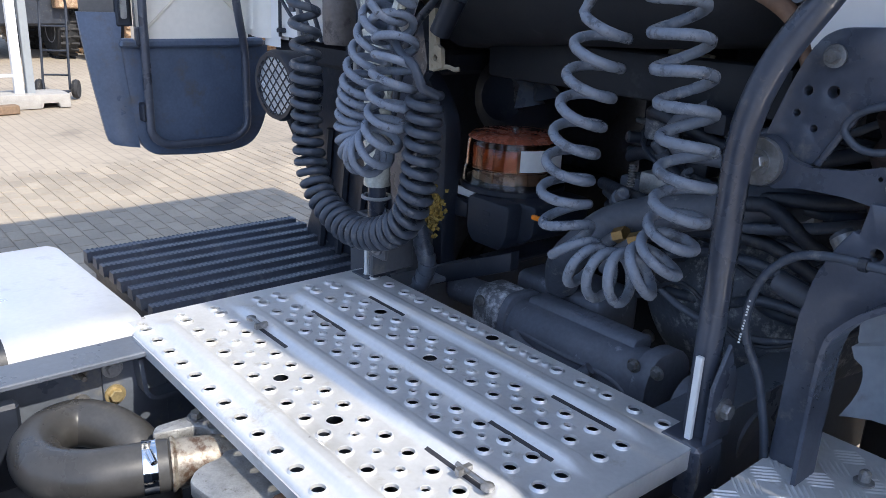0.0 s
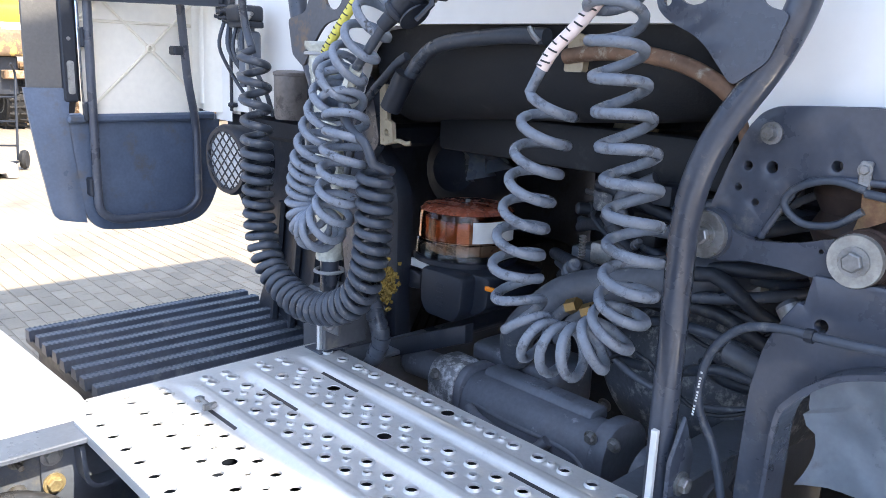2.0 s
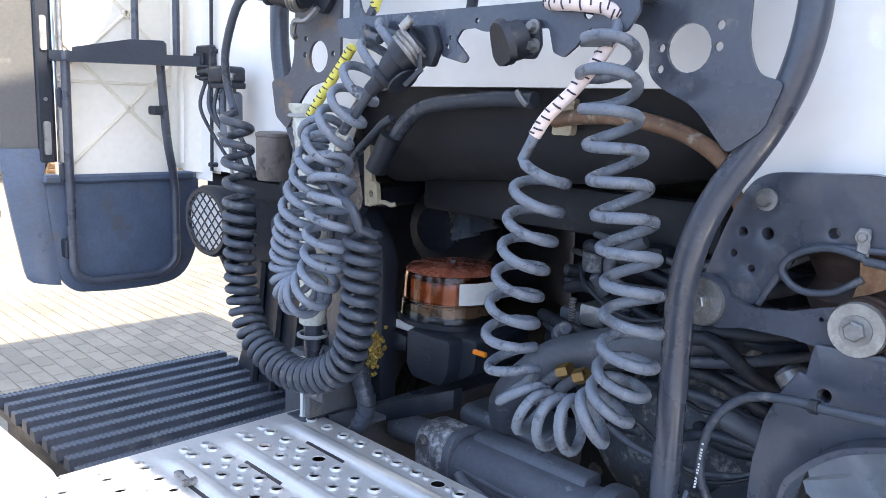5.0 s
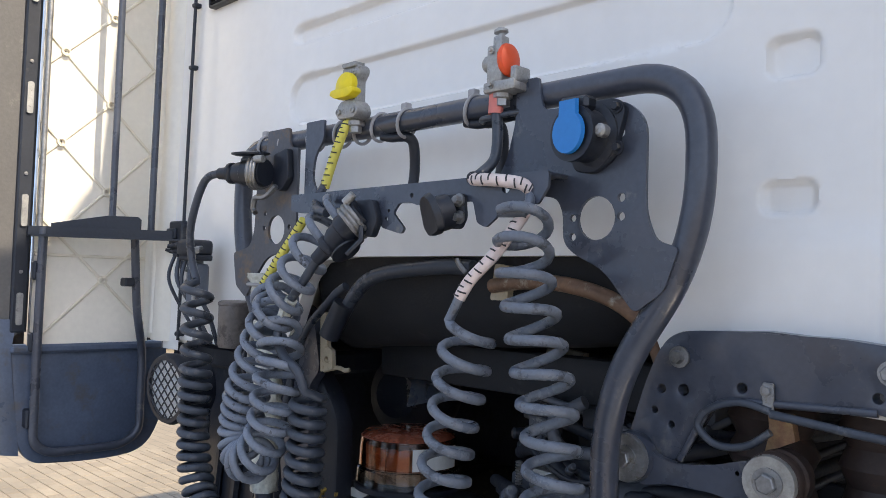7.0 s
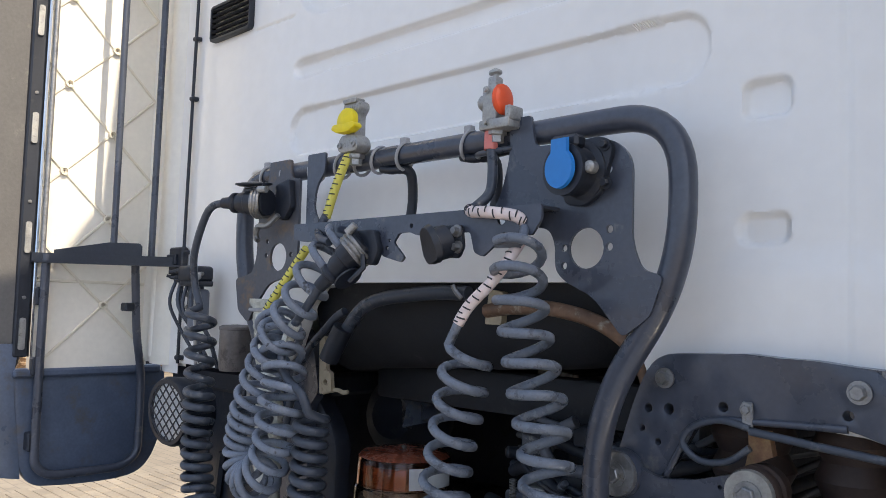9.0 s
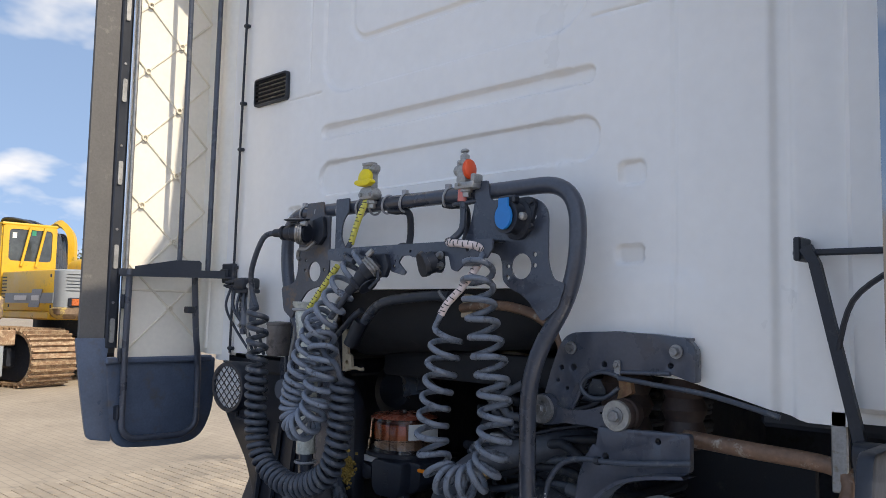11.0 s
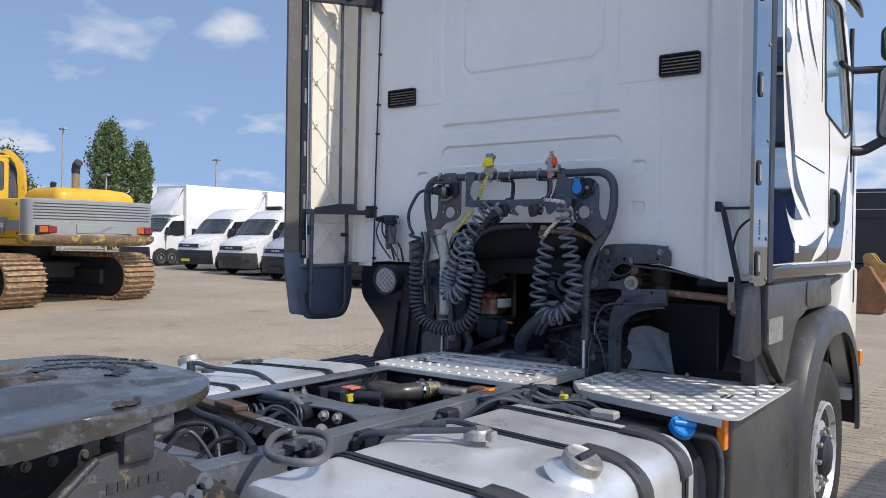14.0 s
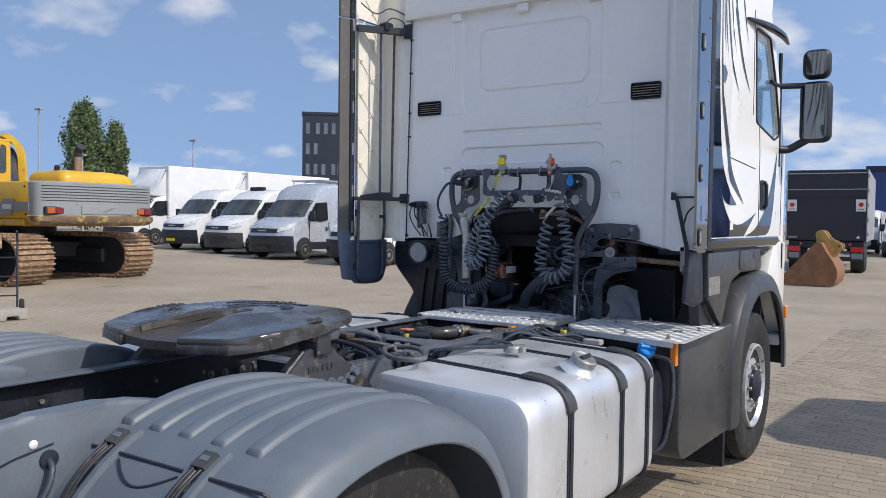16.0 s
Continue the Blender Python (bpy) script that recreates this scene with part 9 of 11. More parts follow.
# crinkled heat shield above the beacon
bm = bmesh.new()
zig = [(-0.50, 0.30), (-0.47, 0.27), (-0.44, 0.31), (-0.41, 0.27), (-0.385, 0.31), (-0.36, 0.29)]
g0 = [bm.verts.new((x, y, 1.42)) for x, y in zig]
g1 = [bm.verts.new((x + 0.05 + 0.02 * (k % 2), y + 0.02, 1.36)) for k, (x, y) in enumerate(zig)]
g2 = [bm.verts.new((x + 0.11, y - 0.03 * (k % 2), 1.30 + 0.012 * k)) for k, (x, y) in enumerate(zig)]
for a, b in ((g0, g1), (g1, g2)):
    for k in range(5):
        bm.faces.new((a[k], a[k + 1], b[k + 1], b[k]))
part("crinkled_shield", bm, RAIL, truck, "crinkled grey heat shield")
bm = bmesh.new()
tube(bm, smoothed([(-0.10, 0.16, 0.98), (-0.075, 0.13, 1.035), (-0.03, 0.11, 1.085), (0.055, 0.10, 1.16), (0.157, 0.11, 1.205), (0.25, 0.14, 1.232), (0.32, 0.20, 1.25), (0.36, 0.32, 1.25), (0.38, 0.5, 1.22)], 6), 0.036, 16)
part("coolant_hose", bm, PIPE, truck, "thick dark coolant hose")
rng = random.Random(8)
for k in range(22):
    z = 1.03 + 0.0165 * k
    y = rng.uniform(0.13, 0.3)
    bm = bmesh.new()
    tube(bm, smoothed([(-0.05 + rng.uniform(-.05, .06), y + 0.12, z + rng.uniform(-.03, .03)), (0.08, y + rng.uniform(-.04, .04), z + rng.uniform(-.03, .03)), (0.2, y + rng.uniform(-.05, .05), z + rng.uniform(-.05, .05)), (0.33, y, z + rng.uniform(-.05, .05)), (0.44, y + 0.1, z + rng.uniform(-.04, .04)), (0.47, 0.7, z)], 5), 0.004 + 0.003 * (k % 4), 8)
    part("engine_pipe", bm, (DARK, PIPE, CABLE, DARK)[k % 4], truck)
for k in range(16):
    x, y, z, w = rng.uniform(0.0, 0.42), rng.uniform(0.12, 0.28), rng.uniform(1.0, 1.36), rng.uniform(0.02, 0.05)
    bm = bmesh.new()
    if k % 3:
        box(bm, x, x + w, y, y + w * 1.2, z, z + w * rng.uniform(0.5, 1.0), w * 0.15, 2)
    else:
        lathe(bm, [(w * 0.4, 0), (w * 0.4, w * 0.5), (w * 0.3, w * 0.55), (w * 0.3, w * 1.1), (w * 0.2, w * 1.2)], (x, y, z), (rng.uniform(-1, 1), -0.5, rng.uniform(0, 1)), 12)
    part("engine_fitting", bm, (SPLASH, DARK, PIPE, CASTALU, BLACK)[k % 5], truck)
for x, y, z, w, h, m_ in ((0.02, 0.22, 1.20, 0.06, 0.045, CASTALU), (-0.05, 0.25, 1.17, 0.07, 0.05, PIPE), (0.13, 0.2, 1.26, 0.05, 0.03, DARK), (0.10, 0.16, 1.235, 0.025, 0.018, PALEPLUG), (0.20, 0.22, 1.30, 0.07, 0.05, PIPE), (-0.02, 0.2, 1.12, 0.05, 0.05, BLACK), (0.33, 0.26, 1.34, 0.06, 0.08, PIPE)):
    bm = bmesh.new()
    box(bm, x, x + w, y, y + w, z, z + h, 0.008, 2)
    part("engine_fitting", bm, m_, truck)
bm = bmesh.new()
cyl(bm, (0.055, 0.14, 1.175), (0.055, 0.14, 1.20), 0.008, 8)
part("red_cap", bm, REDLENS, truck)
bm = bmesh.new()
for k in range(9):
    tube(bm, [Vector((0.07 + 0.006 * math.cos(a), 0.13 + 0.006 * math.sin(a), 1.235 + 0.005 * k)) for a in [2 * math.pi * j / 8 for j in range(8)]], 0.0015, 5, True)
part("spring", bm, STEEL, truck)
bm = bmesh.new()
tube(bm, rounded([(0.20, 0.15, 1.40), (0.13, 0.14, 1.36), (0.15, 0.14, 1.31), (0.26, 0.16, 1.31)], 0.03), 0.012, 8)
part("fuel_line", bm, PIPE, truck)
bm = bmesh.new()
tube(bm, smoothed([(0.42, 0.05, 1.17), (0.50, 0.03, 1.165), (0.535, 0.03, 1.19), (0.535, 0.03, 1.235), (0.50, 0.04, 1.27)], 6), 0.017, 10)
eh = part("bent_hose", bm, PIPE, truck)
bm = bmesh.new()
lathe(bm, [(0.02, -0.008), (0.021, 0.008)], (0.512, 0.036, 1.262), (-0.6, 0.2, 0.7), 14)
part("hose_clip", bm, STEEL, eh)
for x in (0.0, 0.035):
    bm = bmesh.new()
    tube(bm, smoothed([(0.04 + x * 0.8, 0.08, 1.08), (0.075 + x, 0.06, 1.13), (0.115 + x, 0.05, 1.165)], 5), 0.011, 8)
    pl = part("air_pipe", bm, PIPE, truck)
    bm = bmesh.new()
    cyl(bm, (0.11 + x, 0.05, 1.162), (0.132 + x, 0.05, 1.172), 0.014, 6)
    part("brass_nut", bm, BRASS, pl)
bm = bmesh.new()
cyl(bm, (-0.34, -0.02, 1.12), (-0.315, -0.07, 1.105), 0.018, 12)
tube(bm, smoothed([(-0.315, -0.07, 1.108), (-0.283, -0.08, 1.064), (-0.264, -0.08, 1.02), (-0.29, -0.08, 0.962), (-0.33, -0.07, 0.93)], 6), 0.018, 12)
cond = part("corrugated_conduit", bm, CABLE, truck, "black corrugated conduit")
c = smoothed([(-0.315, -0.07, 1.108), (-0.283, -0.08, 1.064), (-0.264, -0.08, 1.02), (-0.29, -0.08, 0.962)], 3)
for a, b in zip(c, c[1:]):
    bm = bmesh.new()
    lathe(bm, [(0.0195, -0.007), (0.0205, 0.0), (0.0195, 0.007)], a, b - a, 12)
    part("conduit_ring", bm, CABLE, cond)
rng = random.Random(5)
bm = bmesh.new()
for k in range(420):
    q = Vector((rng.gauss(-0.292, 0.011), rng.gauss(-0.05, 0.01), 1.128 + rng.gauss(0, 0.018)))
    lathe(bm, [(0.0, -0.005), (0.0055, 0.0), (0.0, 0.006)], q, (rng.random(), rng.random(), rng.random() + 0.1), 5)
tagged(part("dried_foam", bm, MOSS, truck, "crumbly yellow dried foam"), kind="stuff")
bm = bmesh.new()
plate(bm, [(-0.56, 0.905), (-0.45, 0.93), (-0.12, 1.07), (-0.12, 1.03), (-0.45, 0.885), (-0.56, 0.86)], 'y', 0.02, 0.045, (), 0.003)
part("front_cross_member", bm, BLACK, truck)
bm = bmesh.new()
box(bm, -0.62, -0.40, -0.05, 0.06, 0.80, 1.05, 0.02)
part("rail_head", bm, GREY, truck)


# ---- the yard behind: excavator ----
def at(ob, x, y, rz=0.0, dz=0.0):
    ob.matrix_world = pose(x, y, G(x) + dz, 0, 0, rz)
    return ob


# local axes: the machine looks along -x, its counterweight at +x, the tracks turned a little against the house
exc = thing("crawler_excavator", "yellow crawler excavator with grey counterweight and rusty tracks", "excavator")
TT = Matrix.Translation((0.76, -0.56, 0)) @ Matrix.Rotation(radians(13), 4, 'Z')
for s in (-1, 1):
    L, H, w = 4.5, 1.0, 0.41
    yc = s * 1.35
    r = H / 2
    prof = [(L / 2 - r + r * math.cos(radians(-90 + 180 * k / 14)), r + r * math.sin(radians(-90 + 180 * k / 14))) for k in range(15)]
    prof += [(-L / 2 + r + r * math.cos(radians(90 + 180 * k / 14)), r + r * math.sin(radians(90 + 180 * k / 14))) for k in range(15)]
    bm = bmesh.new()
    plate(bm, [(u * 0.93, v * 0.86 + 0.07) for u, v in prof], 'y', yc - w * 0.6, yc + w * 0.6)
    box(bm, -1.5, 1.5, yc - w * 0.9, yc + w * 0.9, 0.3, 0.7, 0.05)
    bmesh.ops.transform(bm, matrix=TT, verts=bm.verts)
    track = part("track", bm, DARK, exc, "crawler track with rusty grouser plates")
    pts = [Vector((u, 0, v)) for u, v in prof]
    pts.append(pts[0])
    for a, b in zip(pts, pts[1:]):
        d = b - a
        n = max(1, round(d.length / 0.17))
        for k in range(n):
            o = a + d * ((k + 0.5) / n)
            t = d.normalized()
            nn = Vector((t.z, 0, -t.x))
            bm = bmesh.new()
            lw = d.length / n * 0.47
            for f0, f1, h0, h1 in ((-0.95, 0.95, -0.05, 0.0), (-0.9, -0.3, 0.0, 0.05)):
                vs_ = []
                for yy in (yc - w, yc + w):
                    for f, h in ((f0, h0), (f1, h0), (f1, h1), (f0, h1)):
                        p = o + t * (lw * f) + nn * h
                        vs_.append(bm.verts.new((p.x, yy, p.z)))
                for f in ((0, 1, 2, 3), (7, 6, 5, 4), (0, 4, 5, 1), (1, 5, 6, 2), (2, 6, 7, 3), (3, 7, 4, 0)):
                    bm.faces.new([vs_[i] for i in f])
            bmesh.ops.transform(bm, matrix=TT, verts=bm.verts)
            part("grouser_plate", bm, TRACKRUST, track)
bm = bmesh.new()
box(bm, -1.2, 1.2, -1.1, 1.1, 0.42, 0.85, 0.05)
cyl(bm, (0, 0, 0.8), (0, 0, 1.2), 0.65, 28)
part("undercarriage", bm, DARK, exc)
bm = bmesh.new()
box(bm, -1.9, 2.6, -1.3, 1.3, 1.2, 1.36, 0.03)
box(bm, 0.0, 2.84, -1.3, -0.62, 1.36, 2.17, 0.04, 2)
box(bm, -1.6, 2.7, 0.45, 1.3, 1.36, 2.1, 0.05, 2)
deck_ = part("upper_deck", bm, MACHYEL, exc, "yellow machine house")
bm = bmesh.new()
box(bm, 0.3, 2.82, -1.312, -1.302, 1.52, 1.72)
stripe = part("grey_stripe", bm, MACHGREY, deck_)
bm = bmesh.new()
plate(bm, [(1.62, 1.44), (2.15, 1.44), (2.3, 1.79), (1.8, 1.79)], 'y', -1.318, -1.308)
part("slanted_field", bm, STEEL, stripe)
for x0, x1 in ((0.85, 1.5), (1.78, 2.15)):
    bm = bmesh.new()
    box(bm, x0, x1, -1.323, -1.316, 1.57, 1.67)
    part("lettering_bar", bm, PAPER, stripe)
for x, z in ((2.7, 1.46), (0.5, 1.46), (2.66, 2.05)):
    bm = bmesh.new()
    box(bm, x - 0.03, x + 0.03, -1.31, -1.29, z - 0.03, z + 0.03, 0.008)
    part("panel_latch", bm, BLACK, deck_)
for k in range(7):
    bm = bmesh.new()
    box(bm, 0.06, 0.32, -1.306, -1.296, 1.62 + k * 0.07, 1.645 + k * 0.07)
    part("louvre_slot", bm, DARK, deck_)


def loft(bm, rings):
    """Closed rings of equal length joined one above the other and capped."""
    vs = [[bm.verts.new(p) for p in r] for r in rings]
    n = len(vs[0])
    for a, b in zip(vs, vs[1:]):
        for k in range(n):
            bm.faces.new((a[k], a[(k + 1) % n], b[(k + 1) % n], b[k]))
    bm.faces.new(vs[0][::-1])
    bm.faces.new(vs[-1])


def tail(grow, z, inset=0.0):
    """Outline of the counterweight; inset draws its back face in for a groove."""
    o = round_poly([(2.78, -1.3 - grow), (3.08 + grow, -1.28 - grow), (3.2 + grow, -0.9), (3.26 + grow, -0.3), (3.26 + grow, 0.3), (3.2 + grow, 0.9), (3.08 + grow, 1.28 + grow), (2.78, 1.3 + grow)], [0.02, 0.14, 0.3, 0.3, 0.3, 0.3, 0.14, 0.02])
    return [(x - (inset if abs(y) < 1.17 and x > 3.0 else 0.0), y, z) for x, y in o]


bm = bmesh.new()
rings = [tail(0.0, 1.44)]
for k in range(6):
    z = 1.745 + k * 0.062
    rings += [tail(0.0, z), tail(0.0, z + 0.004, 0.04), tail(0.0, z + 0.02, 0.04), tail(0.0, z + 0.024)]
rings += [tail(0.0, 2.14), tail(-0.035, 2.17)]
loft(bm, rings)
cw = part("counterweight", bm, MACHGREY, exc, "grey counterweight with grooves")
bm = bmesh.new()
loft(bm, [tail(-0.09, 1.22), tail(0.0, 1.26), tail(0.045, 1.32), tail(0.05, 1.42), tail(0.0, 1.445)])
part("worn_lower_edge", bm, WORNYEL, cw, "scraped lower edge showing yellow")
bm = bmesh.new()
box(bm, 3.2, 3.268, -0.45, 0.71, 1.475, 1.66, 0.006)
pan = part("raised_panel", bm, MACHGREY, cw)
bm = bmesh.new()
plate(bm, [(-0.02, 1.50), (0.08, 1.50), (0.3, 1.62), (0.22, 1.63), (0.1, 1.57)], 'x', 3.268, 3.271)
part("worn_mark", bm, STEEL, pan)
for y in (-0.965, 1.01):
    bm = bmesh.new()
    box(bm, 3.08, 3.2, y - 0.2, y + 0.2, 1.455, 1.63, 0.02)
    t = part("tail_lamp", bm, BLACK, cw, "tail lamp")
    for dy, mt in ((-0.085, mat("dull_orange_lens", (0.45, 0.1, 0.015), 0.3, var=0.2, scale=30, fine=90, bump=0.1)), (0.085, mat("dull_red_lens", (0.22, 0.015, 0.015), 0.3, var=0.2, scale=30, fine=90, bump=0.1))):
        bm = bmesh.new()
        box(bm, 3.19, 3.222, y + dy - 0.08, y + dy + 0.08, 1.48, 1.61, 0.008)
        part("lens", bm, mt, t)
bm = bmesh.new()
loft(bm, [[(x, y, z) for x, y in round_poly([(1.25 + d, -0.57 + d * 0.6), (2.72 - d, -0.57 + d * 0.6), (2.72 - d, 1.12 - d * 1.6), (1.25 + d, 1.12 - d * 1.6)], [0.12, 0.2, 0.2, 0.12])] for z, d in ((2.05, 0.0), (2.26, 0.005), (2.34, 0.03), (2.41, 0.09), (2.445, 0.17), (2.46, 0.28))])
hood = part("engine_hood", bm, MACHYEL, exc, "rounded yellow engine hood")
for x, y in ((2.3, 0.2), (2.45, 0.75)):
    bm = bmesh.new()
    box(bm, x - 0.12, x + 0.12, y - 0.07, y + 0.07, 2.42, 2.462, 0.01)
    part("hood_grille", bm, DARK, hood)
bm = bmesh.new()
tube(bm, [(2.4, -0.05, 2.3), (2.4, -0.05, 2.85), (2.43, -0.05, 2.95), (2.5, -0.05, 3.0)], 0.075, 16)
stack = part("exhaust_stack", bm, mat("tan_rusty_steel", (0.33, 0.24, 0.16), 0.6, 0.3, var=0.3, scale=8, fine=40, bump=0.2, dirt=(0.2, 0.11, 0.06), dirty=0.3), exc, "tan rusty exhaust stack with sooty end")
bm = bmesh.new()
tube(bm, [(2.4, -0.05, 2.78), (2.405, -0.05, 2.87), (2.44, -0.05, 2.96), (2.52, -0.05, 3.01)], [0.08, 0.082, 0.084, 0.086], 16)
part("sooty_end", bm, DARK, stack)
bm = bmesh.new()
lathe(bm, [(0.025, 0), (0.03, 0.14), (0.06, 0.2), (0.055, 0.27), (0, 0.29)], (2.2, -0.45, 2.3), (0.25, 0.1, 1), 14)
part("pre_cleaner", bm, DARK, exc)
# cab: rounded rear window with two slanted guard bars, dark side windows
bm = bmesh.new()
plate(bm, round_poly([(-1.31, 1.36), (-0.3, 1.36), (-0.3, 3.2), (-1.31, 3.2)], 0.06), 'x', -0.09, -0.03, [rrect(-1.2, -0.39, 2.43, 3.12, 0.09)])
plate(bm, round_poly([(-1.86, 1.36), (-0.09, 1.36), (-0.09, 3.2), (-1.6, 3.2), (-1.86, 2.6)], 0.05), 'y', -1.33, -1.28, [rrect(-1.72, -1.02, 2.0, 3.08, 0.08), rrect(-0.9, -0.2, 2.2, 3.08, 0.08)])
plate(bm, round_poly([(-1.86, 1.36), (-0.09, 1.36), (-0.09, 3.2), (-1.6, 3.2), (-1.86, 2.6)], 0.05), 'y', -0.35, -0.30, [rrect(-1.6, -0.25, 2.2, 3.08, 0.08)])
box(bm, -1.62, -0.02, -1.34, -0.28, 3.19, 3.26, 0.03, 2)
box(bm, -1.84, -0.1, -1.28, -0.35, 1.36, 1.9, 0.04, 2)
cabx = part("driver_cab", bm, MACHYEL, exc, "yellow driver cab with windows")
for (x0, x1, y0, y1, z0, z1) in ((-1.73, -1.01, -1.31, -1.30, 1.99, 3.09), (-0.91, -0.19, -1.31, -1.30, 2.19, 3.09), (-1.61, -0.24, -0.33, -0.32, 2.19, 3.09), (-0.06, -0.05, -1.21, -0.38, 2.42, 3.13)):
    bm = bmesh.new()
    box(bm, x0, x1, y0, y1, z0, z1)
    part("cab_window", bm, CABGLASS, cabx)
for y in (-0.84, -0.56):
    bm = bmesh.new()
    tube(bm, [(0.0, y - 0.13, 2.32), (0.0, y + 0.02, 3.18)], 0.028, 8)
    part("guard_bar", bm, MACHYEL, cabx)
for y, z, mt in ((-1.1, 2.98, PAPER), (-0.74, 3.06, mat("green_sticker", (0.02, 0.25, 0.15), 0.5, var=0.1, scale=5, fine=40, bump=0.0))):
    bm = bmesh.new()
    box(bm, -0.049, -0.046, y - 0.04, y + 0.04, z - 0.06, z + 0.06)
    part("sticker", bm, mt, cabx)
bm = bmesh.new()
box(bm, -1.1, -0.7, -1.05, -0.6, 1.9, 2.75, 0.08, 3)
part("seat", bm, INK, cabx)
bm = bmesh.new()
tube(bm, smoothed([(-0.5, 0.22, 1.9), (-0.56, 0.22, 2.6), (-0.66, 0.22, 3.08), (-1.1, 0.22, 3.36), (-1.7, 0.24, 3.42), (-3.4, 0.32, 3.0), (-5.6, 0.35, 2.2)], 6), 0.1, 4)
part("boom", bm, MACHYEL, exc, "yellow boom")
bm = bmesh.new()
cyl(bm, (-0.75, 0.05, 2.2), (-2.2, 0.1, 3.1), 0.05, 12)
part("boom_cylinder", bm, STEEL, exc)
for k in range(9):
    q = 0.05 * k
    bm = bmesh.new()
    tube(bm, smoothed([(-0.2 - q, -0.2 + q, 2.1), (-0.35 - q, -0.22 + q * 1.2, 2.65 + 0.03 * (k % 3)), (-0.75 - q, -0.1 + q, 3.0 + 0.04 * (k % 4)), (-1.6, 0.1 + q * 0.4, 3.2)], 5), 0.024, 6)
    part("hydraulic_hose", bm, CABLE, exc)
for k in range(6):
    bm = bmesh.new()
    tube(bm, smoothed([(-0.3, -0.2 - k * 0.03, 3.1), (-0.5, -0.5 - k * 0.05, 3.31 + 0.02 * (k % 3)), (-0.9, -0.85 - k * 0.04, 3.34 + 0.015 * k), (-1.6, -1.2 + k * 0.06, 3.27)], 5), 0.022, 6)
    part("hydraulic_hose", bm, CABLE, exc)
exc.matrix_world = pose(-17.6, 6.0, G(-17.6), 0, 0, 1) @ Matrix.Diagonal((1, 1.14, 1.03, 1))

# yellow wheeled machine parked beside it
load = thing("wheeled_excavator", "yellow wheeled excavator with large worn tyres", "excavator")
bm = bmesh.new()
box(bm, -3.0, 0.0, -1.6, 0.1, 1.6, 2.22, 0.2, 5)
body = part("machine_house", bm, MACHYEL, load)
bm = bmesh.new()
box(bm, -0.02, 0.004, -0.5, -0.08, 1.72, 1.84)
part("lettering_bar", bm, PAPER, body)
bm = bmesh.new()
box(bm, -2.9, 0.06, -1.6, 0.13, 1.28, 1.72, 0.07, 3)
part("worn_counterweight", bm, WORNYEL, load, "chipped rusty yellow rear weight")
bm = bmesh.new()
box(bm, -2.8, -0.2, -1.4, -0.2, 0.6, 1.3, 0.04)
part("axle_frame", bm, DARK, load)
bm = bmesh.new()
box(bm, -0.1, 0.05, -0.1, 0.36, 0.82, 1.1, 0.02)
box(bm, -0.2, 0.0, -0.5, 0.0, 0.9, 1.05, 0.02)
arm_ = part("stabiliser_arm", bm, TRACKRUST, load, "dusty brown stabiliser bracket")
bm = bmesh.new()
box(bm, -0.06, 0.03, -0.02, 0.18, 0.25, 0.83, 0.03, 2)
cyl(bm, (0.035, 0.08, 0.3), (0.06, 0.08, 0.3), 0.05, 12)
part("stabiliser_leg", bm, MACHGREY, arm_)
for x, y in ((-0.75, -0.22), (-0.75, -1.6), (-2.6, -0.22), (-2.6, -1.6)):
    bm = bmesh.new()
    lathe(bm, [(0.26, -0.16), (0.45, -0.18), (0.52, -0.12), (0.53, 0.0), (0.52, 0.12), (0.45, 0.18), (0.26, 0.16)], (x, y, 0.53), (0, 1, 0), 32)
    for k in range(26):
        q = 2 * math.pi * k / 26
        for sg in (-1, 1):
            c0 = Vector((x + 0.52 * math.cos(q), y + sg * 0.09, 0.53 + 0.52 * math.sin(q)))
            tube(bm, [c0 + Vector((0, -0.07, 0)), c0 + Vector((0.03 * math.cos(q), 0.07, 0.03 * math.sin(q)))], 0.03, 4)
    tw = part("wheel", bm, RUBBER, load, "worn lugged tyre")
    bm = bmesh.new()
    lathe(bm, [(0.28, 0.12), (0.25, 0.17), (0.12, 0.08), (0.0, 0.1)], (x, y, 0.53), (0, 1, 0), 24)
    lathe(bm, [(0.28, -0.12), (0.25, -0.17), (0.12, -0.08), (0.0, -0.1)], (x, y, 0.53), (0, 1, 0), 24)
    part("rim", bm, MACHGREY, tw)
at(load, -14.3, 3.4, 4)


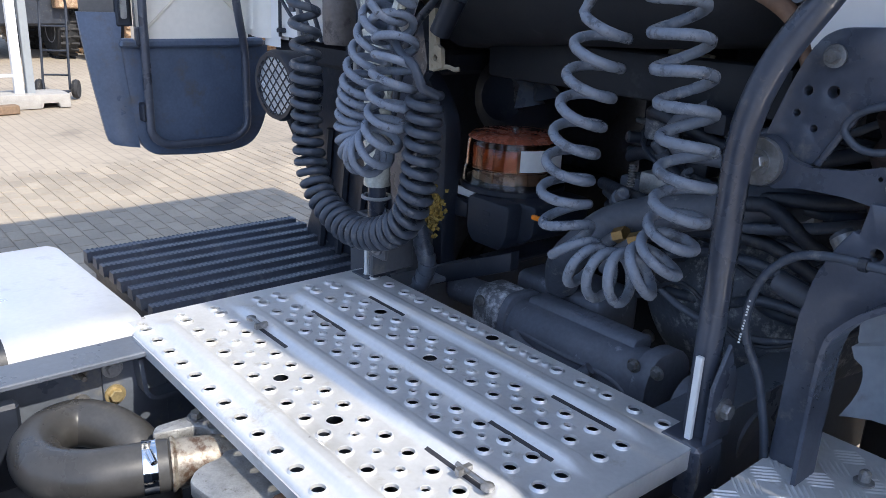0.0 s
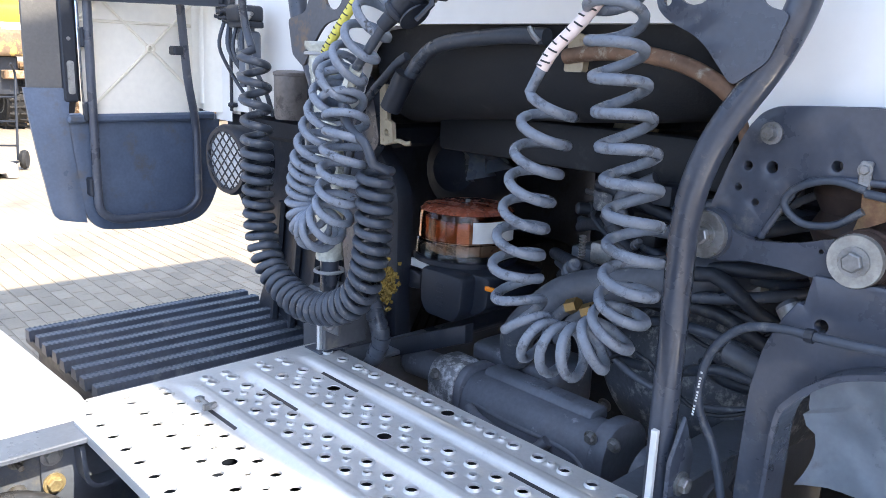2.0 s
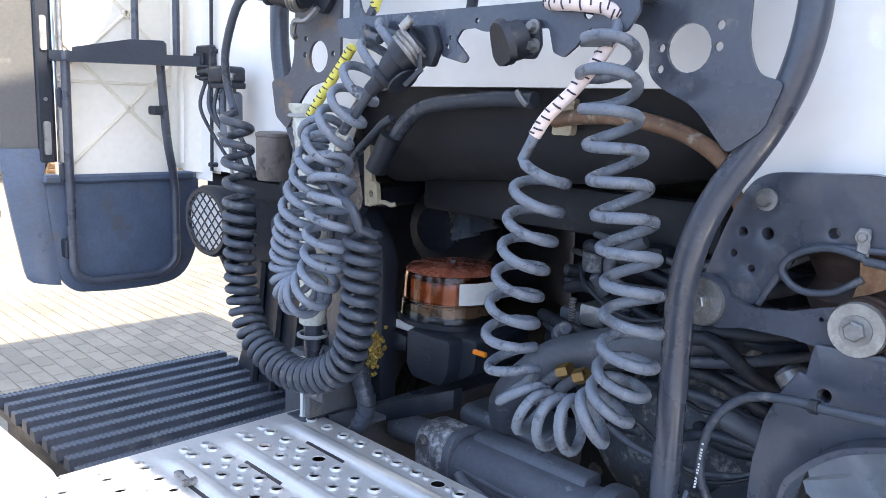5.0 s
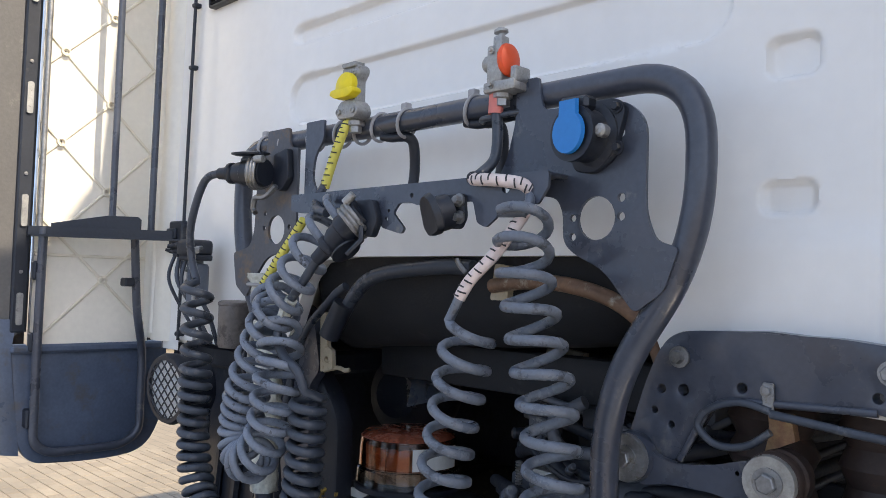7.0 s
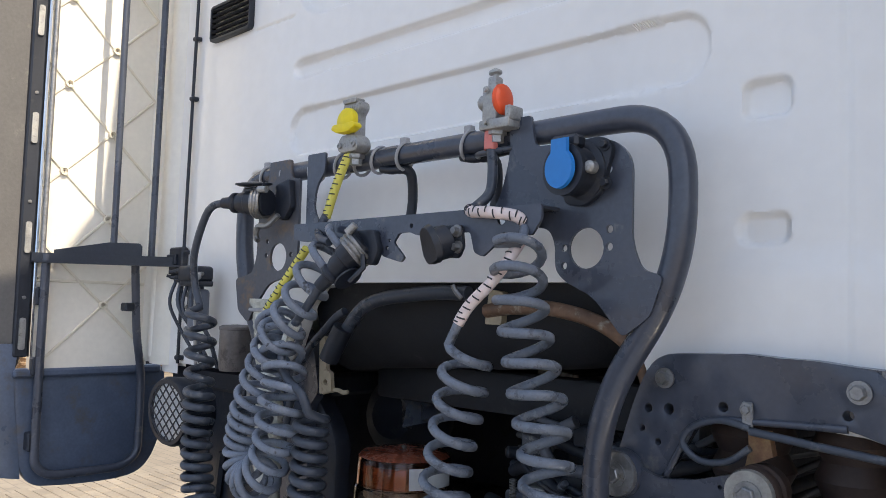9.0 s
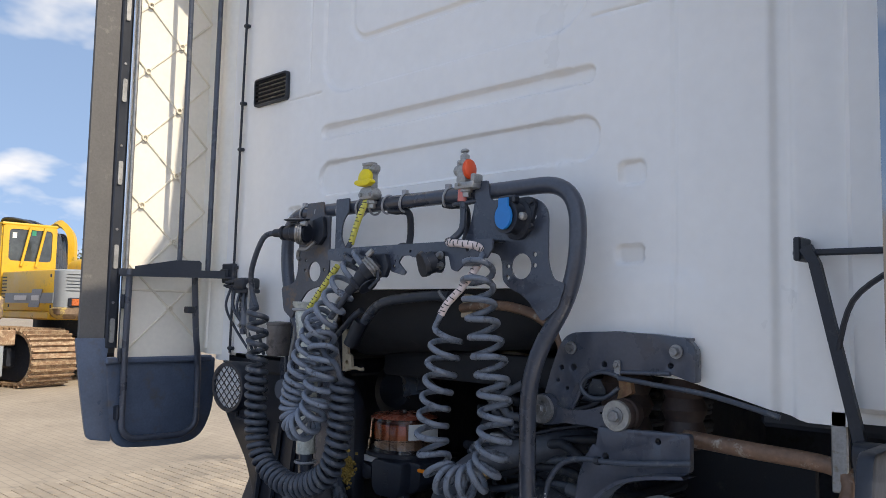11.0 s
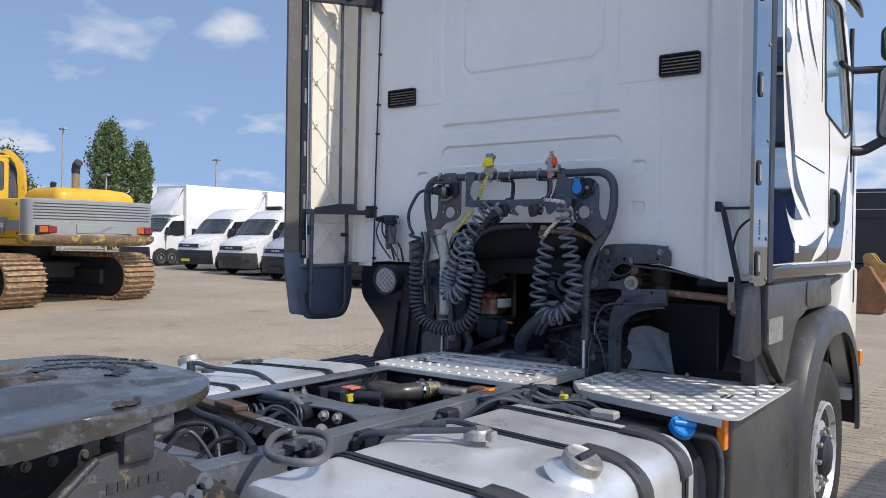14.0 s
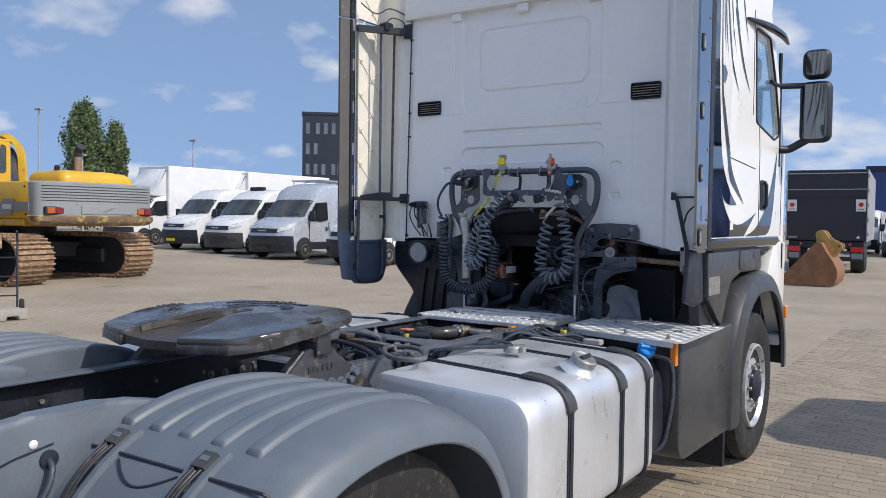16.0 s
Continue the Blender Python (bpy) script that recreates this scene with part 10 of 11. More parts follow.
# ---- vans ----
def van(name, label, paint, L=5.9, W=2.0, H=2.65, bumper=None, tilt=0.0):
    """A panel van whose front points to +x, its base at the middle of the front."""
    t = thing(name, label, "van", "row of parked vans")
    front = [(-0.06, 0.30), (0.0, 0.45), (0.03, 0.7), (0.02, 0.92), (-0.03, 1.08), (-0.12, 1.2), (-0.3, 1.3), (-0.6, 1.4), (-0.92, 1.48)]
    roof = [(-1.2, 1.76), (-1.52, 2.1), (-1.66, 2.22), (-1.88, H - 0.24), (-2.15, H - 0.09), (-2.5, H - 0.02), (-3.1, H), (-L + 0.1, H - 0.02), (-L, H - 0.12), (-L, 0.42)]

    def shape(x, s, z, out=0.0):
        w = W / 2 * (1 - 0.07 * max(0.0, z - 1.3) / (H - 1.3))
        f = min(1.0, max(0.0, (x + 1.9) / 1.9))
        return (x + out - 0.42 * abs(s) ** 3.2 * f, s * (w + out * 0.3), z - 0.14 * abs(s) ** 8 * min(1.0, max(0.0, z - 1.95) / 0.3))

    def nose(z):
        for (xa, za), (xb, zb) in zip(front, front[1:]):
            if z <= zb:
                return xa + (xb - xa) * max(0.0, (z - za)) / (zb - za)
        return front[-1][0]

    def skin(nm, s0, s1, zs, out, mt, parent, lab=""):
        """A raised piece on the curved nose between s0 and s1; zs gives its lower and upper edge at both ends."""
        bm = bmesh.new()
        rows = []
        for i in range(9):
            f = i / 8
            s = s0 + (s1 - s0) * f
            lo, hi = zs[0] + (zs[2] - zs[0]) * f, zs[1] + (zs[3] - zs[1]) * f
            z4 = [lo, lo + (hi - lo) * 0.33, lo + (hi - lo) * 0.67, hi]
            rows.append([bm.verts.new(shape(nose(lo) - 0.05, s, lo))] + [bm.verts.new(shape(nose(z), s, z, out)) for z in z4] + [bm.verts.new(shape(nose(hi) - 0.05, s, hi))])
        for a, b in zip(rows, rows[1:]):
            for k in range(5):
                bm.faces.new((a[k], b[k], b[k + 1], a[k + 1]))
        bm.faces.new(rows[0])
        bm.faces.new(rows[-1][::-1])
        return part(nm, bm, mt, parent, lab, angle=50)

    S = [-1, -0.985, -0.95, -0.85, -0.65, -0.35, 0, 0.35, 0.65, 0.85, 0.95, 0.985, 1]
    bm = bmesh.new()
    rows = [[bm.verts.new(shape(x, s, z)) for s in S] for x, z in front + roof]
    for a, b in zip(rows, rows[1:]):
        for k in range(len(S) - 1):
            bm.faces.new((a[k], a[k + 1], b[k + 1], b[k]))
    bm.faces.new([r[0] for r in rows])
    bm.faces.new([r[-1] for r in rows][::-1])
    part("body", bm, paint, t, angle=40)
    skin("bumper", -1.0, 1.0, (0.26, 0.84, 0.26, 0.84), 0.05, bumper or BLACK, t)
    skin("lower_intake", -0.6, 0.6, (0.55, 0.72, 0.55, 0.72), 0.06, INK, t)
    g = skin("grille", -0.62, 0.62, (0.95, 1.10, 0.95, 1.10), 0.02, BLACK, t)
    bm = bmesh.new()
    for k in range(5):
        box(bm, 0.0, 0.03, -0.19 + k * 0.08, -0.135 + k * 0.08, 1.0, 1.05)
    part("grille_marks", bm, CHROME, g)
    bm = bmesh.new()
    box(bm, -L + 0.02, -0.62, -W / 2 - 0.012, W / 2 + 0.012, 0.34, 0.62, 0.02)
    part("side_trim", bm, BLACK, t)
    bm = bmesh.new()
    rows = []
    for f in (0.0, 0.33, 0.67, 1.0):
        x, z = -0.97 - 0.62 * f, 1.535 + 0.62 * f
        rows.append([bm.verts.new(shape(x + 0.012, s * 0.93, z + 0.012)) for s in (-1, -0.8, -0.5, 0, 0.5, 0.8, 1)])
    for a, b in zip(rows, rows[1:]):
        for k in range(6):
            bm.faces.new((a[k], a[k + 1], b[k + 1], b[k]))
    part("windscreen", bm, CABGLASS, t, angle=60)
    for s in (-1, 1):
        bm = bmesh.new()
        vv = []
        for u, v in round_poly([(-1.2, 1.44), (-1.66, 2.04), (-2.32, 2.08), (-2.34, 1.42), (-1.9, 1.36), (-1.5, 1.42)], 0.05):
            w = W / 2 * (1 - 0.07 * max(0.0, v - 1.3) / (H - 1.3))
            vv.append(bm.verts.new((u, s * (w + 0.007), v)))
        bm.faces.new(vv)
        dw = part("door_window", bm, PANEWIN, t)
        bm = bmesh.new()
        box(bm, -1.72, -1.69, s * W / 2 - 0.04, s * W / 2 + 0.004, 1.42, 2.03)
        part("window_divider", bm, BLACK, dw)
        for x in (-1.30, -2.40):
            bm = bmesh.new()
            box(bm, x - 0.006, x + 0.006, s * W / 2 - 0.02, s * W / 2 + 0.004, 0.64, 1.34)
            part("door_gap", bm, INK, t)
        bm = bmesh.new()
        box(bm, -2.30, -2.22, s * W / 2 - 0.02, s * W / 2 + 0.02, 1.02, 1.16, 0.01)
        part("door_handle", bm, BLACK, t)
        bm = bmesh.new()
        box(bm, -1.38, -1.24, s * (W / 2 + 0.03), s * (W / 2 + 0.25), 1.36, 1.74, 0.04, 2)
        box(bm, -1.40, -1.28, s * (W / 2 - 0.03), s * (W / 2 + 0.06), 1.4, 1.5, 0.02)
        part("door_mirror", bm, BLACK, t)
        skin("headlamp", s * 0.60, s * 0.97, (0.97, 1.10, 1.08, 1.33), 0.02, HEADLAMP, t)
        skin("fog_lamp", s * 0.68, s * 0.86, (0.52, 0.60, 0.54, 0.61), 0.075, INK, t)
        for x in (-1.02, -L + 1.1):
            bm = bmesh.new()
            pts = [(x + 0.43 * math.cos(q), 0.36 + 0.43 * math.sin(q)) for q in [radians(-8 + 196 * k / 16) for k in range(17)]]
            plate(bm, pts, 'y', min(s * (W / 2 - 0.02), s * (W / 2 + 0.016)), max(s * (W / 2 - 0.02), s * (W / 2 + 0.016)))
            part("wheel_arch", bm, INK, t)
            bm = bmesh.new()
            lathe(bm, [(0.2, -0.1), (0.3, -0.11), (0.345, -0.06), (0.345, 0.06), (0.3, 0.11), (0.22, 0.11)], (x, s * (W / 2 - 0.05), 0.345), (0, s, 0), 28)
            wl_ = part("wheel", bm, RUBBER, t)
            bm = bmesh.new()
            lathe(bm, [(0.222, 0.10), (0.2, 0.116), (0.12, 0.08), (0.07, 0.115), (0, 0.12)], (x, s * (W / 2 - 0.05), 0.345), (0, s, 0), 24)
            part("rim", bm, STEEL, wl_)
            bm = bmesh.new()
            for k in range(5):
                q = k * 1.2566
                cyl(bm, (x + 0.155 * math.cos(q), s * (W / 2 + 0.035), 0.345 + 0.155 * math.sin(q)), (x + 0.155 * math.cos(q), s * (W / 2 + 0.062), 0.345 + 0.155 * math.sin(q)), 0.035, 8)
            part("rim_hole", bm, INK, wl_)
    bm = bmesh.new()
    box(bm, 0.075, 0.09, -0.26, 0.26, 0.38, 0.49)
    part("number_plate", bm, YELLOW if "yellow" in label else INK, t)
    for s in (-0.35, 0.3):
        bm = bmesh.new()
        tube(bm, [(-0.97, s, 1.545), (-1.08, s + 0.45, 1.64)], 0.012, 5)
        part("wiper", bm, INK, t)
    return t


def box_truck(name, label, L=4.6, H=3.3):
    t = van(name, label, VANWHITE, 2.7, 2.0, 2.55)
    bm = bmesh.new()
    box(bm, -2.3 - L, -2.3, -1.12, 1.12, 0.75, H, 0.03)
    part("box_body", bm, VANWHITE, t)
    bm = bmesh.new()
    plate(bm, round_poly([(-1.5, 2.3), (-1.75, 2.75), (-2.3, H - 0.1), (-2.3, 2.3)], 0.1), 'y', -0.95, 0.95, (), 0.05)
    part("roof_spoiler", bm, VANWHITE, t)
    return t


silver = at(van("panel_van", "silver panel van with roof ladder rack", VANSILVER, 6.2, 2.1, 2.8), -18.8, 15.1, -87)
bm = bmesh.new()
for y in (-0.7, 0.7):
    tube(bm, [(-2.3, y, 2.9), (-5.8, y, 2.9)], 0.03, 6)
for k in range(6):
    tube(bm, [(-2.4 - k * 0.65, -0.75, 2.9), (-2.4 - k * 0.65, 0.75, 2.9)], 0.025, 6)
    for y in (-0.7, 0.7):
        tube(bm, [(-2.4 - k * 0.65, y, 2.7), (-2.4 - k * 0.65, y, 2.9)], 0.02, 6)
part("roof_rack", bm, POLE, silver)
second = at(van("panel_van", "white panel van with beacon bar and grey bumper", VANWHITE, 5.4, 2.05, 2.6, VANBUMPER), -22.4, 16.0, -87)
bm = bmesh.new()
box(bm, -2.5, -2.3, -0.5, 0.3, 2.55, 2.7, 0.04)
part("beacon_bar", bm, BLACK, second)
at(van("panel_van", "white panel van with yellow plate", VANWHITE, 6.0, 2.05, 2.65), -26.0, 16.7, -87)
at(box_truck("box_truck", "white box truck with roof spoiler", 6.2, 3.75), -30.8, 17.0, -88)
at(van("panel_van", "white panel van beside the silver one", VANWHITE, 5.6, 2.05, 2.6), -14.8, 14.9, -88)
at(box_truck("box_truck", "white box truck standing behind the vans", 6.2, 3.7), -30.6, 21.7, -90)
at(van("panel_van", "white delivery van beyond the black truck", VANWHITE, 5.6, 2.05, 2.6), -1.2, 43.0, -90)
at(van("panel_van", "white delivery van far across the yard", VANWHITE, 5.6, 2.05, 2.6), -3.9, 47.0, -90)

# ---- black box truck, rear towards the camera ----
bt = thing("box_trailer", "black box truck body seen from behind with warning signs", "truck")
bm = bmesh.new()
box(bm, -1.275, 1.275, 0.0, 7.5, 1.14, 3.6, 0.03)
bb = part("box_body", bm, BOXBLACK, bt)
for z, mt in ((1.14, BOXBLACK), (2.62, BOXBLACK), (2.9, POLE), (3.46, POLE)):
    bm = bmesh.new()
    box(bm, -1.25, 1.25, -0.03, 0.0, z, z + 0.03, 0.005)
    part("frame_bar", bm, mt, bb)
for x in (-1.3, 1.26):
    bm = bmesh.new()
    box(bm, x - 0.0, x + 0.04, -0.02, 7.5, 1.1, 3.58, 0.01)
    part("side_panel", bm, POLE, bb, "dull grey side panel")
    for k in range(5):
        bm = bmesh.new()
        box(bm, x + (0.04 if x > 0 else -0.03), x + (0.07 if x > 0 else 0.0), -0.03, 0.06, 1.3 + k * 0.5, 1.42 + k * 0.5, 0.01)
        part("hinge", bm, STEEL, bb)
for x in (-1.1, 1.08):
    bm = bmesh.new()
    box(bm, x - 0.155, x + 0.155, -0.035, -0.028, 2.15, 2.56)
    sg = part("warning_sign", bm, PAPER, bb, "white warning sign with red mark")
    bm = bmesh.new()
    lathe(bm, [(0.08, 0), (0.08, 0.004)], (x, -0.035, 2.38), (0, -1, 0), 16)
    box(bm, x - 0.1, x + 0.1, -0.039, -0.035, 2.21, 2.24)
    part("red_mark", bm, REDLENS, sg)
bm = bmesh.new()
box(bm, -1.2, 1.2, 0.1, 7.4, 0.85, 1.12, 0.02)
box(bm, -1.2, 1.2, 0.0, 0.12, 0.42, 0.58, 0.01)
part("chassis", bm, BLACK, bt)
for s in (-1, 1):
    bm = bmesh.new()
    box(bm, s * 1.0 - 0.22, s * 1.0 + 0.22, -0.02, 0.05, 0.45, 0.95, 0.01)
    tl = part("lamp_board", bm, BLACK, bt)
    bm = bmesh.new()
    box(bm, s * 1.0 - 0.2, s * 1.0 + 0.2, -0.03, -0.018, 0.74, 0.92, 0.01)
    part("tail_lamp", bm, REDLENS, tl)
    bm = bmesh.new()
    box(bm, s * 1.0 - 0.18, s * 1.0 + 0.18, -0.03, -0.018, 0.5, 0.7, 0.01)
    part("number_plate", bm, STEEL, tl)
    bm = bmesh.new()
    lathe(bm, [(0.05, 0), (0.05, 0.03), (0, 0.04)], (s * 0.78, 0.0, 1.0), (0, -1, 0), 12)
    part("round_lamp", bm, REDLENS, bt)
    for y in (0.9, 2.0):
        bm = bmesh.new()
        lathe(bm, [(0.25, -0.2), (0.46, -0.22), (0.5, -0.15), (0.5, 0.15), (0.46, 0.22), (0.25, 0.2)], (s * 1.0, y, 0.5), (1, 0, 0), 28)
        part("wheel", bm, RUBBER, bt)
bm = bmesh.new()
lathe(bm, [(0.05, 0), (0.05, 0.01)], (1.02, -0.03, 1.25), (0, -1, 0), 12)
part("round_button", bm, PAPER, bt)
bm = bmesh.new()
box(bm, -1.2, -0.9, -0.036, -0.03, 1.2, 1.27)
part("lettering_bar", bm, STEEL, bt)
at(bt, -2.26, 26.0, 4.6)

# ---- loose excavator bucket ----
bk = thing("excavator_bucket", "rusty orange excavator bucket lying on the yard", "bucket")
bm = bmesh.new()
side = round_poly([(-1.07, 0.02), (-0.03, 1.2), (0.1, 1.2), (0.25, 0.92), (0.46, 0.62), (0.54, 0.32), (0.43, 0.03)], [0.02, 0.05, 0.06, 0.2, 0.2, 0.2, 0.12], 6)
inn = round_poly([(-1.01, 0.05), (-0.02, 1.15), (0.08, 1.15), (0.21, 0.9), (0.41, 0.6), (0.49, 0.32), (0.41, 0.07)], [0.02, 0.05, 0.06, 0.2, 0.2, 0.2, 0.12], 6)
plate(bm, side, 'y', -0.7, -0.66)
plate(bm, side, 'y', 0.66, 0.7)
plate(bm, side[len(side) // 3:] + inn[len(inn) // 3:][::-1], 'y', -0.66, 0.66)
part("shell", bm, mat("rusty_orange_shell", (0.27, 0.125, 0.058), 0.65, var=0.35, scale=4, fine=60, bump=0.4, dirt=(0.2, 0.09, 0.045), dirty=0.3), bk)
mat_ear = mat("rusty_ochre_ear", (0.5, 0.3, 0.1), 0.7, var=0.3, scale=6, fine=70, bump=0.3, dirt=(0.2, 0.1, 0.05), dirty=0.25)
for y in (-0.22, 0.22):
    bm = bmesh.new()
    plate(bm, round_poly([(-0.06, 1.1), (-0.12, 1.4), (-0.02, 1.54), (0.12, 1.5), (0.24, 1.3), (0.42, 1.22), (0.55, 1.16), (0.57, 1.03), (0.46, 0.95), (0.36, 0.78), (0.2, 0.85)], 0.06), 'y', y - 0.05, y + 0.05, [(0.44, 1.09, 0.06)])
    cyl(bm, (0.02, y - 0.08, 1.4), (0.02, y + 0.08, 1.4), 0.13, 20)
    part("hinge_ear", bm, mat_ear, bk)
for k in range(5):
    bm = bmesh.new()
    plate(bm, [(-1.3, 0.0), (-1.0, 0.0), (-1.0, 0.1)], 'y', -0.62 + k * 0.29, -0.52 + k * 0.29)
    part("tooth", bm, RUST, bk)
at(bk, -1.35, 19.6, 0)

# ---- fence element on a concrete foot, hand truck, timber ----
foot = thing("concrete_foot", "grey concrete foot holding a white fence panel", "fence foot")
bm = bmesh.new()
plate(bm, [(-0.9, 0.0), (0.10, 0.0), (0.12, 0.06), (0.28, 0.06), (0.30, 0.0), (0.42, 0.0), (0.42, 0.16), (-0.9, 0.18)], 'x', -0.25, 0.25, (), 0.01)
part("block", bm, mat("foot_concrete", (0.36, 0.34, 0.31), 0.9, var=0.2, scale=8, fine=80, bump=0.5), foot)
at(foot, -9.75, 1.30, 0)
fen = thing("fence_panel", "white painted steel fence panel standing in a concrete foot", "fence")
bm = bmesh.new()
box(bm, -0.05, 0.05, -0.05, 0.05, 0.16, 1.9, 0.006)
part("post", bm, VANWHITE, fen)
bm = bmesh.new()
box(bm, -0.02, 0.02, -1.6, 0.0, 0.36, 0.40, 0.004)
box(bm, -0.02, 0.02, -1.6, 0.0, 1.76, 1.80, 0.004)
part("rail", bm, VANWHITE, fen)
for k in range(9):
    bm = bmesh.new()
    box(bm, -0.012, 0.012, -0.24 - k * 0.16, -0.216 - k * 0.16, 0.16, 1.85, 0.003)
    part("bar", bm, VANWHITE, fen)
bm = bmesh.new()
box(bm, -0.05, 0.05, 0.08, 0.17, 0.16, 1.7, 0.006)
part("grey_post", bm, MACHGREY, fen)
at(fen, -9.7, 1.20, 0)
hand = thing("hand_truck", "dark grey two-wheeled hand truck leaning on the fence", "hand truck")
bm = bmesh.new()
for y in (-0.16, 0.16):
    tube(bm, rounded([(0.0, y, 0.12), (-0.12, y, 0.9), (-0.2, y, 1.2), (-0.02, y, 1.32)], 0.1), 0.016, 8)
for z in (0.3, 0.6, 0.9):
    tube(bm, [(-0.02 - z * 0.12, -0.16, z), (-0.02 - z * 0.12, 0.16, z)], 0.012, 8)
box(bm, 0.0, 0.22, -0.18, 0.18, 0.1, 0.115)
part("frame", bm, BLACK, hand)
for y in (-0.22, 0.22):
    bm = bmesh.new()
    lathe(bm, [(0.06, -0.03), (0.11, -0.035), (0.125, 0.0), (0.11, 0.035), (0.06, 0.03)], (-0.06, y, 0.125), (0, 1, 0), 24)
    hw = part("wheel", bm, RUBBER, hand)
    bm = bmesh.new()
    lathe(bm, [(0.065, -0.02), (0.065, 0.02)], (-0.06, y, 0.125), (0, 1, 0), 20)
    part("rim", bm, POLE, hw)
at(hand, -10.2, 1.75, -30)
tim = thing("timber_beam", "reddish brown timber beam lying on the ground", "timber")
bm = bmesh.new()
box(bm, -0.07, 0.07, -1.2, 0.0, 0.0, 0.1, 0.01)
part("beam", bm, WOOD, tim)
at(tim, -9.3, 1.08, 8)


# ---- trees ----
def tree(name, label, x, y, h, rad, seed, base=0.06):
    """A poplar: trunk, limbs and a crown of many small leaf clumps with an uneven edge."""
    rng = random.Random(seed)
    t = thing(name, label, "tree")
    bm = bmesh.new()
    tube(bm, [(0, 0, 0), (0.05, 0.02, h * 0.3), (0.0, 0.05, h * 0.65), (0, 0, h * 0.97)], [0.28, 0.22, 0.12, 0.03], 8)
    for k in range(26):
        z = h * (0.1 + 0.8 * k / 26)
        q = k * 2.4
        rr = rad * (0.5 + 0.4 * math.sin(math.pi * z / h))
        tube(bm, [(0, 0, z), (rr * 0.5 * math.cos(q), rr * 0.5 * math.sin(q), z + 0.5), (rr * math.cos(q), rr * math.sin(q), z + 1.4)], [0.06, 0.04, 0.015], 5)
    part("trunk", bm, BARK, t)
    verts, faces = [], []
    for k in range(480):
        f = rng.random() ** 0.9
        env = rad * (0.72 + 0.28 * min(1, f / 0.2)) * (1 - max(0, (f - 0.55) / 0.45) ** 2.6 * 0.72) * (0.86 + 0.14 * math.sin(9 * f + seed))
        q = rng.uniform(0, 6.2832)
        r = env * rng.uniform(0.25, 1.0)
        mid = Vector((r * math.cos(q), r * math.sin(q), h * (base + (0.97 - base) * f)))
        size = rad * rng.uniform(0.12, 0.27)
        for n in range(38):
            c = mid + Vector((rng.gauss(0, 0.55), rng.gauss(0, 0.55), rng.gauss(0.1, 1.0))) * size
            s = rng.uniform(0.06, 0.15)
            u = Vector((rng.gauss(0, 1), rng.gauss(0, 1), rng.gauss(0, 1))).normalized()
            w = u.orthogonal().normalized()
            i = len(verts)
            verts += [c - u * s, c + w * s * 0.6, c + u * s, c - w * s * 0.6]
            faces.append((i, i + 1, i + 2, i + 3))
    me = bpy.data.meshes.new("crown")
    me.from_pydata([tuple(v) for v in verts], [], faces)
    me.materials.append(LEAF)
    cr = new("crown", me)
    cr.parent = t
    at(t, x, y)
    return t


tree("poplar_tree", "tall dense green poplar tree", -57.0, 31.7, 10.0, 1.75, 1)
tree("poplar_tree", "shorter slim green poplar tree", -55.9, 33.7, 8.7, 1.05, 2)
tree("deciduous_tree", "round green tree far behind the excavator", -61.7, 26.0, 7.2, 2.2, 3)

# ---- lamp posts ----
for x, y, h in ((-50.2, 24.3, 8.2), (-44.8, 32.6, 6.6), (-52.0, 28.5, 5.5)):
    lp = thing("street_lamp", "slim grey lamp post with flat head", "street lamp", "yard lamp posts")
    bm = bmesh.new()
    tube(bm, [(0, 0, 0), (0, 0, h)], [0.09, 0.05], 8)
    part("post", bm, POLE, lp)
    bm = bmesh.new()
    box(bm, -0.35, 0.35, -0.12, 0.12, h - 0.03, h + 0.09, 0.02)
    part("lamp_head", bm, POLE, lp)
    at(lp, x, y)

# ---- far buildings ----
of = thing("office_building", "dark grey office block with rows of small windows", "building")
bm = bmesh.new()
box(bm, 0, 16, 0, 12, 0, 17.0)
part("wall", bm, FACADE, of)
bm = bmesh.new()
box(bm, -0.1, 16.1, -0.1, 12.1, 17.0, 17.4)
part("roof", bm, FACADE, of)
rng = random.Random(6)
for fl in range(5):
    for k in range(10):
        if rng.random() < 0.25:
            continue
        wx = 0.5 + k * 1.15 + rng.choice((0, 0.3))
        bm = bmesh.new()
        box(bm, wx, wx + 0.55, -0.06, 0.02, 2.2 + fl * 3.0, 3.8 + fl * 3.0)
        part("window", bm, OFFWIN, of)
bm = bmesh.new()
box(bm, 5.2, 6.5, -0.08, 0.0, 8.6, 10.2)
part("white_sign", bm, PAPER, of)
at(of, -81.3, 80.8, 43, -0.6)
bl = thing("blue_warehouse", "low blue warehouse across the yard", "building")
bm = bmesh.new()
box(bm, 0, 14, 0, 20, 0, 5.6)
part("wall", bm, mat("blue_cladding", (0.03, 0.06, 0.2), 0.5, var=0.1, scale=0.3, fine=3, bump=0.0), bl)
bm = bmesh.new()
box(bm, -0.2, 14.2, -0.2, 20.2, 5.4, 5.75)
part("roof", bm, FACADE, bl)
at(bl, -4.6, 58.0, 0)

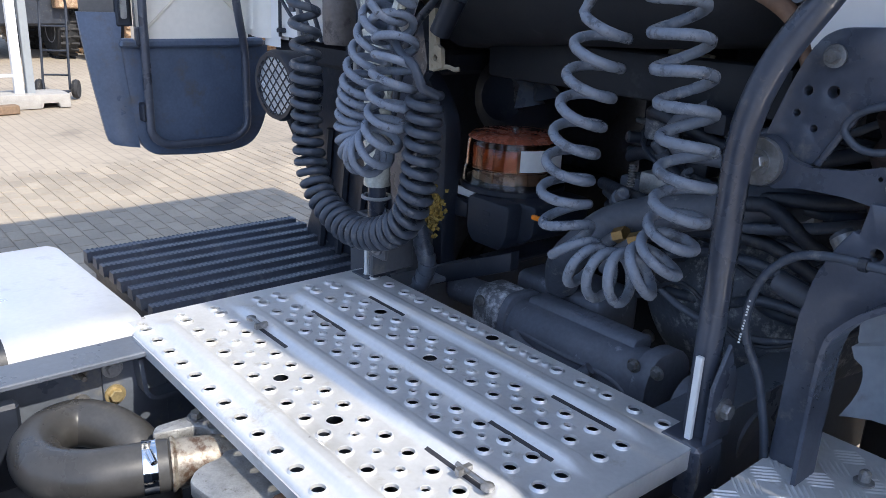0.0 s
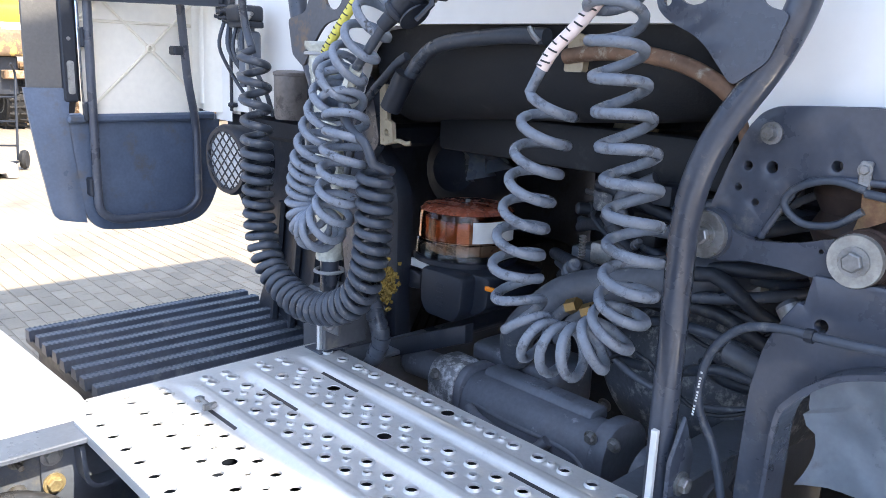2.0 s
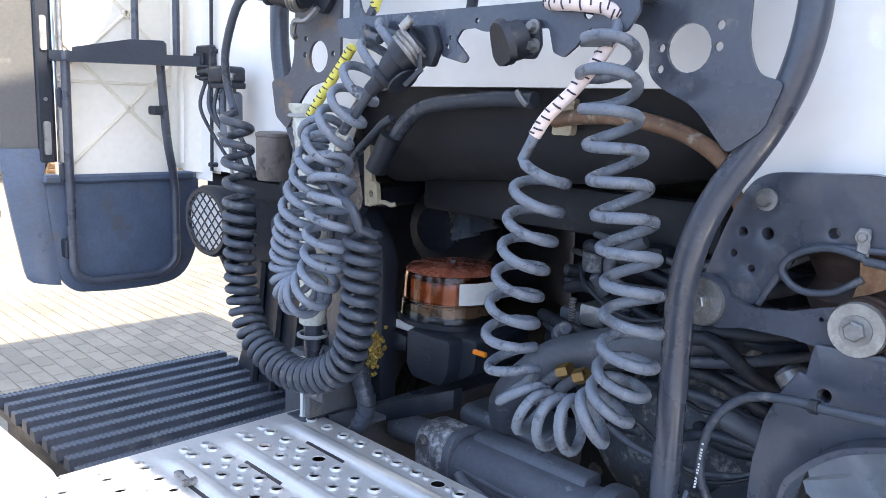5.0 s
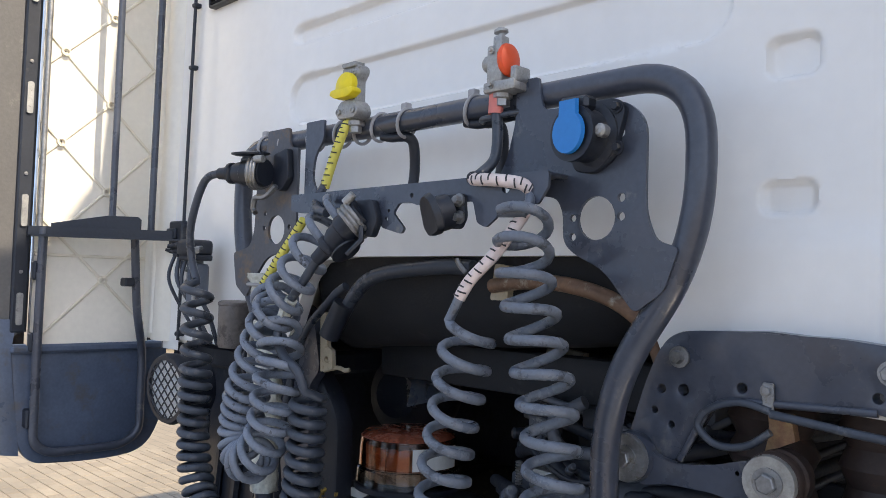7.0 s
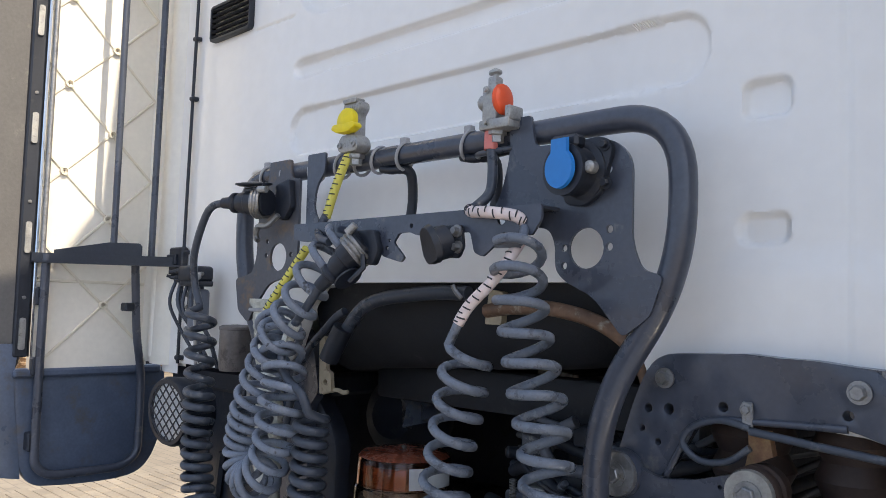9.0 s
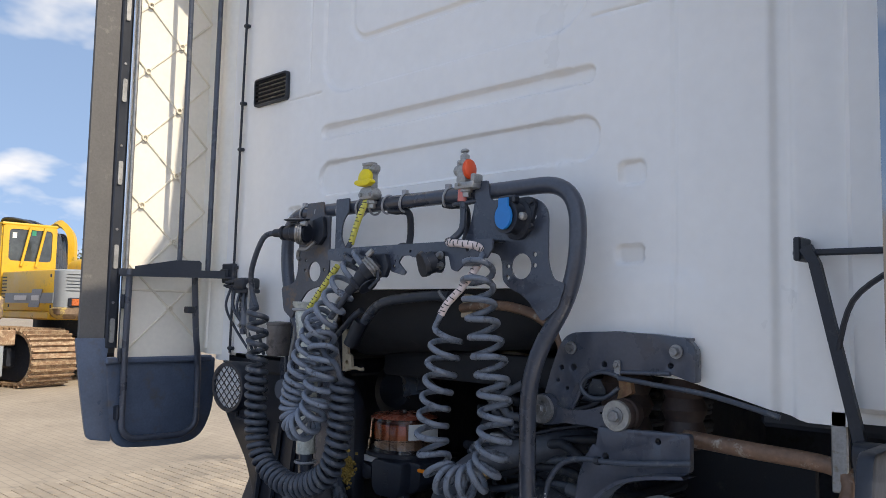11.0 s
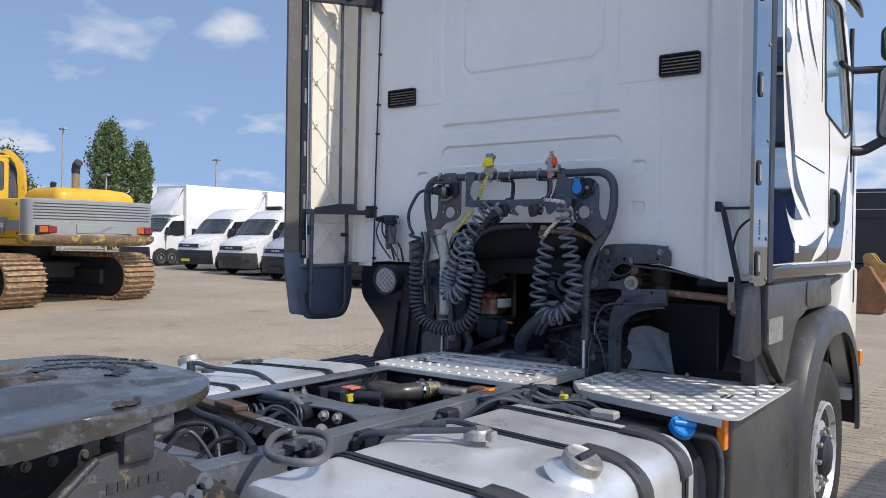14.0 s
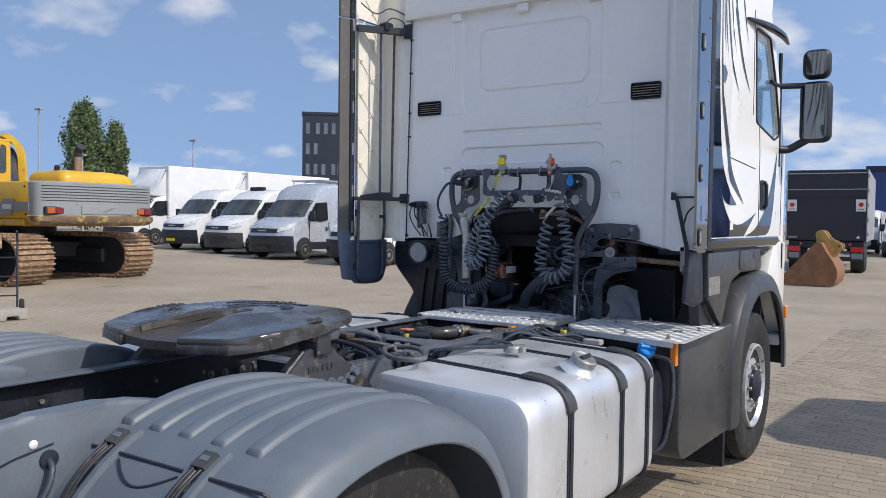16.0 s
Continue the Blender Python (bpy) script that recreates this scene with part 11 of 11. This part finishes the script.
# neighbouring truck whose shadow falls beside the front wheel
nb = thing("parked_truck_cab", "white truck cab parked alongside", "truck")
bm = bmesh.new()
plate(bm, round_poly([(0.0, 0.5), (0.0, 3.5), (0.3, 3.7), (1.9, 3.6), (2.3, 2.2), (2.35, 0.5)], [0.05, 0.1, 0.1, 0.15, 0.2, 0.1]), 'x', 0.0, 2.4, (), 0.05)
part("cab", bm, WHITE, nb)
for x in (0.15, 2.1):
    bm = bmesh.new()
    lathe(bm, [(0.3, -0.14), (0.5, -0.15), (0.52, 0.0), (0.5, 0.15), (0.3, 0.14)], (x, 1.2, 0.52), (1, 0, 0), 28)
    part("wheel", bm, RUBBER, nb)
at(nb, 4.65, 2.05, 0)


# ---- paving blocks near the truck ----
PAVER = mat("paving_block", (0.335, 0.28, 0.213), 0.85, var=0.22, scale=1.6, fine=90, bump=0.7, piece=0.11, dirt=(0.2, 0.175, 0.145), dirty=0.1)
PAVERJ = mat("paving_blocks_joined", (0.335, 0.28, 0.213), 0.85, var=0.22, scale=1.6, fine=90, bump=0.7, island=0.11, dirt=(0.2, 0.175, 0.145), dirty=0.1)


def block_shape(x, y, zl, zr, w, h):
    g, c = 0.003, 0.0035
    lo = [(x + g, y + g), (x + w - g, y + g), (x + w - g, y + h - g), (x + g, y + h - g)]
    hi = [(x + g + c, y + g + c), (x + w - g - c, y + g + c), (x + w - g - c, y + h - g - c), (x + g + c, y + h - g - c)]
    z = lambda u: zl + (zr - zl) * (u - x) / w
    return [(u, v, z(u) - 0.008) for u, v in lo] + [(u, v, z(u)) for u, v in hi], [(4, 5, 6, 7), (0, 1, 5, 4), (1, 2, 6, 5), (2, 3, 7, 6), (3, 0, 4, 7)]


pv, pf = [], []
shared = None
rng = random.Random(9)
BW, BH = 0.21, 0.105
for (x0, x1, y0, y1) in ((-6.4, -0.8, -3.0, 6.0), (0.6, 5.0, -3.0, 10.0)):
    for j in range(int((y1 - y0) / BH)):
        for i in range(int((x1 - x0) / BW)):
            x = x0 + i * BW + (0.5 * BW if j % 2 else 0)
            y = y0 + j * BH
            dz = rng.uniform(-0.0012, 0.0012)
            if 1.25 < x < 2.6 and 0.0 < y < 2.9:
                if shared is None:
                    v, f = block_shape(0, 0, 0, 0, BW, BH)
                    shared = bpy.data.meshes.new("paving_block")
                    shared.from_pydata(v, [], f)
                    shared.materials.append(PAVER)
                ob = new("paving_block", shared)
                ob.location = (x, y, G(x) + dz)
                ob.parent = ground
                continue
            v, f = block_shape(x, y, G(x) + dz, G(x + BW) + dz, BW, BH)
            k = len(pv)
            pv += v
            pf += [tuple(q + k for q in fc) for fc in f]
me = bpy.data.meshes.new("paving_blocks")
me.from_pydata(pv, [], pf)
me.materials.append(PAVERJ)
pb = new("paving_blocks", me)
pb.parent = ground
tagged(pb, kind="stuff")
